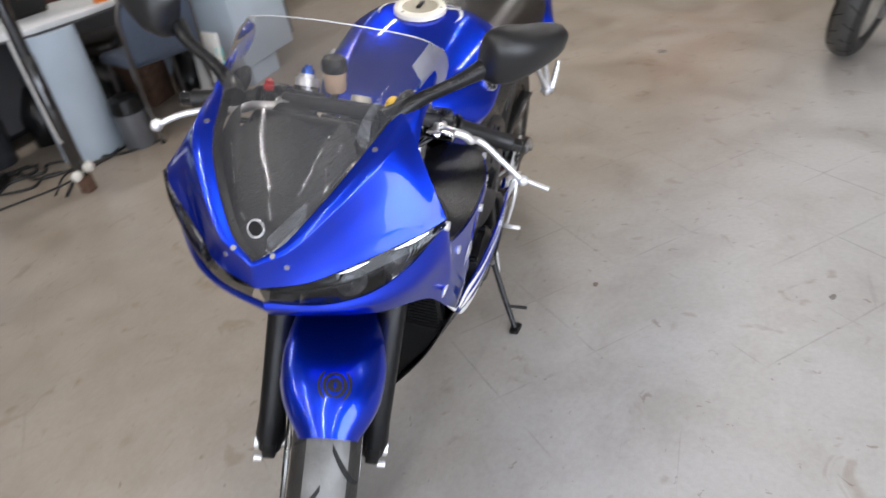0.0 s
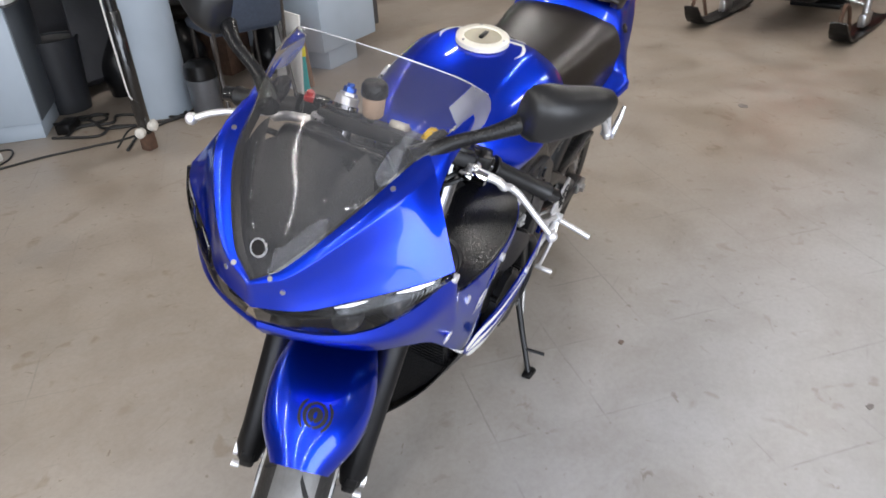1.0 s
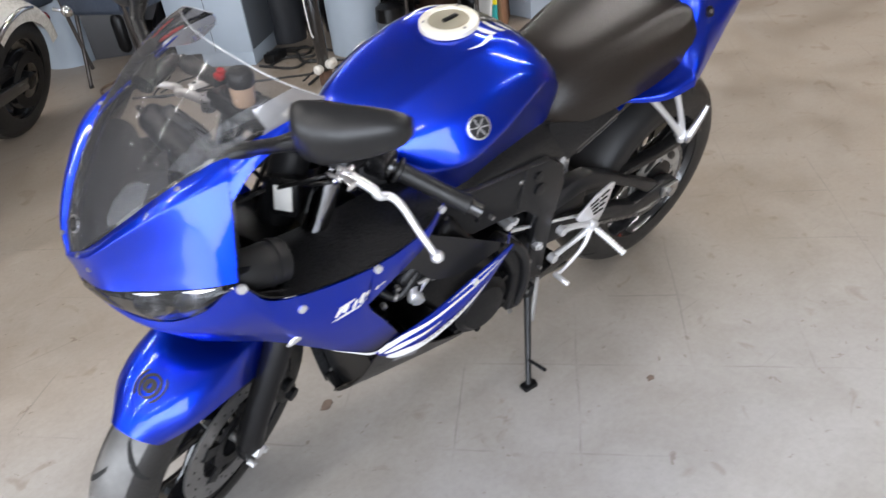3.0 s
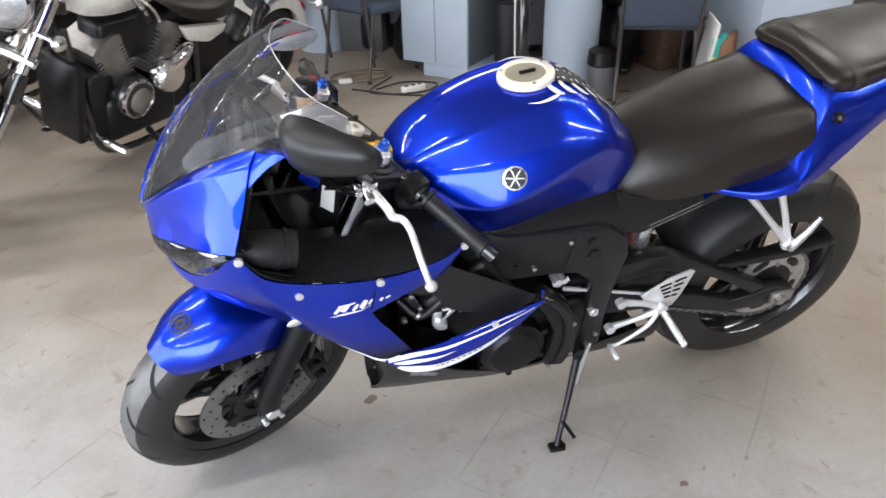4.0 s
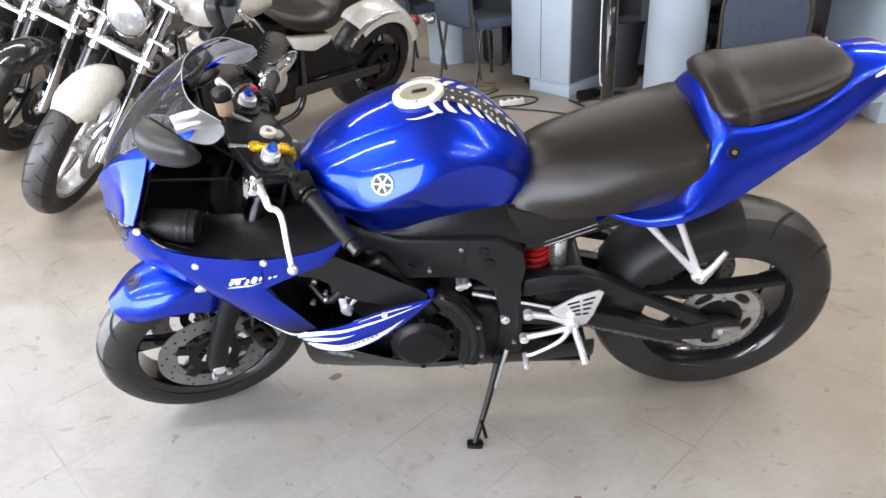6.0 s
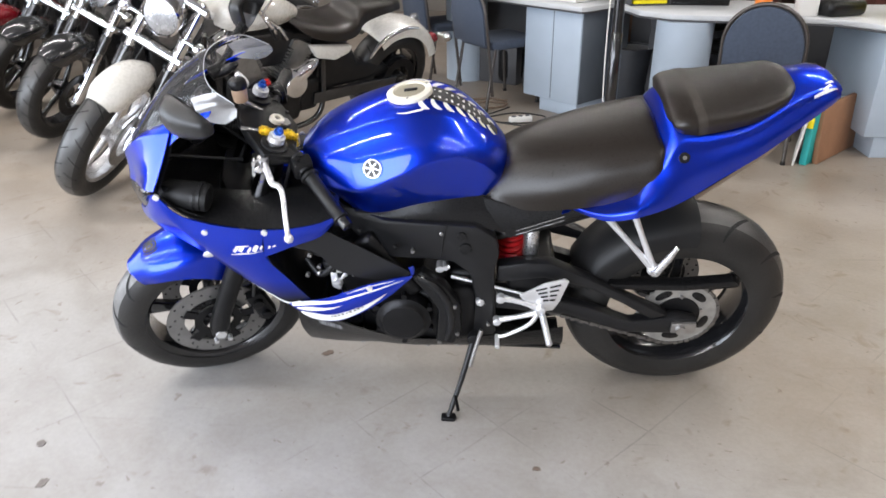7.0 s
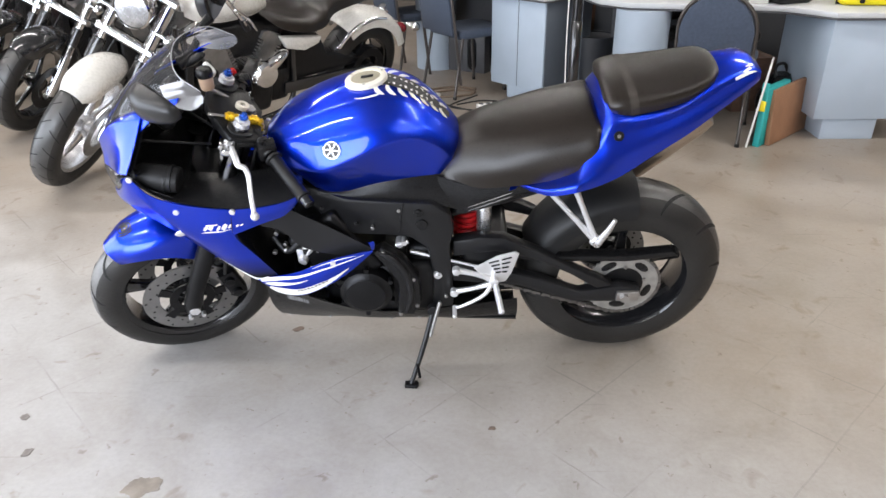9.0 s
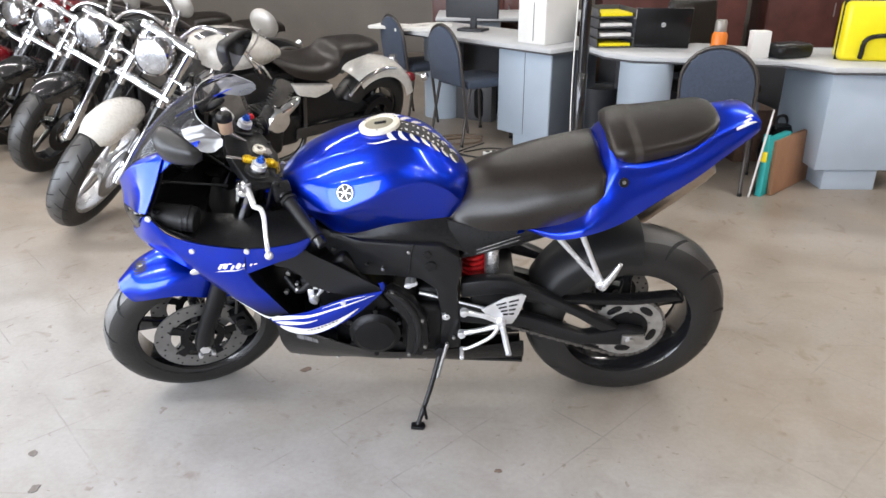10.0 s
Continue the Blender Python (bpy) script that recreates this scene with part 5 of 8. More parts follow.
for sd in (-1, 1):
    part("pale_rib", TANK.ribbon([(0.40, 0.5 + sd * 0.075), (0.44, 0.5 + sd * 0.085), (0.485, 0.5 + sd * 0.078), (0.51, 0.5 + sd * 0.066)], [0.001, 0.006, 0.008, 0.004], 0.0022, 16, -1), WHITE_DECAL, tank)
for sd in (-1, 1):
    # round badge
    bu, bv = TANK.find(-0.136, 0.880)
    bv = 0.5 + sd * abs(bv - 0.5)
    p, nn = TANK.at(bu, bv), TANK.normal(bu, bv)
    nn = nn if nn.y * sd < 0 else -nn
    bad = part("tank_badge", disc_at(p + nn * 0.0025, nn, 0.0232, 0.006, 32, 0.001), SILVER, tank, "round silver and black badge")
    part("badge_face", disc_at(p + nn * 0.0045, nn, 0.0200, 0.003, 32), BLACK_DECAL, bad)
    q = nn.to_track_quat("Z", "Y").to_matrix().to_4x4()
    for k in range(3):
        part("badge_bar", moved(block(0, 0, 0, 0.036, 0.0026, 0.0016, 0), Matrix.Translation(p + nn * 0.0064) @ q @ Matrix.Rotation(math.pi * k / 3, 4, "Z")), SILVER, bad)

# seats and tail
# stations: x, crown height, upper edge, side, lower edge (half-width and height each)
seat_stations = [
    (0.135, 0.790, 0.075, 0.777, 0.100, 0.766, 0.120, 0.752), (0.188, 0.838, 0.095, 0.815, 0.122, 0.775, 0.132, 0.738),
    (0.240, 0.862, 0.112, 0.830, 0.140, 0.783, 0.146, 0.732), (0.312, 0.880, 0.135, 0.838, 0.158, 0.795, 0.158, 0.742),
    (0.402, 0.902, 0.152, 0.858, 0.170, 0.812, 0.170, 0.762), (0.485, 0.921, 0.155, 0.880, 0.175, 0.842, 0.182, 0.795),
    (0.540, 0.930, 0.148, 0.905, 0.168, 0.882, 0.178, 0.858), (0.557, 0.925, 0.135, 0.912, 0.150, 0.900, 0.156, 0.880),
]
SEAT = Surf([[(x, 0, zt), (x, -0.7 * y1, zt - 0.009), (x, -y1, z1), (x, -y2, z2), (x + 0.004, -y3, z3)] for x, zt, y1, z1, y2, z2, y3, z3 in seat_stations], True)
part("rider_seat", SEAT.mesh(42, 40, 0.006), SEAT_VINYL, bike, "black vinyl rider seat", True, 60)
# stations: x, lean of the section, crown height, upper edge, side, lower edge (half-width and height each)
tail_stations = [
    (0.341, 0.000, 0.742, 0.120, 0.744, 0.134, 0.740, 0.133, 0.735), (0.420, 0.002, 0.755, 0.160, 0.765, 0.208, 0.764, 0.210, 0.748),
    (0.495, -0.008, 0.790, 0.170, 0.802, 0.231, 0.792, 0.236, 0.772), (0.513, -0.006, 0.825, 0.164, 0.828, 0.226, 0.796, 0.231, 0.774), (0.550, 0.010, 0.912, 0.145, 0.888, 0.206, 0.812, 0.212, 0.780),
    (0.585, 0.035, 0.962, 0.130, 0.945, 0.185, 0.845, 0.190, 0.797), (0.660, 0.040, 0.968, 0.125, 0.945, 0.168, 0.880, 0.166, 0.842),
    (0.750, 0.040, 0.985, 0.115, 0.962, 0.143, 0.918, 0.139, 0.890), (0.850, 0.030, 1.036, 0.085, 1.012, 0.108, 0.965, 0.102, 0.945),
    (0.935, 0.017, 1.046, 0.060, 1.034, 0.074, 1.002, 0.068, 0.985), (0.970, 0.002, 1.028, 0.050, 1.022, 0.058, 1.002, 0.052, 0.992),
]
tail_net = []
for x, dx, zt, y1, z1, y2, z2, y3, z3 in tail_stations:
    y0 = 0.12 if x < 0.5 else 0.04 if x < 0.57 else 0.0
    tail_net.append([(x, -y0, zt), (x, -y1, z1), (x + dx * 0.3, -(y1 * 0.4 + y2 * 0.6), (z1 + z2) / 2), (x + dx * 0.65, -y2, z2), (x + dx, -y3, z3)])
TAIL = Surf(tail_net, True)
tail = part("tail_cowl", TAIL.mesh(54, 48, 0.003), BLUE, bike, "blue tail cowl", True, 60)
under = Surf([
    [(0.45, 0, 0.74), (0.45, -0.10, 0.745), (0.46, -0.20, 0.755)],
    [(0.56, 0, 0.755), (0.56, -0.10, 0.76), (0.57, -0.200, 0.778)],
    [(0.70, 0, 0.80), (0.70, -0.09, 0.81), (0.705, -0.160, 0.842)],
    [(0.85, 0, 0.90), (0.86, -0.06, 0.905), (0.875, -0.098, 0.943)],
    [(0.965, 0, 0.985), (0.966, -0.03, 0.985), (0.966, -0.050, 0.992)],
], True)
part("undertail", under.mesh(20, 16, 0.003), BLACK_PLASTIC, bike, "black undertail tray", True, 60)
part("tail_light", plate([(0.95, -0.045), (0.968, -0.05), (0.974, 0), (0.968, 0.05), (0.95, 0.045)], 0.988, 1.006, 0.003, "XY"), DARK_RED, bike, "dark red tail light")
PILL = Surf([
    [(0.566, 0, 0.972), (0.566, -0.085, 0.962), (0.572, -0.11, 0.962), (0.578, -0.112, 0.95)],
    [(0.572, 0, 0.990), (0.572, -0.10, 0.980), (0.576, -0.132, 0.966), (0.590, -0.130, 0.945)],
    [(0.605, 0, 1.002), (0.605, -0.108, 0.993), (0.610, -0.143, 0.975), (0.622, -0.136, 0.940)],
    [(0.69, 0, 1.010), (0.69, -0.108, 1.002), (0.69, -0.138, 0.984), (0.69, -0.130, 0.950)],
    [(0.77, 0, 1.024), (0.77, -0.098, 1.017), (0.77, -0.125, 0.998), (0.77, -0.117, 0.968)],
    [(0.835, 0, 1.036), (0.832, -0.080, 1.032), (0.830, -0.102, 1.018), (0.828, -0.094, 0.990)],
    [(0.858, 0, 1.038), (0.855, -0.062, 1.033), (0.850, -0.078, 1.016), (0.846, -0.074, 1.0)],
], True)
pill = part("pillion_seat", PILL.mesh(36, 36, 0.006), SEAT_VINYL, bike, "black vinyl pillion seat", True, 60)
part("seat_band", PILL.ribbon([(0.39, 0.02), (0.39, 0.25), (0.39, 0.5), (0.39, 0.75), (0.39, 0.98)], 0.022, 0.0016, 40, -1), SEAT_BAND, pill, "worn vinyl seat strap")
for s in (-1, 1):
    fl = flip_y if s > 0 else (lambda b: b)
    ks, kv = 0.508, 0.5 + 0.5 * 0.50
    p, nn = TAIL.at(ks, kv), TAIL.normal(ks, kv)
    nn = nn if nn.y < 0 else -nn
    b1 = part("tail_bolt", fl(disc_at(p + nn * 0.002, nn, 0.013, 0.008, 20, 0.002)), BLACK_PLASTIC, tail, "black cowl fastener")
    part("bolt_centre", fl(disc_at(p + nn * 0.006, nn, 0.005, 0.004, 12)), STEEL, b1)
    for k in range(3):
        part("white_mark", fl(TAIL.ribbon([(0.86 + 0.012 * k, 0.70 - 0.045 * k), (0.89 + 0.014 * k, 0.66 - 0.03 * k)], [0.003, 0.009], 0.0014, 6, -1)), WHITE_DECAL, tail)
    part("white_mark", fl(TAIL.ribbon([(0.845, 0.70), (0.88, 0.695), (0.94, 0.70)], [0.008, 0.010, 0.001], 0.0014, 10, -1)), WHITE_DECAL, tail)
    # passenger peg hanger
    a, b, c = V(0.425, -0.165, 0.745), V(0.50, -0.185, 0.755), V(0.571, -0.205, 0.590)
    hang = part("pillion_hanger", fl(join(tube([a, (a + c) / 2 + V(0, -0.004, 0), c], [0.010, 0.0075, 0.011], 10, 8), tube([b, (b + c) / 2 + V(0, -0.004, 0), c], [0.009, 0.0075, 0.010], 10, 8), ball(c, 0.018, 0.014, 0.018))), WHITE_ALU, bike, "bright metal pillion hanger")
    part("pillion_peg", fl(join(tube([c + V(0.004, -0.012, 0.0), c + V(0.026, -0.018, 0.05), c + V(0.040, -0.020, 0.085)], [0.011, 0.009, 0.006], 10), disc_at(c, (0, 1, 0), 0.01, 0.04, 10))), SILVER, hang, "folded metal peg")
    # rearset
    pl = plate([(0.352, 0.528), (0.364, 0.521), (0.345, 0.45), (0.328, 0.415), (0.300, 0.410), (0.285, 0.435), (0.245, 0.452), (0.232, 0.468), (0.30, 0.512)], -0.176, -0.170, 0.0015)
    rs = part("heel_plate", fl(pl), WHITE_ALU, bike, "bright slotted heel plate", True, 30)
    for k in range(4):
        for f0, f1 in ((0.0, 0.44), (0.56, 1.0)):
            p0, p1 = V(0.277 + 0.007 * k, -0.1765, 0.488 - 0.012 * k), V(0.343 - 0.004 * k, -0.1765, 0.509 - 0.018 * k)
            part("plate_slot", fl(rod(p0.lerp(p1, f0), p0.lerp(p1, f1), 0.0028, 6)), BLACK_PLASTIC, rs)
    part("rearset_arm", fl(join(tube([(0.181, -0.172, 0.458), (0.24, -0.176, 0.445), (0.29, -0.178, 0.425)], [0.010, 0.0078, 0.011], 10, 6), tube([(0.174, -0.165, 0.366), (0.23, -0.172, 0.385), (0.288, -0.178, 0.41)], [0.010, 0.0072, 0.010], 10, 6), disc_at((0.181, -0.175, 0.458), (0, 1, 0), 0.012, 0.02, 14, 0.002), disc_at((0.174, -0.168, 0.366), (0, 1, 0), 0.012, 0.02, 14, 0.002), disc_at((0.292, -0.182, 0.425), (0, 1, 0), 0.014, 0.026, 14, 0.002))), WHITE_ALU, bike, "bright rearset bracket")
    peg = [rod((0.296, -0.185, 0.418), (0.312, -0.282, 0.385), 0.0065, 12)]
    peg += [disc_at(V(0.298, -0.20, 0.4135) + V(0.0128, -0.078, -0.0265) * (k / 9), (0.16, -0.97, -0.33), 0.0092, 0.005, 12) for k in range(10)]
    part("foot_peg", fl(join(*peg)), WHITE_ALU, bike, "knurled metal foot peg")
    part("shift_lever", fl(join(tube([(0.288, -0.185, 0.415), (0.262, -0.190, 0.372), (0.20, -0.190, 0.330), (0.178, -0.188, 0.322)], [0.007, 0.006, 0.005, 0.006], 10, 10), disc_at((0.175, -0.205, 0.320), (0, 1, 0), 0.007, 0.05, 12, 0.002))), WHITE_ALU, bike, "bright foot lever")
part("shift_rod", join(rod((0.045, -0.128, 0.497), (0.262, -0.160, 0.456), 0.0042, 10), rod((0.045, -0.128, 0.497), (0.09, -0.134, 0.489), 0.0062, 10)), WHITE_ALU, bike, "bright shift rod")

# swingarm, drive, shock, stand, muffler
for s in (-1, 1):
    fl = flip_y if s > 0 else (lambda b: b)
    lowb = plate([(0.13, 0.455), (0.25, 0.445), (0.45, 0.378), (0.56, 0.330), (0.69, 0.352), (0.755, 0.335), (0.755, 0.300), (0.69, 0.285), (0.545, 0.288), (0.37, 0.358), (0.13, 0.385)], -0.135, -0.095, 0.010)
    upb = plate([(0.17, 0.535), (0.25, 0.548), (0.32, 0.545), (0.425, 0.492), (0.56, 0.412), (0.67, 0.352), (0.615, 0.338), (0.53, 0.398), (0.42, 0.458), (0.30, 0.492), (0.17, 0.475)], -0.133, -0.090, 0.011)
    sw = part("swingarm_side", fl(join(lowb, upb)), GREY_PANEL, bike, "satin black braced swingarm", True, 30)
    part("axle_block", fl(join(block(0.712, -0.14, 0.318, 0.07, 0.012, 0.036, 0.003), disc_at((0.702, -0.150, 0.318), (0, 1, 0), 0.015, 0.016, 6))), STEEL, sw, "steel axle adjuster")
part("swingarm_bridge", block(0.27, 0, 0.46, 0.14, 0.24, 0.09, 0.02, 3), FRAME_BLACK, bike)
part("rear_axle", rod((0.702, -0.15, 0.32), (0.702, 0.15, 0.32), 0.012, 14), STEEL, bike)
teeth = []
for k in range(172):
    a = 2 * math.pi * k / 172
    r = 0.1165 if k % 4 in (1, 2) else 0.1125
    teeth.append((0.702 + r * math.cos(a), 0.325 + r * math.sin(a)))
sprocket = part("rear_sprocket", plate(teeth, -0.092, -0.086, 0), SPROCKET, rw, "worn steel rear sprocket", True, 30)
part("sprocket_hub", disc_at((0.702, -0.0925, 0.325), (0, 1, 0), 0.066, 0.006, 40, 0.002), DARK_METAL, sprocket, "dark sprocket carrier")
for k in range(5):
    a = 2 * math.pi * k / 5 + 0.35
    oval = [(0.087 + 0.0125 * math.cos(2 * math.pi * j / 18), 0.026 * math.copysign(abs(math.sin(2 * math.pi * j / 18)) ** 0.8, math.sin(2 * math.pi * j / 18))) for j in range(18)]
    oval = [(r0 * math.cos(t0 / 0.087), r0 * math.sin(t0 / 0.087)) for r0, t0 in oval]
    part("sprocket_window", moved(plate(oval, -0.0935, -0.0845, 0.001), Matrix.Translation(V(0.702, 0, 0.325)) @ Matrix.Rotation(a, 4, "Y")), BLACK_PLASTIC, sprocket)
    part("sprocket_bolt", moved(disc_at((0.070, -0.094, 0.0), (0, 1, 0), 0.006, 0.008, 6), Matrix.Translation(V(0.702, 0, 0.325)) @ Matrix.Rotation(a + 0.63, 4, "Y")), STEEL, sprocket)
link = []
for run, (a, b) in enumerate((((0.17, 0.470), (0.665, 0.436)), ((0.17, 0.385), (0.675, 0.209)))):
    n = 34
    for k in range(n):
        x, z = a[0] + (b[0] - a[0]) * (k + 0.5) / n, a[1] + (b[1] - a[1]) * (k + 0.5) / n
        an = math.atan2(b[1] - a[1], b[0] - a[0])
        link.append(moved(block(0, 0, 0, 0.0135, 0.014 if k % 2 else 0.010, 0.0115 if k % 2 else 0.009, 0), Matrix.Translation(V(x, -0.089, z)) @ Matrix.Rotation(-an, 4, "Y")))
for k in range(26):
    an = radians(-105 + 200 * k / 25)
    link.append(moved(block(0, 0, 0, 0.0135, 0.014 if k % 2 else 0.010, 0.0085, 0), Matrix.Translation(V(0.702 + 0.118 * math.cos(an), -0.089, 0.325 + 0.118 * math.sin(an))) @ Matrix.Rotation(-an + math.pi / 2, 4, "Y")))
tagged(part("drive_chain", join(*link), CHAIN, bike, "worn steel drive chain", False), kind="stuff")
part("chain_guard", plate([(0.24, 0.478), (0.45, 0.458), (0.70, 0.455), (0.83, 0.47), (0.85, 0.455), (0.70, 0.435), (0.45, 0.440), (0.24, 0.462)], -0.115, -0.075, 0.003), BLACK_PLASTIC, bike, "black chain guard")
hug = []
for k in range(7):
    a = radians(88 + 68 * k / 6)
    ctr = RC + V(math.cos(a), 0, math.sin(a)) * 0.342
    rd = V(math.cos(a), 0, math.sin(a))
    hug.append([tuple(ctr), tuple(ctr + V(0, -0.06, 0) - rd * 0.012), tuple(ctr + V(0, -0.098, 0) - rd * 0.04), tuple(ctr + V(0, -0.104, 0) - rd * 0.085)])
part("rear_hugger", Surf(hug, True).mesh(24, 24, 0.003), MATT_BLACK, bike, "black rear mudguard", True, 60)
coil = [(0.215 + 0.034 * math.cos(k * 0.5), -0.02 + 0.034 * math.sin(k * 0.5), 0.455 + 0.0016 * k) for k in range(84)]
part("shock_spring", tube(coil, 0.0085, 8), RED_SPRING, bike, "red shock absorber spring")
part("shock_body", join(rod((0.215, -0.02, 0.42), (0.215, -0.02, 0.62), 0.02, 16), disc_at((0.215, -0.02, 0.60), (0, 0, 1), 0.04, 0.02, 20)), DARK_METAL, bike)
part("shock_reservoir", tube([(0.265, -0.07, 0.53), (0.265, -0.07, 0.535), (0.265, -0.07, 0.625), (0.265, -0.07, 0.63)], [0.018, 0.022, 0.022, 0.018], 18), SILVER, bike, "silver shock reservoir")
part("rear_brake_caliper", block(0.60, 0.10, 0.40, 0.09, 0.04, 0.05, 0.01), DARK_METAL, bike)
brake_disc(rw, RC, 0.095, Matrix.Identity(4), 0.11, 0.068)
foot = V(0.033, -0.271, 0.060)
topp = V(0.11, -0.155, 0.285)
stand = part("side_stand", join(tube([topp, topp + (foot - topp) * 0.5 + V(0.004, 0.004, 0), foot], [0.010, 0.0085, 0.0075], 12, 8), disc_at(topp, (0, 1, 0), 0.02, 0.03, 14, 0.003)), FRAME_BLACK, bike, "worn black side stand")
fw_pos = BIKE @ foot
pad = moved(plate([(-0.020, -0.013), (0.020, -0.016), (0.026, 0), (0.020, 0.016), (-0.020, 0.013)], 0.0, 0.012, 0.003, "XY"), BIKE.inverted() @ Matrix.Translation(V(fw_pos.x, fw_pos.y, 0.001)))
part("stand_foot", pad, DARK_METAL, stand, "flat black stand foot")
tang = topp + (foot - topp) * 0.72
part("stand_tang", rod(tang, tang + V(0.01, -0.055, 0.0), 0.005, 8), DARK_METAL, stand)
part("stand_spring", rod(topp + V(0.02, -0.01, 0.04), topp + (foot - topp) * 0.35 + V(0.015, 0, 0), 0.006, 8), STEEL, stand)
mu0, mu1 = V(0.50, 0.195, 0.365), V(0.962, 0.212, 0.772)
md = (mu1 - mu0).normalized()
part("muffler", tube([mu0, mu0 + md * 0.05, mu0 + md * 0.10, mu1 - md * 0.05, mu1 - md * 0.01, mu1], [0.028, 0.045, 0.056, 0.056, 0.050, 0.03], 28), MUFFLER, bike, "brownish brushed metal muffler")
part("exhaust_pipe", tube([(-0.28, 0.05, 0.35), (-0.26, 0.06, 0.22), (-0.05, 0.08, 0.20), (0.20, 0.12, 0.24), (0.38, 0.18, 0.28), (0.50, 0.195, 0.365)], 0.026, 14, 24), STEEL, bike)
part("muffler_tip", disc_at(mu1 + md * 0.008, md, 0.026, 0.03, 18, 0.003), CHROME, bike, "chrome muffler tip")

# mirrors, folded back so that the glass faces the tank
for s in (-1, 1):
    fl = flip_y if s > 0 else (lambda b: b)
    m0, m1 = V(-0.536, -0.268, 1.080), (V(-0.426, -0.374, 1.090) if s < 0 else V(-0.490, -0.410, 1.118))
    md_ = (m1 - m0).normalized()
    inw = V(0.72, 0.62, 0.32) if s < 0 else V(0.90, 0.30, -0.12)
    inw = (inw - md_ * inw.dot(md_)).normalized()
    up_ = md_.cross(inw)
    up_ = up_ if up_.z > 0 else -up_

    def section(f, hh, out, n=28, grow=1.0, shift=0.0):
        ring = []
        for k in range(n):
            a = 2 * math.pi * k / n
            c_, s_ = math.cos(a), math.sin(a)
            e = -out * abs(c_) ** 0.9 if c_ < 0 else 0.008 * abs(c_) ** 0.5
            ring.append(m0.lerp(m1, f) + up_ * (math.copysign(abs(s_) ** 0.65, s_) * hh * grow) + inw * (e * grow + shift))
        return ring

    mb = bmesh.new()
    shell = [(-0.03, 0.024, 0.012), (-0.01, 0.038, 0.026), (0.06, 0.045, 0.038), (0.2, 0.046, 0.046), (0.42, 0.039, 0.044), (0.62, 0.035, 0.036), (0.80, 0.028, 0.027), (0.90, 0.021, 0.019), (0.96, 0.012, 0.010)]
    rings = [[mb.verts.new(q) for q in section(*sh)] for sh in shell]
    for ra, rb in zip(rings, rings[1:]):
        for k in range(28):
            mb.faces.new((ra[k], ra[(k + 1) % 28], rb[(k + 1) % 28], rb[k]))
    mb.faces.new(rings[0])
    mb.faces.new(rings[-1])
    mir = part("mirror", fl(mb), MIRROR_SHELL, bike, "satin black folded mirror housing", True, 60)
    part("mirror_stalk", fl(join(tube([(-0.602, -0.132, 0.980), (-0.580, -0.150, 0.990), (-0.562, -0.185, 1.012), (-0.552, -0.235, 1.040), (-0.530, -0.270, 1.060)], [0.020, 0.016, 0.011, 0.011, 0.016], 12, 14), moved(ball((0, 0, 0), 0.045, 0.019, 0.014), Matrix.Translation(V(-0.565, -0.148, 0.984)) @ Matrix.Rotation(radians(-26), 4, "Y")))), BLACK_PLASTIC, mir, "black mirror stalk")
    gl = bmesh.new()
    top_e = [m0.lerp(m1, f) + up_ * h_ + inw * 0.0095 for f, h_ in ((0.05, 0.038), (0.25, 0.039), (0.5, 0.030), (0.75, 0.020), (0.93, 0.009))]
    bot_e = [m0.lerp(m1, f) - up_ * h_ + inw * 0.0095 for f, h_ in ((0.93, 0.009), (0.75, 0.020), (0.5, 0.030), (0.25, 0.039), (0.05, 0.038))]
    gl.faces.new([gl.verts.new(q) for q in top_e + bot_e])
    part("mirror_glass", fl(gl), MIRROR, mir, "mirror glass", False)


# ---- the room ----
def slab(name, x0, x1, y0, y1, z0, z1, material, label, cat):
    return tagged(part(name, block((x0 + x1) / 2, (y0 + y1) / 2, (z0 + z1) / 2, x1 - x0, y1 - y0, z1 - z0, 0), material, None, "", False), label, cat, "", "structure")


X0, X1, Y0, Y1, H = WEST_X, 9.0, FRONT_Y, 8.0, 4.0
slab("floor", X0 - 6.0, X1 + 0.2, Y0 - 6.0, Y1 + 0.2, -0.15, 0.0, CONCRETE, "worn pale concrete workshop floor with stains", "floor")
slab("wall_north", X0, X1, Y1, Y1 + 0.2, 0.0, H, WALL, "painted block wall behind the desks", "wall")
slab("wall_east", X1, X1 + 0.2, Y0, Y1, 0.0, H, WALL, "painted block side wall", "wall")
slab("wall_west_1", X0 - 0.2, X0, Y0, WEST_Y - WEST_W / 2, 0.0, H, WALL, "painted block wall beside the side door", "wall")
slab("wall_west_2", X0 - 0.2, X0, WEST_Y + WEST_W / 2, Y1, 0.0, H, WALL, "painted block wall beside the side door", "wall")
slab("wall_west_3", X0 - 0.2, X0, WEST_Y - WEST_W / 2, WEST_Y + WEST_W / 2, WEST_H, H, WALL, "painted block wall over the side door", "wall")
dx0, dx1 = DOOR_X - DOOR_W / 2, DOOR_X + DOOR_W / 2
slab("wall_south_1", X0, max(dx0, X0 + 0.02), Y0 - 0.2, Y0, 0.0, H, WALL, "painted block wall beside the door", "wall")
slab("wall_south_2", dx1, X1, Y0 - 0.2, Y0, 0.0, H, WALL, "painted block wall beside the door", "wall")
slab("wall_south_3", dx0, dx1, Y0 - 0.2, Y0, DOOR_H, H, WALL, "painted block wall over the door", "wall")
slab("ceiling", X0, X1, Y0, Y1, H, H + 0.15, CEIL, "plain pale ceiling", "ceiling")
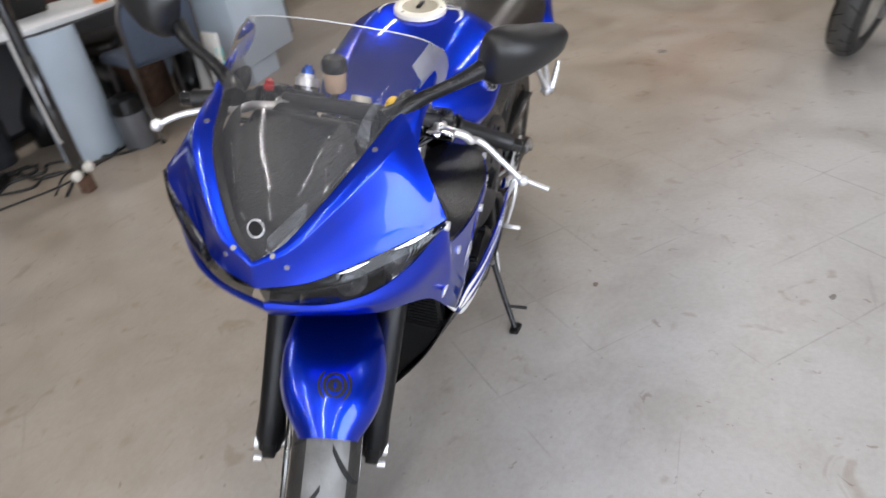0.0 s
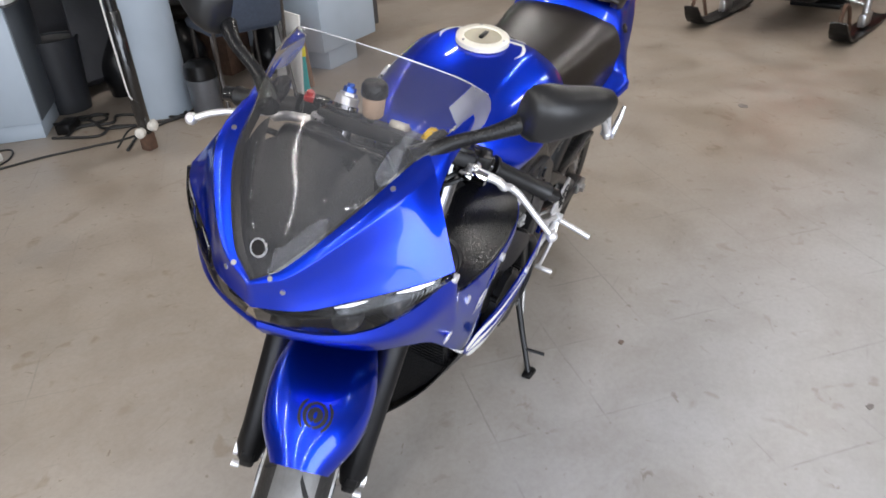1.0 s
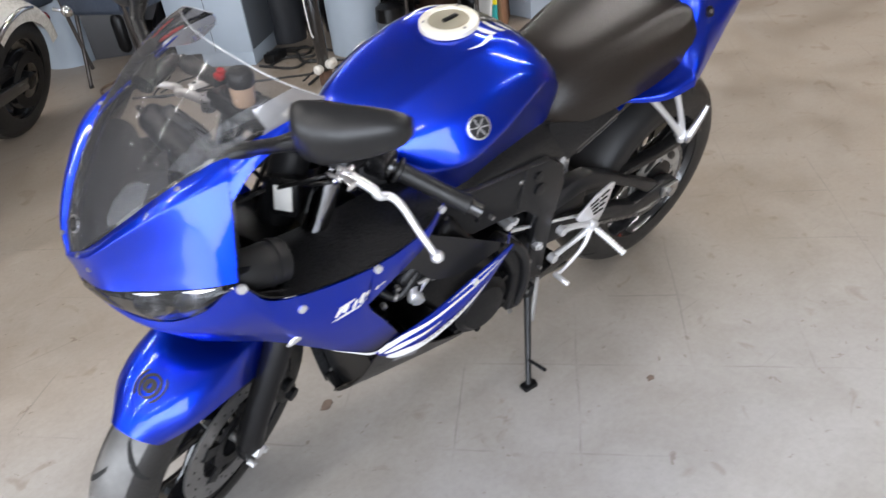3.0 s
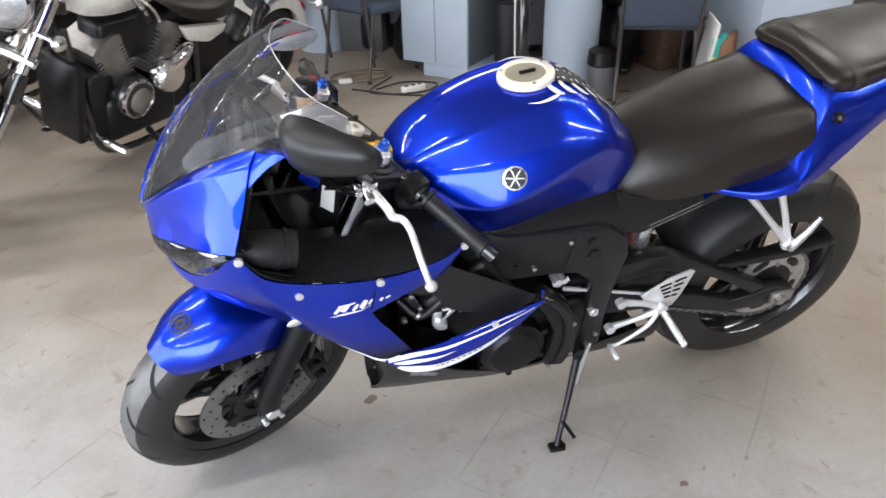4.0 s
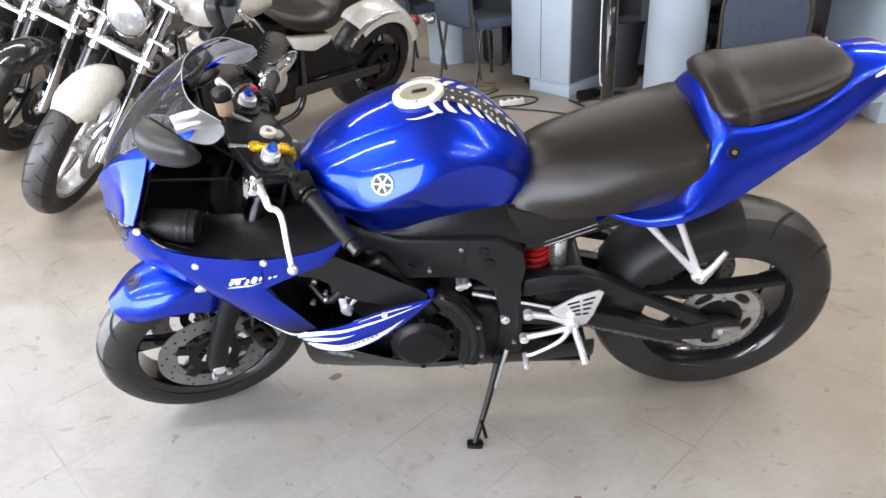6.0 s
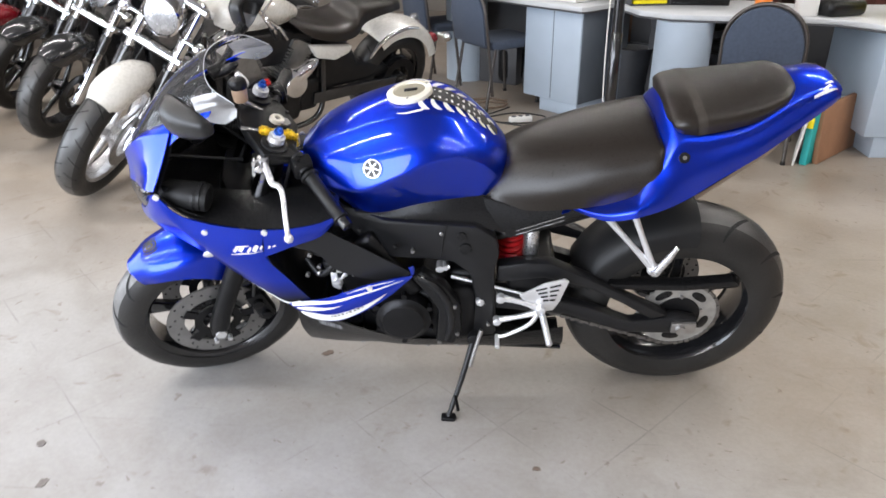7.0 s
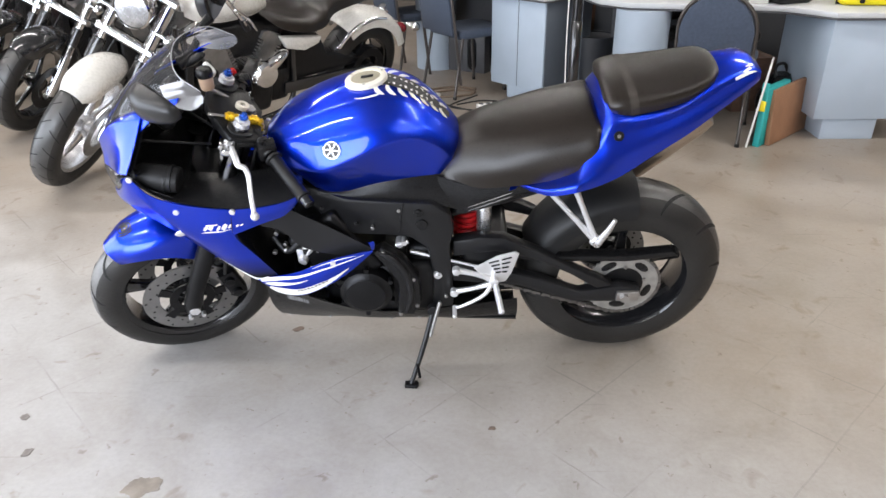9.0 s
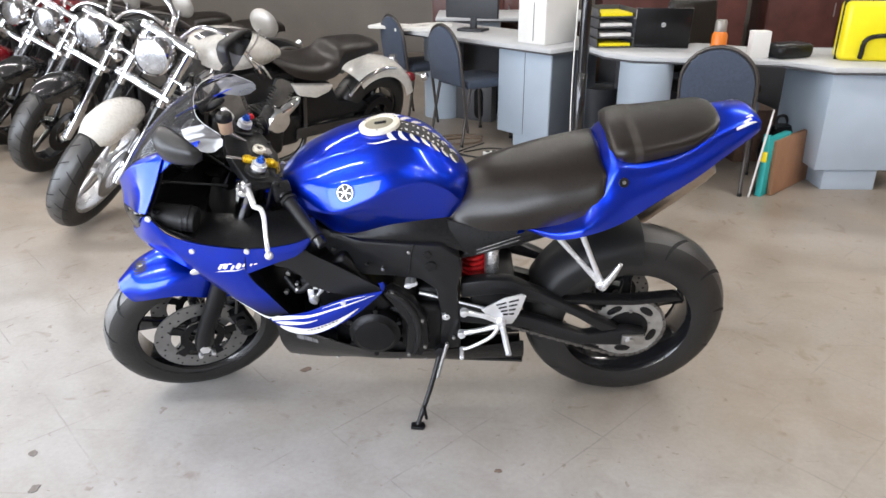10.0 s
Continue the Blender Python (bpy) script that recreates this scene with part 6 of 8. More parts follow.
for tx, ty in TUBES:
    fx = thing("ceiling_light", pose(tx, ty, 3.76), "white fluorescent batten on the ceiling", "ceiling light", "ceiling battens")
    part("housing", block(0, 0, 0.05, 2.4, 0.16, 0.06, 0.01), WHITE_PAINT, fx)
    part("stem", join(rod((-0.8, 0, 0.08), (-0.8, 0, 0.24), 0.01), rod((0.8, 0, 0.08), (0.8, 0, 0.24), 0.01)), STEEL, fx)

# floor marks
def blot(name, cx, cy, r, material, label, seed, stretch=1.0, turn=0.0, h=0.0012):
    rnd = random.Random(seed)
    pts = []
    for k in range(40):
        a = 2 * math.pi * k / 40
        q = r * (0.72 + 0.34 * noise.noise(V(math.cos(a) * 1.6, math.sin(a) * 1.6, seed * 3.1)) + 0.16 * rnd.random())
        x, y = q * math.cos(a) * stretch, q * math.sin(a)
        pts.append((cx + x * math.cos(turn) - y * math.sin(turn), cy + x * math.sin(turn) + y * math.cos(turn)))
    return tagged(part(name, plate(pts, 0.0002, h, 0, "XY"), material), label, "stain")


blot("floor_stain", -0.605, -0.635, 0.045, STAIN, "brown worn patch on the concrete floor", 3, 1.3, 0.4)
for k, (x, y, r) in enumerate(((0.345, -0.392, 0.010), (-0.34, 0.125, 0.017), (-0.99, -0.51, 0.016), (-1.08, -0.36, 0.014), (0.35, -1.05, 0.010), (2.6, -0.4, 0.03))):
    blot("floor_spot", x, y, r, SPOT_BROWN if k < 2 else SPOT, "small dark spot on the concrete floor", 10 + k, 1.4, k * 0.7, 0.002)


# ---- cruiser motorcycles ----
def simple_wheel(parent, name, c, rad, width, rim_r, material, spokes, turn=Matrix.Identity(4), rim_mat=None):
    w2 = width / 2
    rim = lathe([(rim_r, -w2 * 0.7), (rim_r - 0.02, -w2 * 0.6), (rim_r - 0.025, 0), (rim_r - 0.02, w2 * 0.6), (rim_r, w2 * 0.7)], 40)
    bits = [rim, lathe([(0, -0.06), (0.04, -0.055), (0.055, -0.02), (0.055, 0.02), (0.04, 0.055), (0, 0.06)], 20)]
    for k in range(spokes):
        a = 2 * math.pi * k / spokes
        bits.append(moved(plate([(0.04, -0.02), (rim_r * 0.6, -0.010), (rim_r - 0.015, -0.022), (rim_r - 0.015, 0.022), (rim_r * 0.6, 0.010), (0.04, 0.02)], -0.012, 0.012, 0.005), Matrix.Rotation(a, 4, "Y")))
    w = part(name, moved(join(*bits), turn @ Matrix.Translation(c)), rim_mat or SILVER, parent)
    p = []
    for k in range(13):
        a = -math.pi * 0.62 + 1.24 * math.pi * k / 12
        p.append((rad - w2 * 0.9 + w2 * 0.9 * math.cos(a), w2 * math.sin(a)))
    ty = lathe([(rim_r - 0.003, -w2 * 0.72)] + p + [(rim_r - 0.003, w2 * 0.72)], 56)
    for f in ty.faces:
        f.material_index = 1 if abs(f.calc_center_median().y) < w2 * 0.7 else 0
    part("tyre", moved(ty, turn @ Matrix.Translation(c)), (TYRE, TREAD), w, "black tyre with dusty tread")
    gb = bmesh.new()
    for k in range(24):
        for sd in (-1, 1):
            a0 = 2 * math.pi * (k + (0.5 if sd > 0 else 0)) / 24
            ring = []
            for j in range(5):
                s = j / 4
                b = sd * (0.1 + 0.9 * s)
                for e in (-1, 1):
                    a = a0 + 0.13 * s + e * 0.009
                    r = rad - w2 * 0.9 + (w2 * 0.9 + 0.001) * math.cos(b)
                    ring.append(gb.verts.new((r * math.cos(a), (w2 + 0.001) * math.sin(b), r * math.sin(a))))
            for j in range(4):
                gb.faces.new((ring[2 * j], ring[2 * j + 1], ring[2 * j + 3], ring[2 * j + 2]))
    tagged(part("tread_groove", moved(gb, turn @ Matrix.Translation(c)), GROOVE, w), kind="stuff")
    part("brake_disc", moved(lathe([(0.09, -0.003), (0.145, -0.003), (0.145, 0.003), (0.09, 0.003)], 40, True), turn @ Matrix.Translation(c + V(0, -w2 - 0.02, 0))), DARK_METAL if rim_mat == BLACK_GLOSS else DISC_STEEL, w)
    return w


def cruiser(m, paint, label, steer=0.0, wb=1.80, rim=None, fork=FORK_BRIGHT, lean=13.0, fender_paint=None, front_r=0.35):
    """A long cruiser: nose at -x, the rear axle at x = wb/2; y<0 is its left."""
    b = thing("cruiser_motorcycle", m @ Matrix.Rotation(radians(lean), 4, "X"), label, "motorcycle", "parked cruisers")
    fc, rc = V(-wb / 2, 0, front_r), V(wb / 2, 0, 0.33)
    rake = radians(32)
    d, f = V(math.sin(rake), 0, math.cos(rake)), V(-math.cos(rake), 0, math.sin(rake))
    p0 = fc - f * 0.05
    S = Matrix.Translation(p0) @ Matrix.Rotation(radians(steer), 4, d) @ Matrix.Translation(-p0)
    ax = lambda h, fw=0.0, y=0.0: p0 + d * h + f * fw + V(0, y, 0)
    simple_wheel(b, "front_wheel", fc, front_r, 0.14, front_r - 0.10, paint, 5, S, rim)
    simple_wheel(b, "rear_wheel", rc, 0.33, 0.20, 0.22, paint, 5, Matrix.Identity(4), BLACK_GLOSS)
    fp = fender_paint or paint
    rows = []
    for k in range(7):
        a = radians(52 + 68 * k / 6)
        c = fc + V(math.cos(a), 0, math.sin(a)) * (front_r + 0.025)
        q = V(math.cos(a), 0, math.sin(a))
        w = (0.06, 0.078, 0.084, 0.086, 0.085, 0.08, 0.055)[k]
        rows.append([tuple(c), tuple(c + V(0, -w * 0.6, 0) - q * 0.012), tuple(c + V(0, -w, 0) - q * 0.045), tuple(c + V(0, -w * 1.02, 0) - q * (0.105 if 1 < k < 6 else 0.07))])
    part("front_fender", moved(Surf(rows, True).mesh(24, 20, -0.003), S), fp, b, "rounded front fender")
    for s in (-1, 1):
        y = 0.115 * s
        part("fork_slider", moved(tube([ax(-0.04, 0.05, y), ax(0, 0.05, y), ax(0.30, 0.05, y), ax(0.31, 0.05, y)], [0.025, 0.032, 0.029, 0.026], 16), S), fork, b, "polished fork leg")
        part("fork_tube", moved(rod(ax(0.30, 0.05, y), ax(0.80, 0.05, y), 0.023, 16), S), CHROME, b)
        part("fork_boot", moved(tube([ax(0.31, 0.05, y), ax(0.315, 0.05, y), ax(0.43, 0.05, y), ax(0.435, 0.05, y)], [0.026, 0.034, 0.034, 0.026], 16), S), BLACK_PAINT, b, "black fork boot")
        part("fork_cover", moved(rod(ax(0.47, 0.05, y), ax(0.74, 0.05, y), 0.031, 16), S), fork, b)
        part("handlebar", moved(tube([ax(0.80, 0.0, 0.03 * s), ax(0.90, -0.02, 0.08 * s), ax(0.94, -0.05, 0.22 * s), ax(0.88, -0.20, 0.38 * s), ax(0.84, -0.30, 0.42 * s)], 0.0135, 12, 20), S), CHROME, b, "chrome pulled-back handlebar")
        part("grip", moved(rod(ax(0.875, -0.215, 0.385 * s), ax(0.838, -0.305, 0.422 * s), 0.019, 14), S), RUBBER, b)
        part("lever", moved(tube([ax(0.90, -0.12, 0.36 * s), ax(0.89, -0.20, 0.43 * s), ax(0.86, -0.29, 0.47 * s)], 0.008, 8, 8), S), CHROME, b)
        mi = part("mirror", moved(join(moved(lathe([(0.0, -0.028), (0.048, -0.023), (0.076, -0.008), (0.085, 0.004), (0.080, 0.010), (0.0, 0.011)], 32, False, "Z"), Matrix.Translation(ax(1.10, -0.10, 0.33 * s)) @ Matrix.Rotation(radians(80), 4, "Y"))), S), DULL_ALLOY, b, "round dull metal mirror")
        part("mirror_stem", moved(tube([ax(0.92, -0.13, 0.33 * s), ax(1.00, -0.11, 0.34 * s), ax(1.06, -0.09, 0.33 * s)], 0.006, 8, 8), S), CHROME, mi)
        part("turn_signal", moved(join(ball(ax(0.60, 0.09, 0.20 * s), 0.032, 0.030, 0.032), rod(ax(0.60, 0.08, 0.11 * s), ax(0.60, 0.085, 0.19 * s), 0.009)), S), CHROME, b, "chrome turn signal")
    for h in (0.49, 0.77):
        part("fork_yoke", moved(moved(block(0, 0, 0, 0.12, 0.32, 0.045, 0.014, 3), Matrix.Translation(ax(h, 0.02)) @ Matrix.Rotation(rake, 4, "Y")), S), fork if h < 0.6 else CHROME, b, "bright fork yoke")
    hm = S @ Matrix.Translation(ax(0.66, 0.14)) @ Matrix.Rotation(radians(8), 4, "Y")
    hl = part("headlight", moved(lathe([(0.0, 0.12), (0.05, 0.115), (0.085, 0.07), (0.097, 0.0), (0.098, -0.03), (0.09, -0.036)], 36, False, "Z"), hm @ Matrix.Rotation(radians(90), 4, "Y")), CHROME, b, "round chrome headlight")
    part("lens", moved(lathe([(0.0, -0.046), (0.05, -0.042), (0.088, -0.032)], 32, False, "Z"), hm @ Matrix.Rotation(radians(90), 4, "Y")), LAMP_CHROME, hl)
    # body
    tk = Surf([
        [(-0.42, 0, 0.970), (-0.42, -0.05, 0.960), (-0.41, -0.07, 0.920), (-0.39, -0.05, 0.870)],
        [(-0.36, 0, 1.010), (-0.35, -0.10, 0.995), (-0.34, -0.145, 0.930), (-0.33, -0.10, 0.850)],
        [(-0.22, 0, 1.025), (-0.21, -0.13, 1.005), (-0.20, -0.175, 0.930), (-0.20, -0.12, 0.840)],
        [(-0.02, 0, 0.990), (-0.02, -0.11, 0.975), (-0.02, -0.145, 0.910), (-0.02, -0.10, 0.840)],
        [(0.12, 0, 0.910), (0.12, -0.05, 0.905), (0.12, -0.07, 0.880), (0.12, -0.05, 0.840)],
    ], True)
    part("fuel_tank", tk.mesh(28, 28, 0.003), paint, b, "teardrop fuel tank")
    part("tank_console", tk.ribbon([(0.15, 0.5), (0.45, 0.5), (0.9, 0.5)], [0.05, 0.07, 0.04], 0.004, 16, -1), CHROME, b)
    seat = Surf([
        [(0.06, 0, 0.88), (0.06, -0.05, 0.87), (0.06, -0.08, 0.84)],
        [(0.18, 0, 0.825), (0.18, -0.12, 0.82), (0.18, -0.16, 0.76)],
        [(0.36, 0, 0.785), (0.36, -0.15, 0.785), (0.36, -0.19, 0.725)],
        [(0.50, 0, 0.80), (0.50, -0.14, 0.80), (0.50, -0.17, 0.73)],
        [(0.58, 0, 0.87), (0.58, -0.11, 0.865), (0.59, -0.14, 0.79)],
        [(0.82, 0, 0.88), (0.82, -0.09, 0.87), (0.82, -0.115, 0.82)],
        [(0.92, 0, 0.86), (0.92, -0.06, 0.85), (0.92, -0.08, 0.81)],
    ], True)
    part("seat", seat.mesh(28, 18, 0.01), SEAT_VINYL, b, "stepped black saddle")
    rf = []
    for k in range(8):
        a = radians(22 + 105 * k / 7)
        c = rc + V(math.cos(a), 0, math.sin(a)) * 0.395
        q = V(math.cos(a), 0, math.sin(a))
        rf.append([tuple(c), tuple(c + V(0, -0.08, 0) - q * 0.015), tuple(c + V(0, -0.118, 0) - q * 0.04), tuple(c + V(0, -0.12, 0) - q * 0.10)])
    part("rear_fender", Surf(rf, True).mesh(28, 20, 0.003), fp, b, "rounded rear fender")
    part("tail_light", ball((wb / 2 + 0.40, 0, 0.52), 0.03, 0.05, 0.035), DARK_RED, b, "red tail light")
    for s in (-1, 1):
        part("rear_signal", join(ball((wb / 2 + 0.36, 0.17 * s, 0.60), 0.035, 0.032, 0.032), rod((wb / 2 + 0.34, 0.10 * s, 0.60), (wb / 2 + 0.35, 0.15 * s, 0.60), 0.009)), CHROME, b, "chrome turn signal")
        part("side_cover", plate([(0.17, 0.705), (0.50, 0.655), (0.475, 0.612), (0.37, 0.582), (0.23, 0.618)], 0.13 * s - 0.02, 0.13 * s + 0.02, 0.012), paint, b, "painted side cover")
        part("swingarm", plate([(0.25, 0.38), (wb / 2 + 0.06, 0.36), (wb / 2 + 0.06, 0.30), (0.25, 0.30)], 0.12 * s - 0.015, 0.12 * s + 0.015, 0.006), BLACK_PAINT, b)
        part("frame_tube", tube([(-0.40, 0.03 * s, 0.78), (-0.36, 0.10 * s, 0.40), (-0.26, 0.11 * s, 0.18), (0.10, 0.12 * s, 0.16), (0.32, 0.12 * s, 0.24), (0.30, 0.11 * s, 0.60)], 0.018, 12, 28), BLACK_PAINT, b)
        part("foot_peg", join(rod((-0.32, 0.11 * s, 0.28), (-0.34, 0.30 * s, 0.29), 0.013), rod((-0.34, 0.19 * s, 0.29), (-0.34, 0.31 * s, 0.29), 0.020)), CHROME, b)
        if s > 0:
            part("engine_cover", moved(lathe([(0.0, 0.05), (0.07, 0.045), (0.10, 0.03), (0.115, 0.0), (0.115, -0.03)], 32), Matrix.Translation(V(0.02, 0.155 * s, 0.34)) @ (Matrix.Identity(4) if s > 0 else Matrix.Rotation(math.pi, 4, "Z"))), CHROME, b, "round chrome engine cover")
        part("primary_cover", moved(lathe([(0.0, 0.03), (0.066, 0.034), (0.090, 0.02), (0.105, 0.0), (0.11, -0.04)], 32), Matrix.Translation(V(-0.13, 0.15 * s, 0.43)) @ (Matrix.Identity(4) if s > 0 else Matrix.Rotation(math.pi, 4, "Z"))), BLACK_GLOSS, b, "round black primary cover")
        part("cover_disc", moved(lathe([(0.0, 0.046), (0.05, 0.044), (0.060, 0.036), (0.062, 0.02)], 28), Matrix.Translation(V(-0.13, 0.15 * s, 0.43)) @ (Matrix.Identity(4) if s > 0 else Matrix.Rotation(math.pi, 4, "Z"))), STEEL, b)
        part("cover_ring", moved(lathe([(0.082, 0.022), (0.086, 0.030), (0.092, 0.027), (0.096, 0.014)], 36), Matrix.Translation(V(-0.13, 0.15 * s, 0.43)) @ (Matrix.Identity(4) if s > 0 else Matrix.Rotation(math.pi, 4, "Z"))), CHROME, b, "bright ring of the primary cover")
    part("crankcase", block(-0.05, 0, 0.33, 0.44, 0.28, 0.24, 0.05, 3), BLACK_PLASTIC, b, "black engine case")
    part("gearbox", block(0.22, 0, 0.36, 0.18, 0.24, 0.22, 0.04, 3), BLACK_PLASTIC, b)
    part("regulator_box", block(-0.27, 0, 0.40, 0.16, 0.22, 0.36, 0.05, 3), BLACK_PLASTIC, b)
    part("air_box", block(0.0, 0, 0.68, 0.50, 0.16, 0.22, 0.04, 3), BLACK_PLASTIC, b)
    part("rear_guard", plate([(0.28, 0.66), (0.52, 0.64), (0.60, 0.50), (wb / 2 - 0.10, 0.44), (wb / 2 - 0.06, 0.38), (0.28, 0.36)], -0.10, 0.10, 0.01), BLACK_PLASTIC, b, "black guard before the rear wheel")
    for s in (-1, 1):
        part("wheel_hub", disc_at(rc + V(0, 0.10 * s, 0), (0, 1, 0), 0.045, 0.07, 20, 0.006), DARK_METAL, b, "dark rear hub")
        part("drive_pulley", disc_at(rc + V(0, 0.075 * s, 0), (0, 1, 0), 0.155, 0.02, 32, 0.003), BLACK_GLOSS, b, "black drive pulley")
        part("fender_rail", tube([rc + V(0.365 * math.cos(a), 0.128 * s, 0.365 * math.sin(a)) for a in (2.55, 2.25, 1.95, 1.6, 1.3)], [0.010, 0.013, 0.014, 0.012, 0.008], 10, 20), CHROME, b, "chrome fender rail")
    for lean_c, x in ((-24, -0.14), (24, 0.06)):
        teeth = [(-0.055, 0.0)]
        for k in range(10):
            teeth += [(-0.055, 0.02 * k + 0.006), (-0.08, 0.02 * k + 0.006), (-0.08, 0.02 * k + 0.014), (-0.055, 0.02 * k + 0.014)]
        teeth += [(-0.055, 0.20), (-0.082, 0.205), (-0.082, 0.25), (-0.05, 0.265)]
        teeth += [(-x, z) for x, z in reversed(teeth)]
        part("cylinder", moved(plate(teeth, -0.10, 0.10, 0), Matrix.Translation(V(x, 0, 0.47)) @ Matrix.Rotation(radians(lean_c), 4, "Y")), DISC_STEEL, b, "finned cylinder", False)
    part("air_cleaner", moved(lathe([(0.0, -0.05), (0.07, -0.045), (0.088, -0.02), (0.088, 0.03)], 32), Matrix.Translation(V(0.05, -0.17, 0.505))), CHROME, b, "chrome air cleaner")
    part("intake_elbow", tube([(0.05, -0.175, 0.53), (0.10, -0.185, 0.57), (0.17, -0.175, 0.605), (0.21, -0.165, 0.61)], [0.040, 0.042, 0.034, 0.020], 16, 10), CHROME, b, "chrome intake elbow")
    for k, z in enumerate((0.30, 0.20)):
        part("exhaust", join(tube([(-0.16 + 0.2 * k, 0.10, 0.52), (-0.25 + 0.2 * k, 0.19, 0.46), (-0.18 + 0.2 * k, 0.20, z + 0.02), (0.15, 0.20, z), (0.50, 0.20, z + 0.01)], 0.024, 14, 24), tube([(0.45, 0.20, z + 0.01), (0.50, 0.20, z + 0.01), (1.05, 0.20, z + 0.05), (1.10, 0.20, z + 0.05)], [0.026, 0.045, 0.045, 0.03], 18)), CHROME, b, "chrome exhaust pipe")
    reach = 0.44
    sf = V(-0.075, -reach, reach * math.tan(radians(lean)) + 0.012)
    part("side_stand", join(tube([(-0.02, -0.12, 0.21), (-0.05, -0.27, 0.175), tuple(sf)], [0.017, 0.014, 0.012], 10, 6), moved(block(0, 0, 0, 0.07, 0.05, 0.012, 0.003), Matrix.Translation(sf) @ Matrix.Rotation(radians(-lean), 4, "X"))), BLACK_PAINT, b, "black side stand")
    part("radiator_cover", block(-0.40, 0, 0.46, 0.05, 0.24, 0.38, 0.015), BLACK_PLASTIC, b)
    part("fork_hose", moved(tube([fc + V(0.1, 0.09, 0.08), ax(0.35, -0.05, 0.09), ax(0.6, 0.0, 0.06), ax(0.85, -0.05, 0.1)], 0.006, 8, 16), S), CABLE, b)
    part("brake_caliper", moved(block(*(fc + V(0.12, -0.085, 0.06)), 0.07, 0.05, 0.12, 0.012), S), SILVER, b)
    return b


def heading(front, rear):
    """Where a cruiser stands whose wheels touch the floor at these two places."""
    a = math.degrees(math.atan2(front[1] - rear[1], front[0] - rear[0])) + 180
    return pose((front[0] + rear[0]) / 2, (front[1] + rear[1]) / 2, 0.0, 0, 0, a)


cruiser(heading((-1.84, 1.60), (-0.58, 3.10)), WHITE_PAINT, "white cruiser motorcycle with chrome forks and headlight", 36, 1.95, None, FORK_BRIGHT, 17.0, None, 0.375)
cruiser(heading((-2.62, 2.48), (-1.42, 3.95)), BLACK_PAINT, "black cruiser motorcycle with chrome forks", 30, 1.80, BLACK_GLOSS)
cruiser(heading((-3.28, 3.15), (-2.05, 4.60)), BLACK_PAINT, "gloss black cruiser motorcycle with bright yokes", 30, 1.80, BLACK_GLOSS)
cruiser(heading((-3.88, 3.72), (-2.65, 5.18)), DARK_RED, "dark red cruiser motorcycle at the end of the row", 26, 1.80, BLACK_GLOSS)
cruiser(heading((-4.50, 4.35), (-3.26, 5.80)), BLACK_PAINT, "black cruiser motorcycle in the far corner", 24, 1.80, BLACK_GLOSS)
cruiser(heading((-4.98, 1.65), (-3.30, 2.10)), BLACK_PAINT, "black cruiser motorcycle parked with its tail towards the room", 0, 1.75, BLACK_GLOSS)
cruiser(heading((-5.15, 4.92), (-3.92, 6.38)), BLACK_PAINT, "black cruiser motorcycle beside the far wall", 24, 1.80, BLACK_GLOSS)
cruiser(heading((2.41, -1.29), (4.00, -2.12)), BLACK_PAINT, "black cruiser motorcycle with pale cast wheels near the door side", 5, 1.78, DULL_ALLOY)
cruiser(heading((4.45, 3.55), (5.75, 4.75)), BLACK_PAINT, "black cruiser motorcycle with bright wheels beyond the desks", 5, 1.77, SILVER)


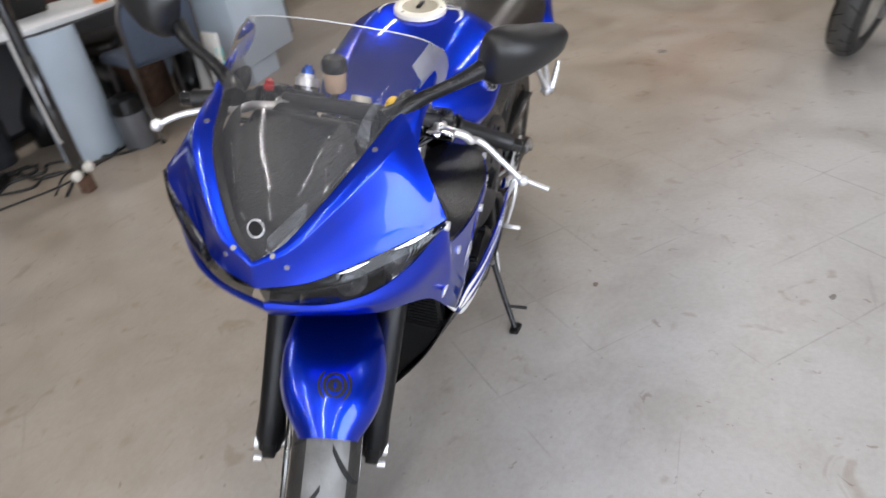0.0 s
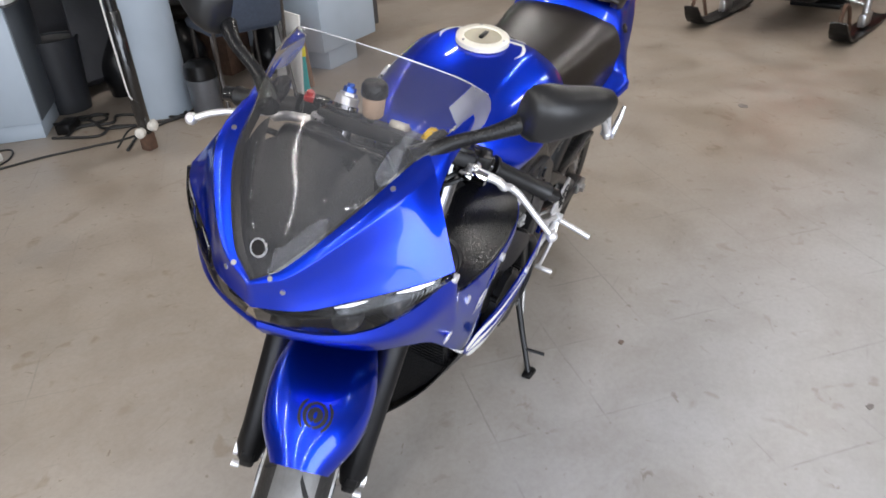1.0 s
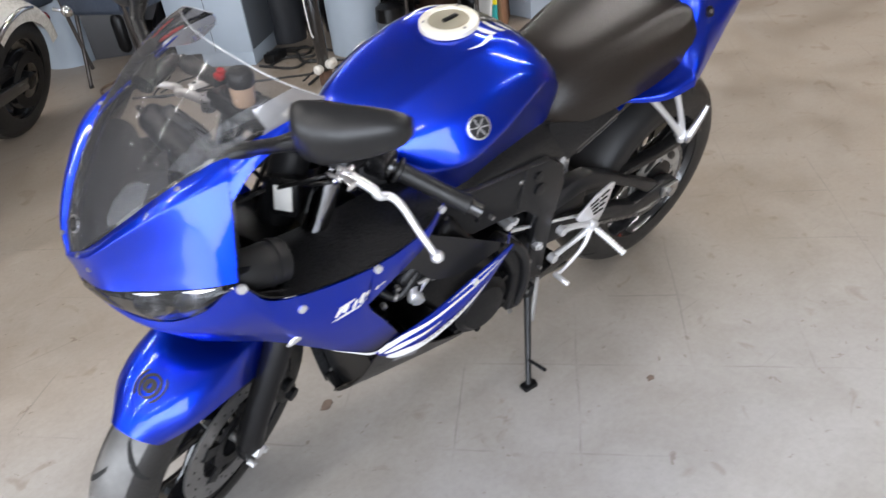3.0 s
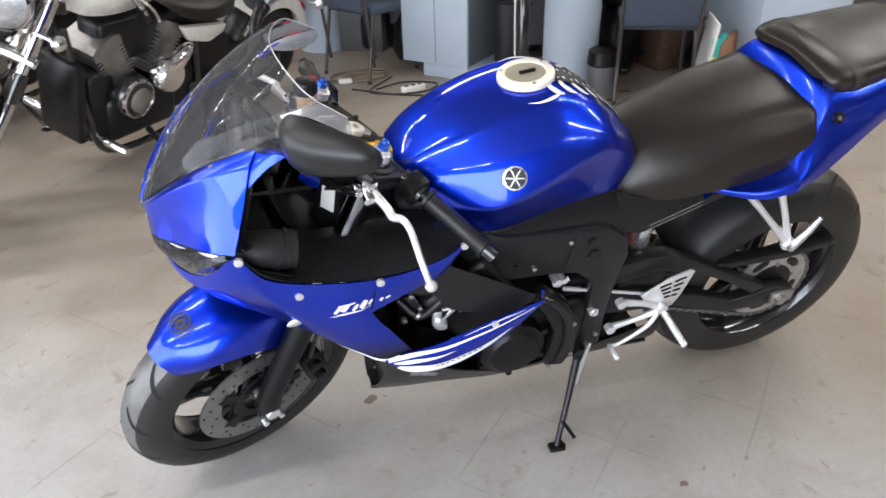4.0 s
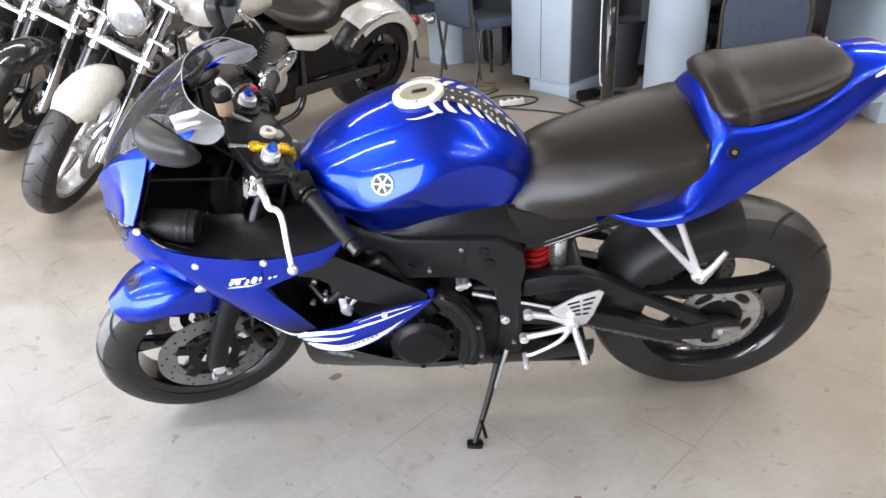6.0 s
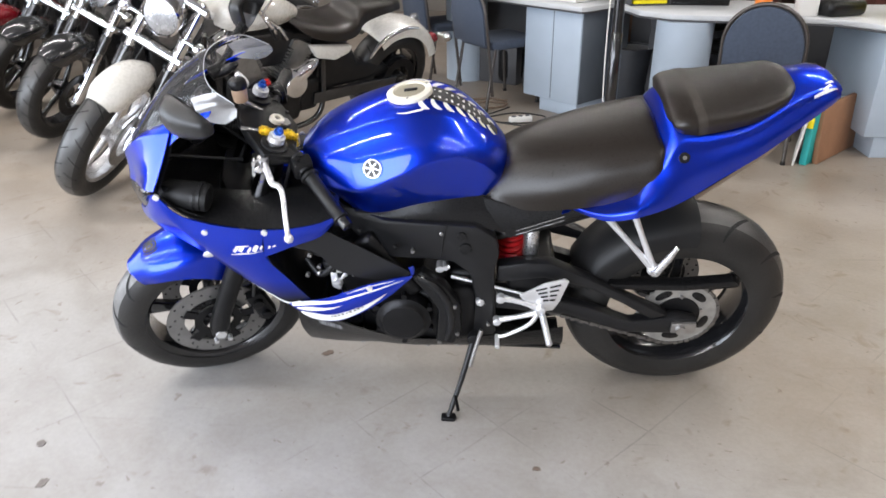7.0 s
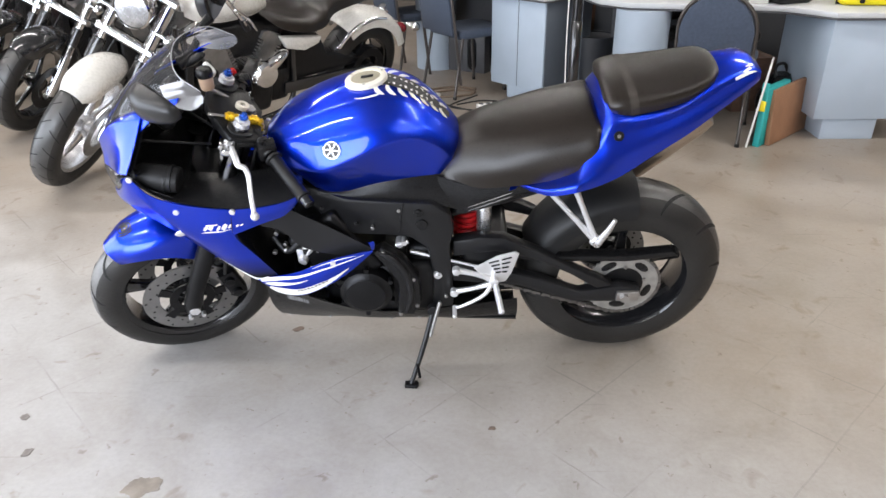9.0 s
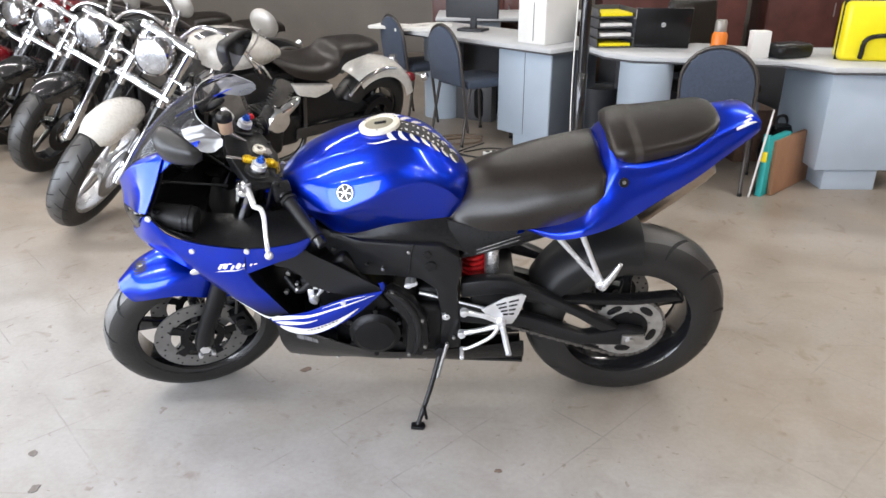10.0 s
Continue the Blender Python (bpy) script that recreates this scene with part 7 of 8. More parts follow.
# ---- snowmobile ----
def snowmobile(m):
    b = thing("snowmobile", m, "red snowmobile with black skis and exposed suspension", "snowmobile")
    for s in (-1, 1):
        y = 0.50 * s
        ski = Surf([
            [(-0.72, y - 0.05, 0.17), (-0.73, y, 0.175), (-0.72, y + 0.05, 0.17)],
            [(-0.64, y - 0.065, 0.075), (-0.64, y, 0.07), (-0.64, y + 0.065, 0.075)],
            [(-0.50, y - 0.07, 0.026), (-0.50, y, 0.016), (-0.50, y + 0.07, 0.026)],
            [(0.0, y - 0.07, 0.022), (0.0, y, 0.012), (0.0, y + 0.07, 0.022)],
            [(0.30, y - 0.06, 0.04), (0.30, y, 0.03), (0.30, y + 0.06, 0.04)],
        ])
        sk = part("ski", ski.mesh(24, 6, -0.014), BLACK_PLASTIC, b, "black plastic ski")
        part("ski_loop", tube([(-0.70, y, 0.16), (-0.66, y, 0.26), (-0.55, y, 0.22), (-0.45, y, 0.06)], 0.013, 10, 16), BROWN, sk, "worn ski handle loop")
        part("spindle", join(block(-0.1, y, 0.07, 0.16, 0.05, 0.09, 0.01), rod((-0.10, y, 0.08), (-0.05, y * 0.96, 0.36), 0.024)), SILVER, b, "bright ski spindle")
        for z0, z1 in ((0.16, 0.26), (0.32, 0.42)):
            part("a_arm", join(rod((-0.08, y * 0.97, z0), (-0.15, y * 0.25, z1), 0.012), rod((-0.08, y * 0.97, z0), (0.18, y * 0.25, z1), 0.012)), SILVER, b, "bright suspension arm")
        part("shock", join(rod((-0.06, y * 0.85, 0.20), (0.0, y * 0.35, 0.58), 0.016), rod((-0.05, y * 0.72, 0.30), (-0.01, y * 0.45, 0.50), 0.030)), RED_SPRING, b, "red shock absorber")
        part("side_panel", plate([(-0.30, 0.40), (0.45, 0.26), (1.0, 0.30), (1.0, 0.50), (0.4, 0.66), (-0.2, 0.60)], 0.30 * s - 0.02, 0.30 * s + 0.02, 0.015), ORANGE_RED, b, "orange-red side panel")
    hood = Surf([
        [(-0.62, 0, 0.42), (-0.60, -0.12, 0.41), (-0.56, -0.22, 0.38)],
        [(-0.45, 0, 0.58), (-0.42, -0.20, 0.54), (-0.38, -0.33, 0.44)],
        [(-0.10, 0, 0.78), (-0.08, -0.24, 0.72), (-0.05, -0.37, 0.56)],
        [(0.25, 0, 0.95), (0.25, -0.22, 0.88), (0.26, -0.34, 0.66)],
        [(0.45, 0, 0.96), (0.46, -0.18, 0.88), (0.48, -0.30, 0.62)],
    ], True)
    part("hood", hood.mesh(20, 20, 0.006), ORANGE_RED, b, "red hood")
    part("bumper", tube([(-0.35, -0.26, 0.30), (-0.62, -0.18, 0.34), (-0.66, 0, 0.36), (-0.62, 0.18, 0.34), (-0.35, 0.26, 0.30)], 0.014, 10, 20), BLACK_PAINT, b)
    part("belly", block(0.05, 0, 0.30, 0.85, 0.48, 0.22, 0.05, 3), BLACK_PLASTIC, b, "black belly pan")
    part("tunnel", block(1.25, 0, 0.50, 1.5, 0.40, 0.22, 0.02), DARK_METAL, b)
    part("seat", block(1.15, 0, 0.72, 1.0, 0.32, 0.22, 0.08, 3), SEAT_VINYL, b, "black seat")
    trk = [block(1.2 + 0.075 * k - 0.75, 0, 0.02, 0.045, 0.38, 0.036, 0.004) for k in range(20)]
    part("track", join(block(1.2, 0, 0.16, 1.55, 0.38, 0.24, 0.10, 3), *trk), RUBBER, b, "black rubber track")
    part("handlebar", tube([(0.42, -0.36, 1.02), (0.36, -0.15, 1.06), (0.36, 0.15, 1.06), (0.42, 0.36, 1.02)], 0.014, 10, 16), BLACK_PAINT, b)
    part("windshield", Surf([[(0.12, 0, 0.90), (0.14, -0.18, 0.86)], [(0.36, 0, 1.16), (0.38, -0.16, 1.10)]], True).mesh(8, 10), SCREEN, b)
    return b


snowmobile(pose(4.72, -0.45, 0, 0, 0, -14))


# ---- desks ----
def desk_top(b, pts, z, name="worktop"):
    top = part(name, plate(pts, z - 0.03, z, 0.004, "XY"), DESK_TOP, b, "pale grey laminate top")
    part("edge_band", plate([(x, y) for x, y in pts], z - 0.042, z - 0.031, 0.002, "XY"), EDGE_DARK, top)
    return top


def arc(cx, cy, r, a0, a1, n):
    return [(cx + r * math.cos(radians(a0 + (a1 - a0) * k / n)), cy + r * math.sin(radians(a0 + (a1 - a0) * k / n))) for k in range(n + 1)]


ZD = 0.75
# first desk: a panel pedestal set askew under a straight top
d1 = thing("office_desk", pose(0.80, 2.97, 0, 0, 0, -46), "office desk with blue-grey pedestal and pale top", "desk", "desks")
part("pedestal", join(block(-0.25, 0.26, 0.40, 0.50, 0.52, 0.62, 0.004), block(-0.175, 0.262, 0.045, 0.34, 0.50, 0.09, 0.003)), DESK_BLUE, d1, "blue-grey pedestal with a toe recess")
# thin sheet whose colour paints the shade on the pedestal's side
part("pedestal_side", block(0.004, 0.26, 0.40, 0.006, 0.50, 0.60, 0.001), SHADE_GREY, d1, "pedestal end panel coloured dark as if in shade")
part("drawer_seam", block(-0.24, -0.0012, 0.40, 0.003, 0.003, 0.60, 0), EDGE_DARK, d1)
desk_top(d1, [(-1.75, -0.06), (0.04, -0.06), (0.06, 0.0), (0.06, 0.62), (-1.75, 0.62)], ZD)
part("far_leg", moved(tube([(-1.45, 0.3, 0), (-1.45, 0.3, ZD - 0.04)], 0.17, 28), Matrix.Identity(4)), DESK_BLUE, d1, "blue-grey drum leg")
# dark panel added to deepen the shade under the desk
part("under_desk_panel", block(-0.95, 0.52, 0.45, 1.0, 0.02, 0.52, 0.003), EDGE_DARK, d1)
# second desk: drum leg, bowed top and a box pedestal
d2 = thing("office_desk", pose(0, 0, 0), "long office desk with drum leg and bowed pale top", "desk", "desks")
part("drum_leg", tube([(1.39, 2.69, 0.0), (1.39, 2.69, ZD - 0.043)], 0.17, 40), DESK_BLUE, d2, "blue-grey drum leg")
part("pedestal", join(block(2.66, 2.52, 0.42, 0.62, 0.66, 0.58, 0.004), block(2.58, 2.50, 0.065, 0.32, 0.58, 0.13, 0.003)), DESK_BLUE, d2, "blue-grey box pedestal with a toe recess")
desk_top(d2, [(1.06, 3.00), (1.12, 2.76), (1.28, 2.60), (1.55, 2.53), (1.85, 2.50), (2.15, 2.40), (2.34, 2.165), (3.10, 2.12), (3.10, 2.92), (2.2, 3.0), (1.7, 3.32), (1.2, 3.40)], ZD)
# dark sheet added to deepen the shade behind the drum leg
part("dark_filler_panel", block(1.9, 3.22, 0.42, 1.2, 0.02, 0.56, 0.003), EDGE_DARK, d2)
# third desk, farther back
d3 = thing("office_desk", pose(1.2, 5.4, 0), "office desk against the back with pale top", "desk", "desks")
part("pedestal", block(-0.9, 0, 0.36, 0.45, 0.6, 0.70, 0.004), DESK_BLUE, d3, "blue-grey pedestal")
part("second_pedestal", block(0.9, 0, 0.36, 0.45, 0.6, 0.70, 0.004), DESK_BLUE, d3)
desk_top(d3, [(-1.3, -0.4), (1.3, -0.4), (1.3, 0.4), (-1.3, 0.4)], ZD)
part("under_desk_panel", block(0, 0.25, 0.42, 1.3, 0.02, 0.56, 0.003), WOOD_DARK, d3)
# dark wooden cabinets that close the view behind the desks
for cx, cy, w in ((0.6, 6.6, 1.6), (2.5, 6.6, 1.6), (4.4, 6.8, 1.6)):
    cabn = thing("wooden_cabinet", pose(cx, cy, 0), "dark reddish wooden cabinet behind the desks", "cabinet", "cabinets")
    part("body", block(0, 0, 0.65, w, 0.5, 1.3, 0.006), WOOD_DARK, cabn)
    for s in (-1, 1):
        dr = part("door", block(s * w / 4, -0.262, 0.66, w / 2 - 0.02, 0.02, 1.18, 0.006), WOOD_DARK, cabn)
        part("handle", rod((s * 0.06, -0.285, 0.6), (s * 0.06, -0.285, 0.75), 0.008), STEEL, dr)


# ---- things on and about the desks ----
def banquet_chair(m, label):
    c = thing("stacking_chair", m, label, "chair", "stacking chairs")
    back = [(-0.20, 0.46), (0.20, 0.46), (0.205, 0.665)] + arc(0, 0.665, 0.20, 0, 180, 14)[1:-1] + [(-0.205, 0.665)]
    bk = part("backrest", moved(plate(back, -0.022, 0.022, 0.014), Matrix.Translation(V(0, 0.20, 0)) @ Matrix.Rotation(radians(-7), 4, "X")), CHAIR_BLUE, c, "dark blue fabric backrest")
    rim = [(x, 0.0, z) for x, z in ([(-0.21, 0.10), (-0.212, 0.46), (-0.212, 0.665)] + arc(0, 0.665, 0.212, 180, 0, 14)[1:-1] + [(0.212, 0.665), (0.212, 0.46), (0.21, 0.10)])]
    part("back_frame", moved(tube(rim, 0.011, 10), Matrix.Translation(V(0, 0.20, 0)) @ Matrix.Rotation(radians(-7), 4, "X")), CHAIR_FRAME, c, "brown tube frame")
    part("seat", block(0, 0.0, 0.45, 0.43, 0.43, 0.065, 0.025, 3), CHAIR_BLUE, c, "dark blue padded seat")
    for sx in (-1, 1):
        part("front_leg", tube([(0.19 * sx, -0.17, 0.43), (0.205 * sx, -0.20, 0.012)], 0.0115, 10), CHAIR_FRAME, c)
        part("rear_leg", tube([(0.205 * sx, 0.19, 0.43), (0.215 * sx, 0.27, 0.012)], 0.0115, 10), CHAIR_FRAME, c)
        part("foot_cap", rod((0.205 * sx, -0.20, 0), (0.205 * sx, -0.20, 0.02), 0.014), RUBBER, c)
        part("foot_cap", rod((0.215 * sx, 0.27, 0), (0.215 * sx, 0.27, 0.02), 0.014), RUBBER, c)
    return c


banquet_chair(pose(1.80, 2.41, 0, 0, 0, 155), "dark blue stacking chair with its back to the room")
banquet_chair(pose(0.28, 3.47, 0, 0, 0, 125), "dark blue stacking chair beside the askew desk")
banquet_chair(pose(-0.17, 4.20, 0, 0, 0, 122), "dark blue stacking chair farther back")


def swivel_chair(m):
    c = thing("swivel_chair", m, "black swivel chair on castors under the desk", "chair")
    for k in range(5):
        a = 2 * math.pi * k / 5
        e = V(0.28 * math.cos(a), 0.28 * math.sin(a), 0)
        leg = part("leg", tube([(0, 0, 0.12), (e.x, e.y, 0.075)], [0.025, 0.016], 10), BLACK_PLASTIC, c)
        part("castor", disc_at((e.x, e.y, 0.031), (-math.sin(a), math.cos(a), 0), 0.031, 0.04, 16, 0.006), BLACK_GLOSS, leg)
    part("column", join(rod((0, 0, 0.1), (0, 0, 0.43), 0.025), rod((0, 0, 0.1), (0, 0, 0.28), 0.034)), CHROME, c)
    part("seat", block(0, 0, 0.47, 0.48, 0.48, 0.09, 0.04, 3), SEAT_VINYL, c)
    part("back", moved(block(0, 0, 0, 0.44, 0.08, 0.50, 0.04, 3), Matrix.Translation(V(0, 0.25, 0.80)) @ Matrix.Rotation(radians(-8), 4, "X")), SEAT_VINYL, c)
    part("back_stem", tube([(0, 0.1, 0.44), (0, 0.27, 0.46), (0, 0.30, 0.65)], 0.018, 8, 8), BLACK_PLASTIC, c)


swivel_chair(pose(1.95, 3.05, 0, 0, 0, 30))

pole = thing("stand_pole", pose(0.91, 2.27, 0), "black upright pole with white end caps and a brown foot", "pole stand")
part("pole", tube([(0, 0, 0.10), (0, 0, 2.6)], 0.030, 24), BLACK_GLOSS, pole, "black round pole")
part("pole_sleeve", tube([(0, 0, 0.09), (0, 0, 0.095), (0, 0, 0.70), (0, 0, 0.705)], [0.030, 0.034, 0.034, 0.030], 24), BLACK_PAINT, pole)
part("foot", block(0, 0, 0.047, 0.062, 0.062, 0.094, 0.010, 2), BROWN, pole, "dull brown square foot")
for k, (ex, ey, ez) in enumerate(((-0.065, -0.03, 0.105), (0.02, -0.065, 0.125), (0.075, 0.01, 0.11))):
    kn = part("end_cap", tube([(ex * 0.3, ey * 0.3, ez), (ex * 0.6, ey * 0.6, ez + 0.004), (ex * 0.95, ey * 0.95, ez + 0.006), (ex * 1.1, ey * 1.1, ez + 0.006)], [0.016, 0.026, 0.026, 0.014], 18), WHITE_PAINT, pole, "white plastic end cap")
part("pale_cord", tube([(-0.052, -0.012, 1.9), (-0.050, -0.012, 1.2), (-0.055, -0.012, 0.7), (-0.047, -0.010, 0.34), (-0.032, -0.008, 0.28)], 0.004, 8, 24), PAPER, pole, "thin pale cord along the pole")

pool = thing("waste_bin", pose(1.20, 3.30, 0), "dark grey plastic waste bin under the desk", "bin", "bins")
part("body", join(tube([(0, 0, 0), (0, 0, 0.42)], [0.125, 0.155], 28), lathe([(0.15, 0.41), (0.162, 0.412), (0.162, 0.432), (0.15, 0.432)], 28, True, "Z")), BIN_GREY, pool)
pool2 = thing("waste_bin", pose(-0.02, 4.75, 0), "blue-grey plastic waste bin beyond the chairs", "bin", "bins")
part("body", tube([(0, 0, 0), (0, 0, 0.30)], [0.12, 0.15], 28), DESK_BLUE, pool2)
jug = thing("waste_bin", pose(1.47, 2.40, 0), "small grey bin with a black lid on the floor", "bin", "bins")
part("body", tube([(0, 0, 0), (0, 0, 0.01), (0, 0, 0.20), (0, 0, 0.21)], [0.080, 0.084, 0.090, 0.08], 28), BIN_STEEL, jug)
part("lid", tube([(0, 0, 0.205), (0, 0, 0.212), (0, 0, 0.285), (0, 0, 0.305)], [0.088, 0.094, 0.088, 0.06], 28), BLACK_PLASTIC, jug, "black lid")
bag = thing("black_bag", pose(0.42, 4.1, 0, 0, 0, 20), "black bag lying under the desk", "bag")
part("body", block(0, 0, 0.15, 0.34, 0.22, 0.30, 0.06, 3), BLACK_PLASTIC, bag)
part("strap", tube([(-0.12, 0, 0.28), (0, 0.02, 0.40), (0.12, 0, 0.28)], 0.012, 8, 12), BLACK_PLASTIC, bag)

# leaning boards and folders by the box pedestal
bd = thing("leaning_board", pose(1.93, 2.06, 0), "white board edge leaning against the folders", "board")
part("panel", moved(block(0, 0.17, 0.235, 0.012, 0.34, 0.47, 0.002), Matrix.Rotation(radians(-24), 4, "Z") @ Matrix.Rotation(radians(6), 4, "Y")), PAPER, bd)
bx = thing("cardboard_folder", pose(2.03, 2.12, 0, 0, 0, -46), "brown cardboard panel leaning by the pedestal", "cardboard")
part("panel", moved(block(0.045, 0.25, 0.165, 0.03, 0.50, 0.33, 0.002), Matrix.Rotation(radians(-4), 4, "Y")), CARDBOARD, bx)
for k, (mt, h, nm) in enumerate(((TEAL, 0.35, "teal binder"), (YELLOW, 0.12, "yellow label"), (TEAL, 0.10, "teal label"))):
    o = thing("binder", pose(1.975, 2.09, 0, 0, 0, -44) if k == 0 else pose(1.968, 2.078, 0.14 + 0.11 * k, 0, 0, -44), nm.split()[0] + " binder standing between the boards", "binder", "binders")
    if k == 0:
        part("cover", block(0.02, 0.15, 0.175, 0.04, 0.30, 0.35, 0.004), mt, o)
    else:
        part("cover", block(0.02, -0.004, 0.0, 0.038, 0.008, h * 0.5, 0.001), mt, o)

# on the desks
lap = thing("laptop", pose(1.55, 3.08, ZD, 0, 0, 172), "open black laptop seen from behind", "laptop")
part("base", block(0, 0, 0.012, 0.36, 0.25, 0.022, 0.005), BLACK_PLASTIC, lap)
lid = part("lid", moved(block(0, 0, 0.125, 0.36, 0.012, 0.25, 0.005), Matrix.Translation(V(0, 0.125, 0.02)) @ Matrix.Rotation(radians(-12), 4, "X")), BLACK_PLASTIC, lap, "black lid")
part("lid_mark", moved(disc_at((0, 0.0075, 0.14), (0, 1, 0), 0.016, 0.002, 20), Matrix.Translation(V(0, 0.125, 0.02)) @ Matrix.Rotation(radians(-12), 4, "X")), SILVER, lid, "round silver mark")
for k in range(4):
    t = thing("letter_tray", pose(1.20, 3.12, ZD + 0.065 * k, 0, 0, 8), "dark stacked letter tray holding papers", "tray", "letter trays")
    part("tray", join(block(0, 0, 0.006, 0.26, 0.34, 0.008, 0.002), block(-0.127, 0, 0.032, 0.006, 0.34, 0.055, 0.001), block(0.127, 0, 0.032, 0.006, 0.34, 0.055, 0.001), block(0, 0.167, 0.032, 0.25, 0.006, 0.055, 0.001)), EDGE_DARK, t)
    part("paper_pad", block(0, -0.01, 0.022, 0.22, 0.30, 0.02, 0.002), (YELLOW, PAPER, PAPER, YELLOW)[k], t)
can = thing("bottle", pose(1.80, 2.60, ZD), "orange spray bottle with a grey cap", "bottle")
part("body", tube([(0, 0, 0), (0, 0, 0.005), (0, 0, 0.13), (0, 0, 0.15)], [0.044, 0.047, 0.047, 0.034], 24), ORANGE, can)
part("cap", tube([(0, 0, 0.15), (0, 0, 0.155), (0, 0, 0.21), (0, 0, 0.22)], [0.034, 0.036, 0.036, 0.028], 20), DULL_ALLOY, can)
cup = thing("paper_cup", pose(2.03, 2.55, ZD), "white paper box on the desk", "box")
part("body", block(0, 0, 0.08, 0.11, 0.08, 0.16, 0.004), PAPER, cup)
tool = thing("tool_case", pose(2.70, 2.45, ZD, 0, 0, -8), "bright yellow plastic case with black handle", "case")
part("body", block(0, 0, 0.17, 0.46, 0.16, 0.34, 0.03, 3), YELLOW, tool)
part("handle", tube([(-0.12, -0.09, 0.02), (-0.10, -0.115, 0.14), (0.10, -0.115, 0.14), (0.12, -0.09, 0.02)], 0.014, 10, 16), BLACK_PLASTIC, tool, "black handle")
part("rim", block(0, -0.0, 0.17, 0.47, 0.02, 0.35, 0.006), BLACK_PLASTIC, tool)
pile = thing("black_pouch", pose(2.22, 2.55, ZD, 0, 0, 20), "black pouch lying on the desk", "pouch")
part("body", block(0, 0, 0.045, 0.26, 0.16, 0.09, 0.035, 3), BLACK_PLASTIC, pile)
pc = thing("white_case", pose(0.80, 3.30, ZD, 0, 0, -46), "white computer case standing on the desk", "computer")
part("body", block(0, 0, 0.19, 0.26, 0.36, 0.38, 0.01), PAPER, pc)
part("seam", block(0.02, -0.181, 0.15, 0.004, 0.004, 0.26, 0), EDGE_DARK, pc)
mon = thing("monitor", pose(0.25, 3.95, ZD, 0, 0, -25), "grey monitor standing on the desk", "monitor")
part("screen", block(0, 0, 0.26, 0.46, 0.04, 0.32, 0.008), BIN_GREY, mon)
part("foot", join(block(0, 0.02, 0.01, 0.22, 0.16, 0.02, 0.005), block(0, 0.03, 0.08, 0.05, 0.03, 0.14, 0.005)), BIN_GREY, mon)
for k, (x, y, a) in enumerate(((-0.25, 4.05, 10), (-0.45, 4.2, -20), (-0.1, 4.25, 35))):
    pp = thing("paper_pile", pose(x, y, ZD, 0, 0, a), "pile of loose papers on the desk", "papers", "paper piles")
    part("paper_block", block(0, 0, 0.012, 0.30, 0.22, 0.024, 0.002), PAPER, pp)

# cables on the floor
def cable(pts, r, label="black cable lying on the floor", mat=CABLE):
    c = part("floor_cable", tube([(x, y, r) for x, y in pts], r, 8, 40), mat)
    tagged(c, label, "cable", "floor cables")


cable([(0.05, 3.05), (0.3, 2.85), (0.6, 2.72), (0.8, 2.6), (1.0, 2.5), (1.4, 2.5), (1.7, 2.45)], 0.006)
cable([(0.35, 3.25), (0.15, 2.95), (0.45, 2.85), (0.6, 3.0), (0.4, 3.1), (0.2, 3.0)], 0.005)
cable([(0.34, 3.42), (0.18, 3.48), (-0.02, 3.40), (-0.04, 3.26), (0.12, 3.20), (0.30, 3.26), (0.32, 3.36), (0.14, 3.38), (0.02, 3.30)], 0.008, "brown cable coiled on the floor beside the chairs", BROWN_CABLE)
plug = part("cable_plug", block(0.03, 3.22, 0.016, 0.09, 0.045, 0.032, 0.008), WHITE_PAINT)
tagged(plug, "white plug end lying beside the coiled cable", "plug")
cable([(0.85, 2.45), (1.1, 2.62), (1.3, 2.5), (1.5, 2.62), (1.75, 2.75)], 0.005)
adp = thing("power_strip", pose(0.42, 2.90, 0, 0, 0, 20), "pale power strip on the floor", "power strip")
part("body", block(0, 0, 0.02, 0.16, 0.05, 0.04, 0.006), PAPER, adp)
for k in range(3):
    part("socket", disc_at((-0.05 + 0.05 * k, 0, 0.041), (0, 0, 1), 0.016, 0.004, 16), EDGE_DARK, adp)


for pts in (((0.84, 2.86), (0.98, 2.92), (1.10, 2.80), (1.22, 2.86), (1.34, 2.44), (1.52, 2.30)), ((0.80, 2.92), (0.92, 2.70), (1.06, 2.74), (1.12, 2.56), (0.98, 2.46), (0.84, 2.36)), ((0.95, 3.12), (1.08, 2.98), (1.02, 2.76), (1.16, 2.60), (1.30, 2.48), (1.46, 2.56)), ((1.00, 3.05), (1.18, 3.02), (1.12, 2.88), (0.96, 2.98), (1.06, 3.10), (1.2, 2.95))):
    cable(pts, 0.008, "black cable tangled on the floor beside the desk")
adapter = thing("power_adapter", pose(0.93, 2.95, 0, 0, 0, 30), "black power adapter on the floor beside the pedestal", "adapter")
part("body", block(0, 0, 0.03, 0.15, 0.08, 0.06, 0.010), BLACK_PLASTIC, adapter)
part("lead", tube([(0.075, 0, 0.03), (0.11, 0.01, 0.025), (0.14, -0.03, 0.008), (0.20, -0.05, 0.006)], 0.005, 8, 12), CABLE, adapter)


# boxes under and behind the desks; the dark ones fill in shade and clutter
def carton(x, y, w, d, h, turn, label="brown cardboard box under the desk", material=None):
    c = thing("cardboard_box", pose(x, y, 0, 0, 0, turn), label, "box", "cardboard boxes")
    part("body", block(0, 0, h / 2, w, d, h, 0.004), material or CARDBOARD, c)
    part("flap_seam", block(0, 0, h + 0.001, 0.01, d * 0.98, 0.003, 0), EDGE_DARK, c)


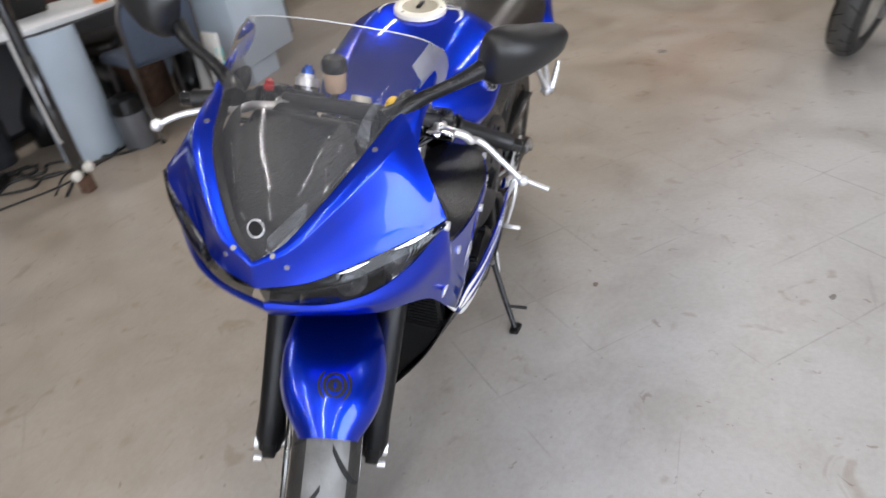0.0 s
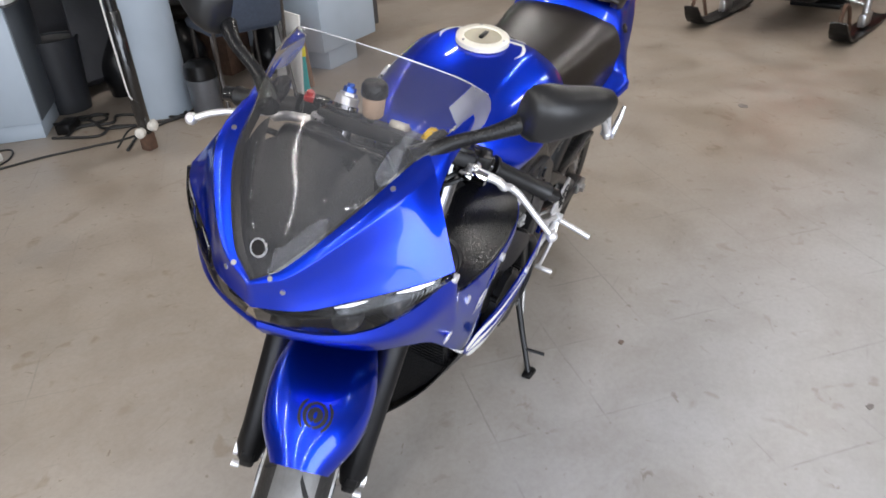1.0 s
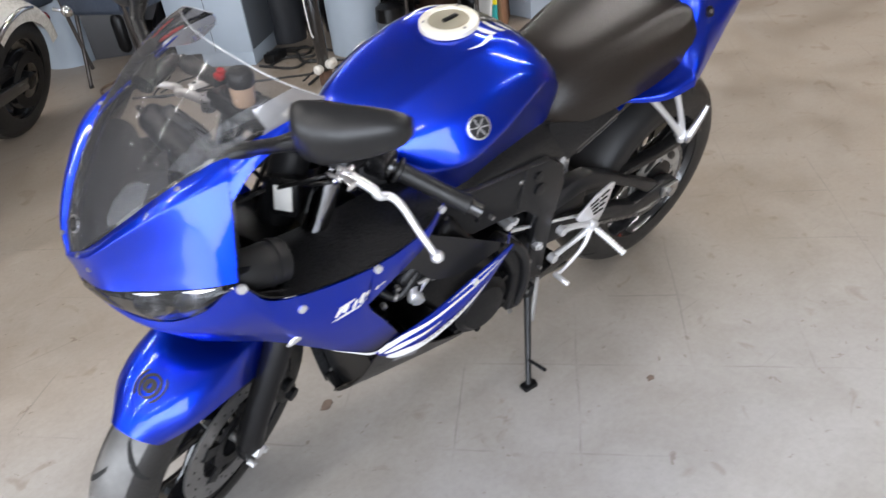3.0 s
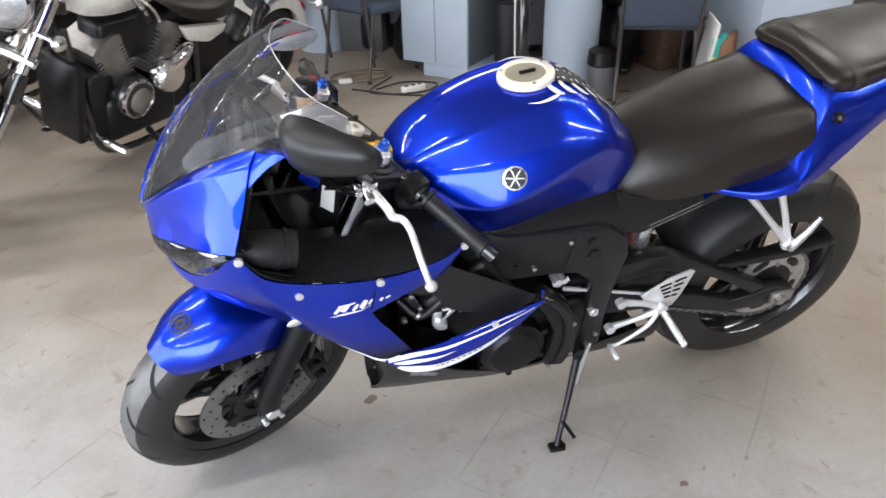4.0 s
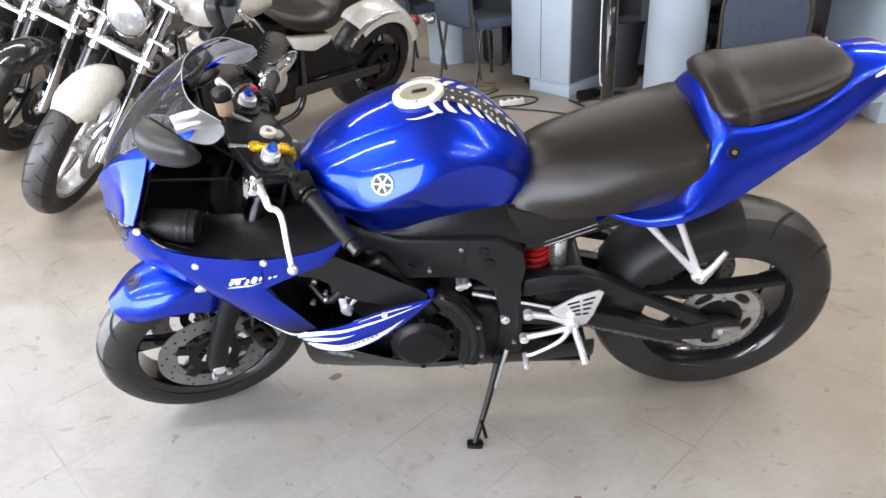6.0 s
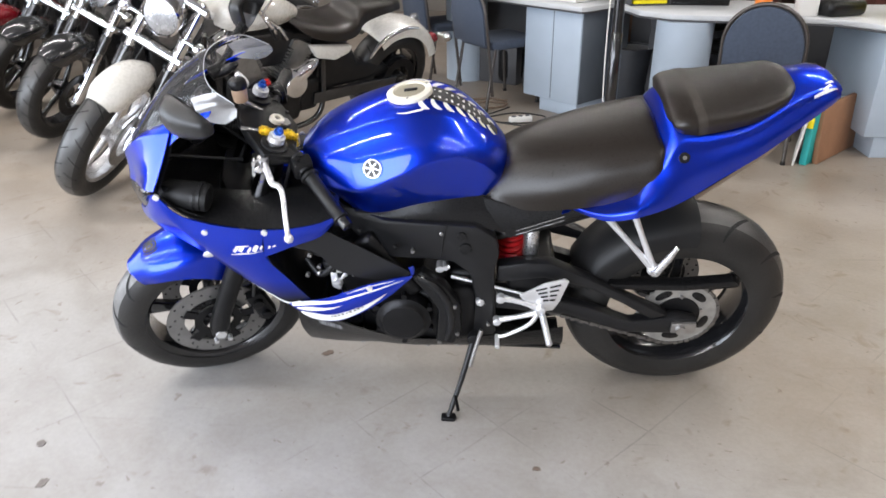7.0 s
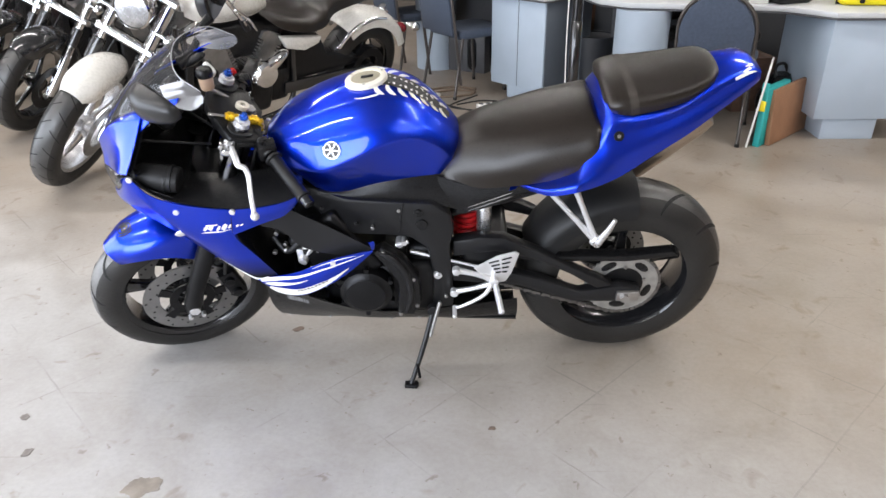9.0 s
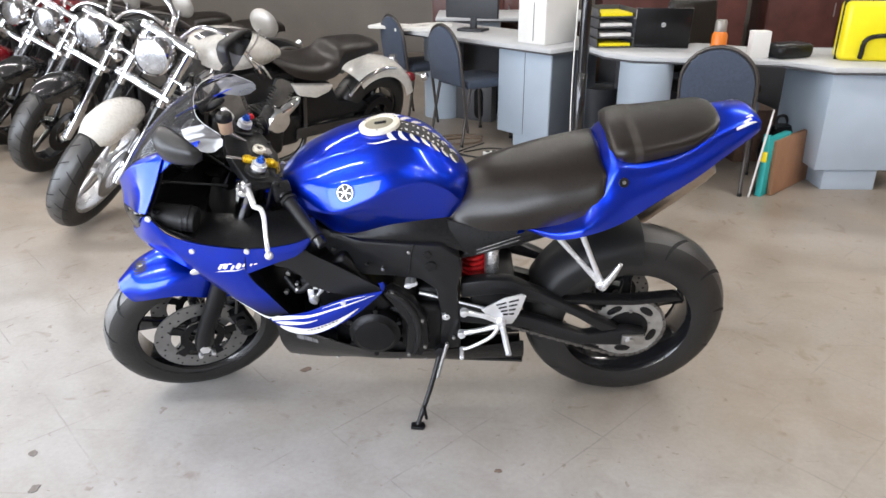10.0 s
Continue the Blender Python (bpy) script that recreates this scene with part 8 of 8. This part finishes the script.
carton(1.22, 3.75, 0.62, 0.35, 0.66, 12, "tall dull brown cardboard box under the desk", BROWN)
carton(1.80, 3.12, 0.40, 0.30, 0.30, -20, "dark box under the long desk", EDGE_DARK)
carton(2.18, 2.98, 0.26, 0.36, 0.36, 8, "dull brown cardboard box under the long desk", BROWN)
carton(0.32, 4.15, 0.40, 0.30, 0.30, -30, "dark box under the askew desk", EDGE_DARK)

carton(1.6, 3.75, 0.9, 0.35, 0.62, 0, "dark filler box behind the long desk", EDGE_DARK)
carton(2.6, 3.5, 0.9, 0.35, 0.66, -4, "dark filler box behind the long desk", EDGE_DARK)
carton(3.4, 2.9, 0.6, 0.5, 0.7, 0, "dark filler box beside the long desk", EDGE_DARK)


# soft black bags added to darken under the long desk; a dull brown drum
def floor_bag(x, y, w, h, turn, seed):
    b = thing("floor_bag", pose(x, y, 0, 0, 0, turn), "slumped black filler bag that darkens the space under the desk", "bag", "bags under the desk")
    rnd = random.Random(seed)
    rows = []
    for k in range(6):
        f = k / 5
        r = w * (0.5 + 0.12 * math.sin(math.pi * f)) * (1 - 0.45 * f ** 3)
        rows.append([(r * math.cos(2 * math.pi * j / 12) * (0.92 + 0.16 * rnd.random()), 0.72 * r * math.sin(2 * math.pi * j / 12) * (0.92 + 0.16 * rnd.random()), 0.004 + h * f) for j in range(12)])
    for r in rows:
        r.append(r[0])
    bm = Surf(rows).mesh(14, 28)
    bm.faces.new([e for e in sorted((v for v in bm.verts if v.co.z > h - 0.002), key=lambda v: math.atan2(v.co.y, v.co.x))])
    part("body", bm, BLACK_PLASTIC, b)
    part("handle", tube([(-0.08, 0, h * 0.97), (-0.05, 0.02, h * 1.18), (0.05, 0.02, h * 1.18), (0.08, 0, h * 0.97)], 0.010, 8, 12), CABLE, b)


floor_bag(1.84, 2.98, 0.38, 0.40, 75, 5)
floor_bag(1.62, 3.22, 0.34, 0.36, 20, 1)
floor_bag(2.02, 3.20, 0.36, 0.42, -15, 2)
floor_bag(2.30, 2.62, 0.26, 0.30, 40, 3)
floor_bag(0.62, 3.75, 0.34, 0.34, 60, 4)
drum = thing("cable_drum", pose(1.58, 2.98, 0, 0, 0, 25), "dull brown cable drum under the desk", "drum")
part("flange", disc_at((0, -0.07, 0.13), (0, 1, 0), 0.13, 0.012, 32), BROWN, drum)
part("flange", disc_at((0, 0.07, 0.13), (0, 1, 0), 0.13, 0.012, 32), BROWN, drum)
part("core", disc_at((0, 0, 0.13), (0, 1, 0), 0.08, 0.14, 28), BROWN, drum)
part("hub_hole", disc_at((0, -0.077, 0.13), (0, 1, 0), 0.02, 0.004, 16), BLACK_PLASTIC, drum)
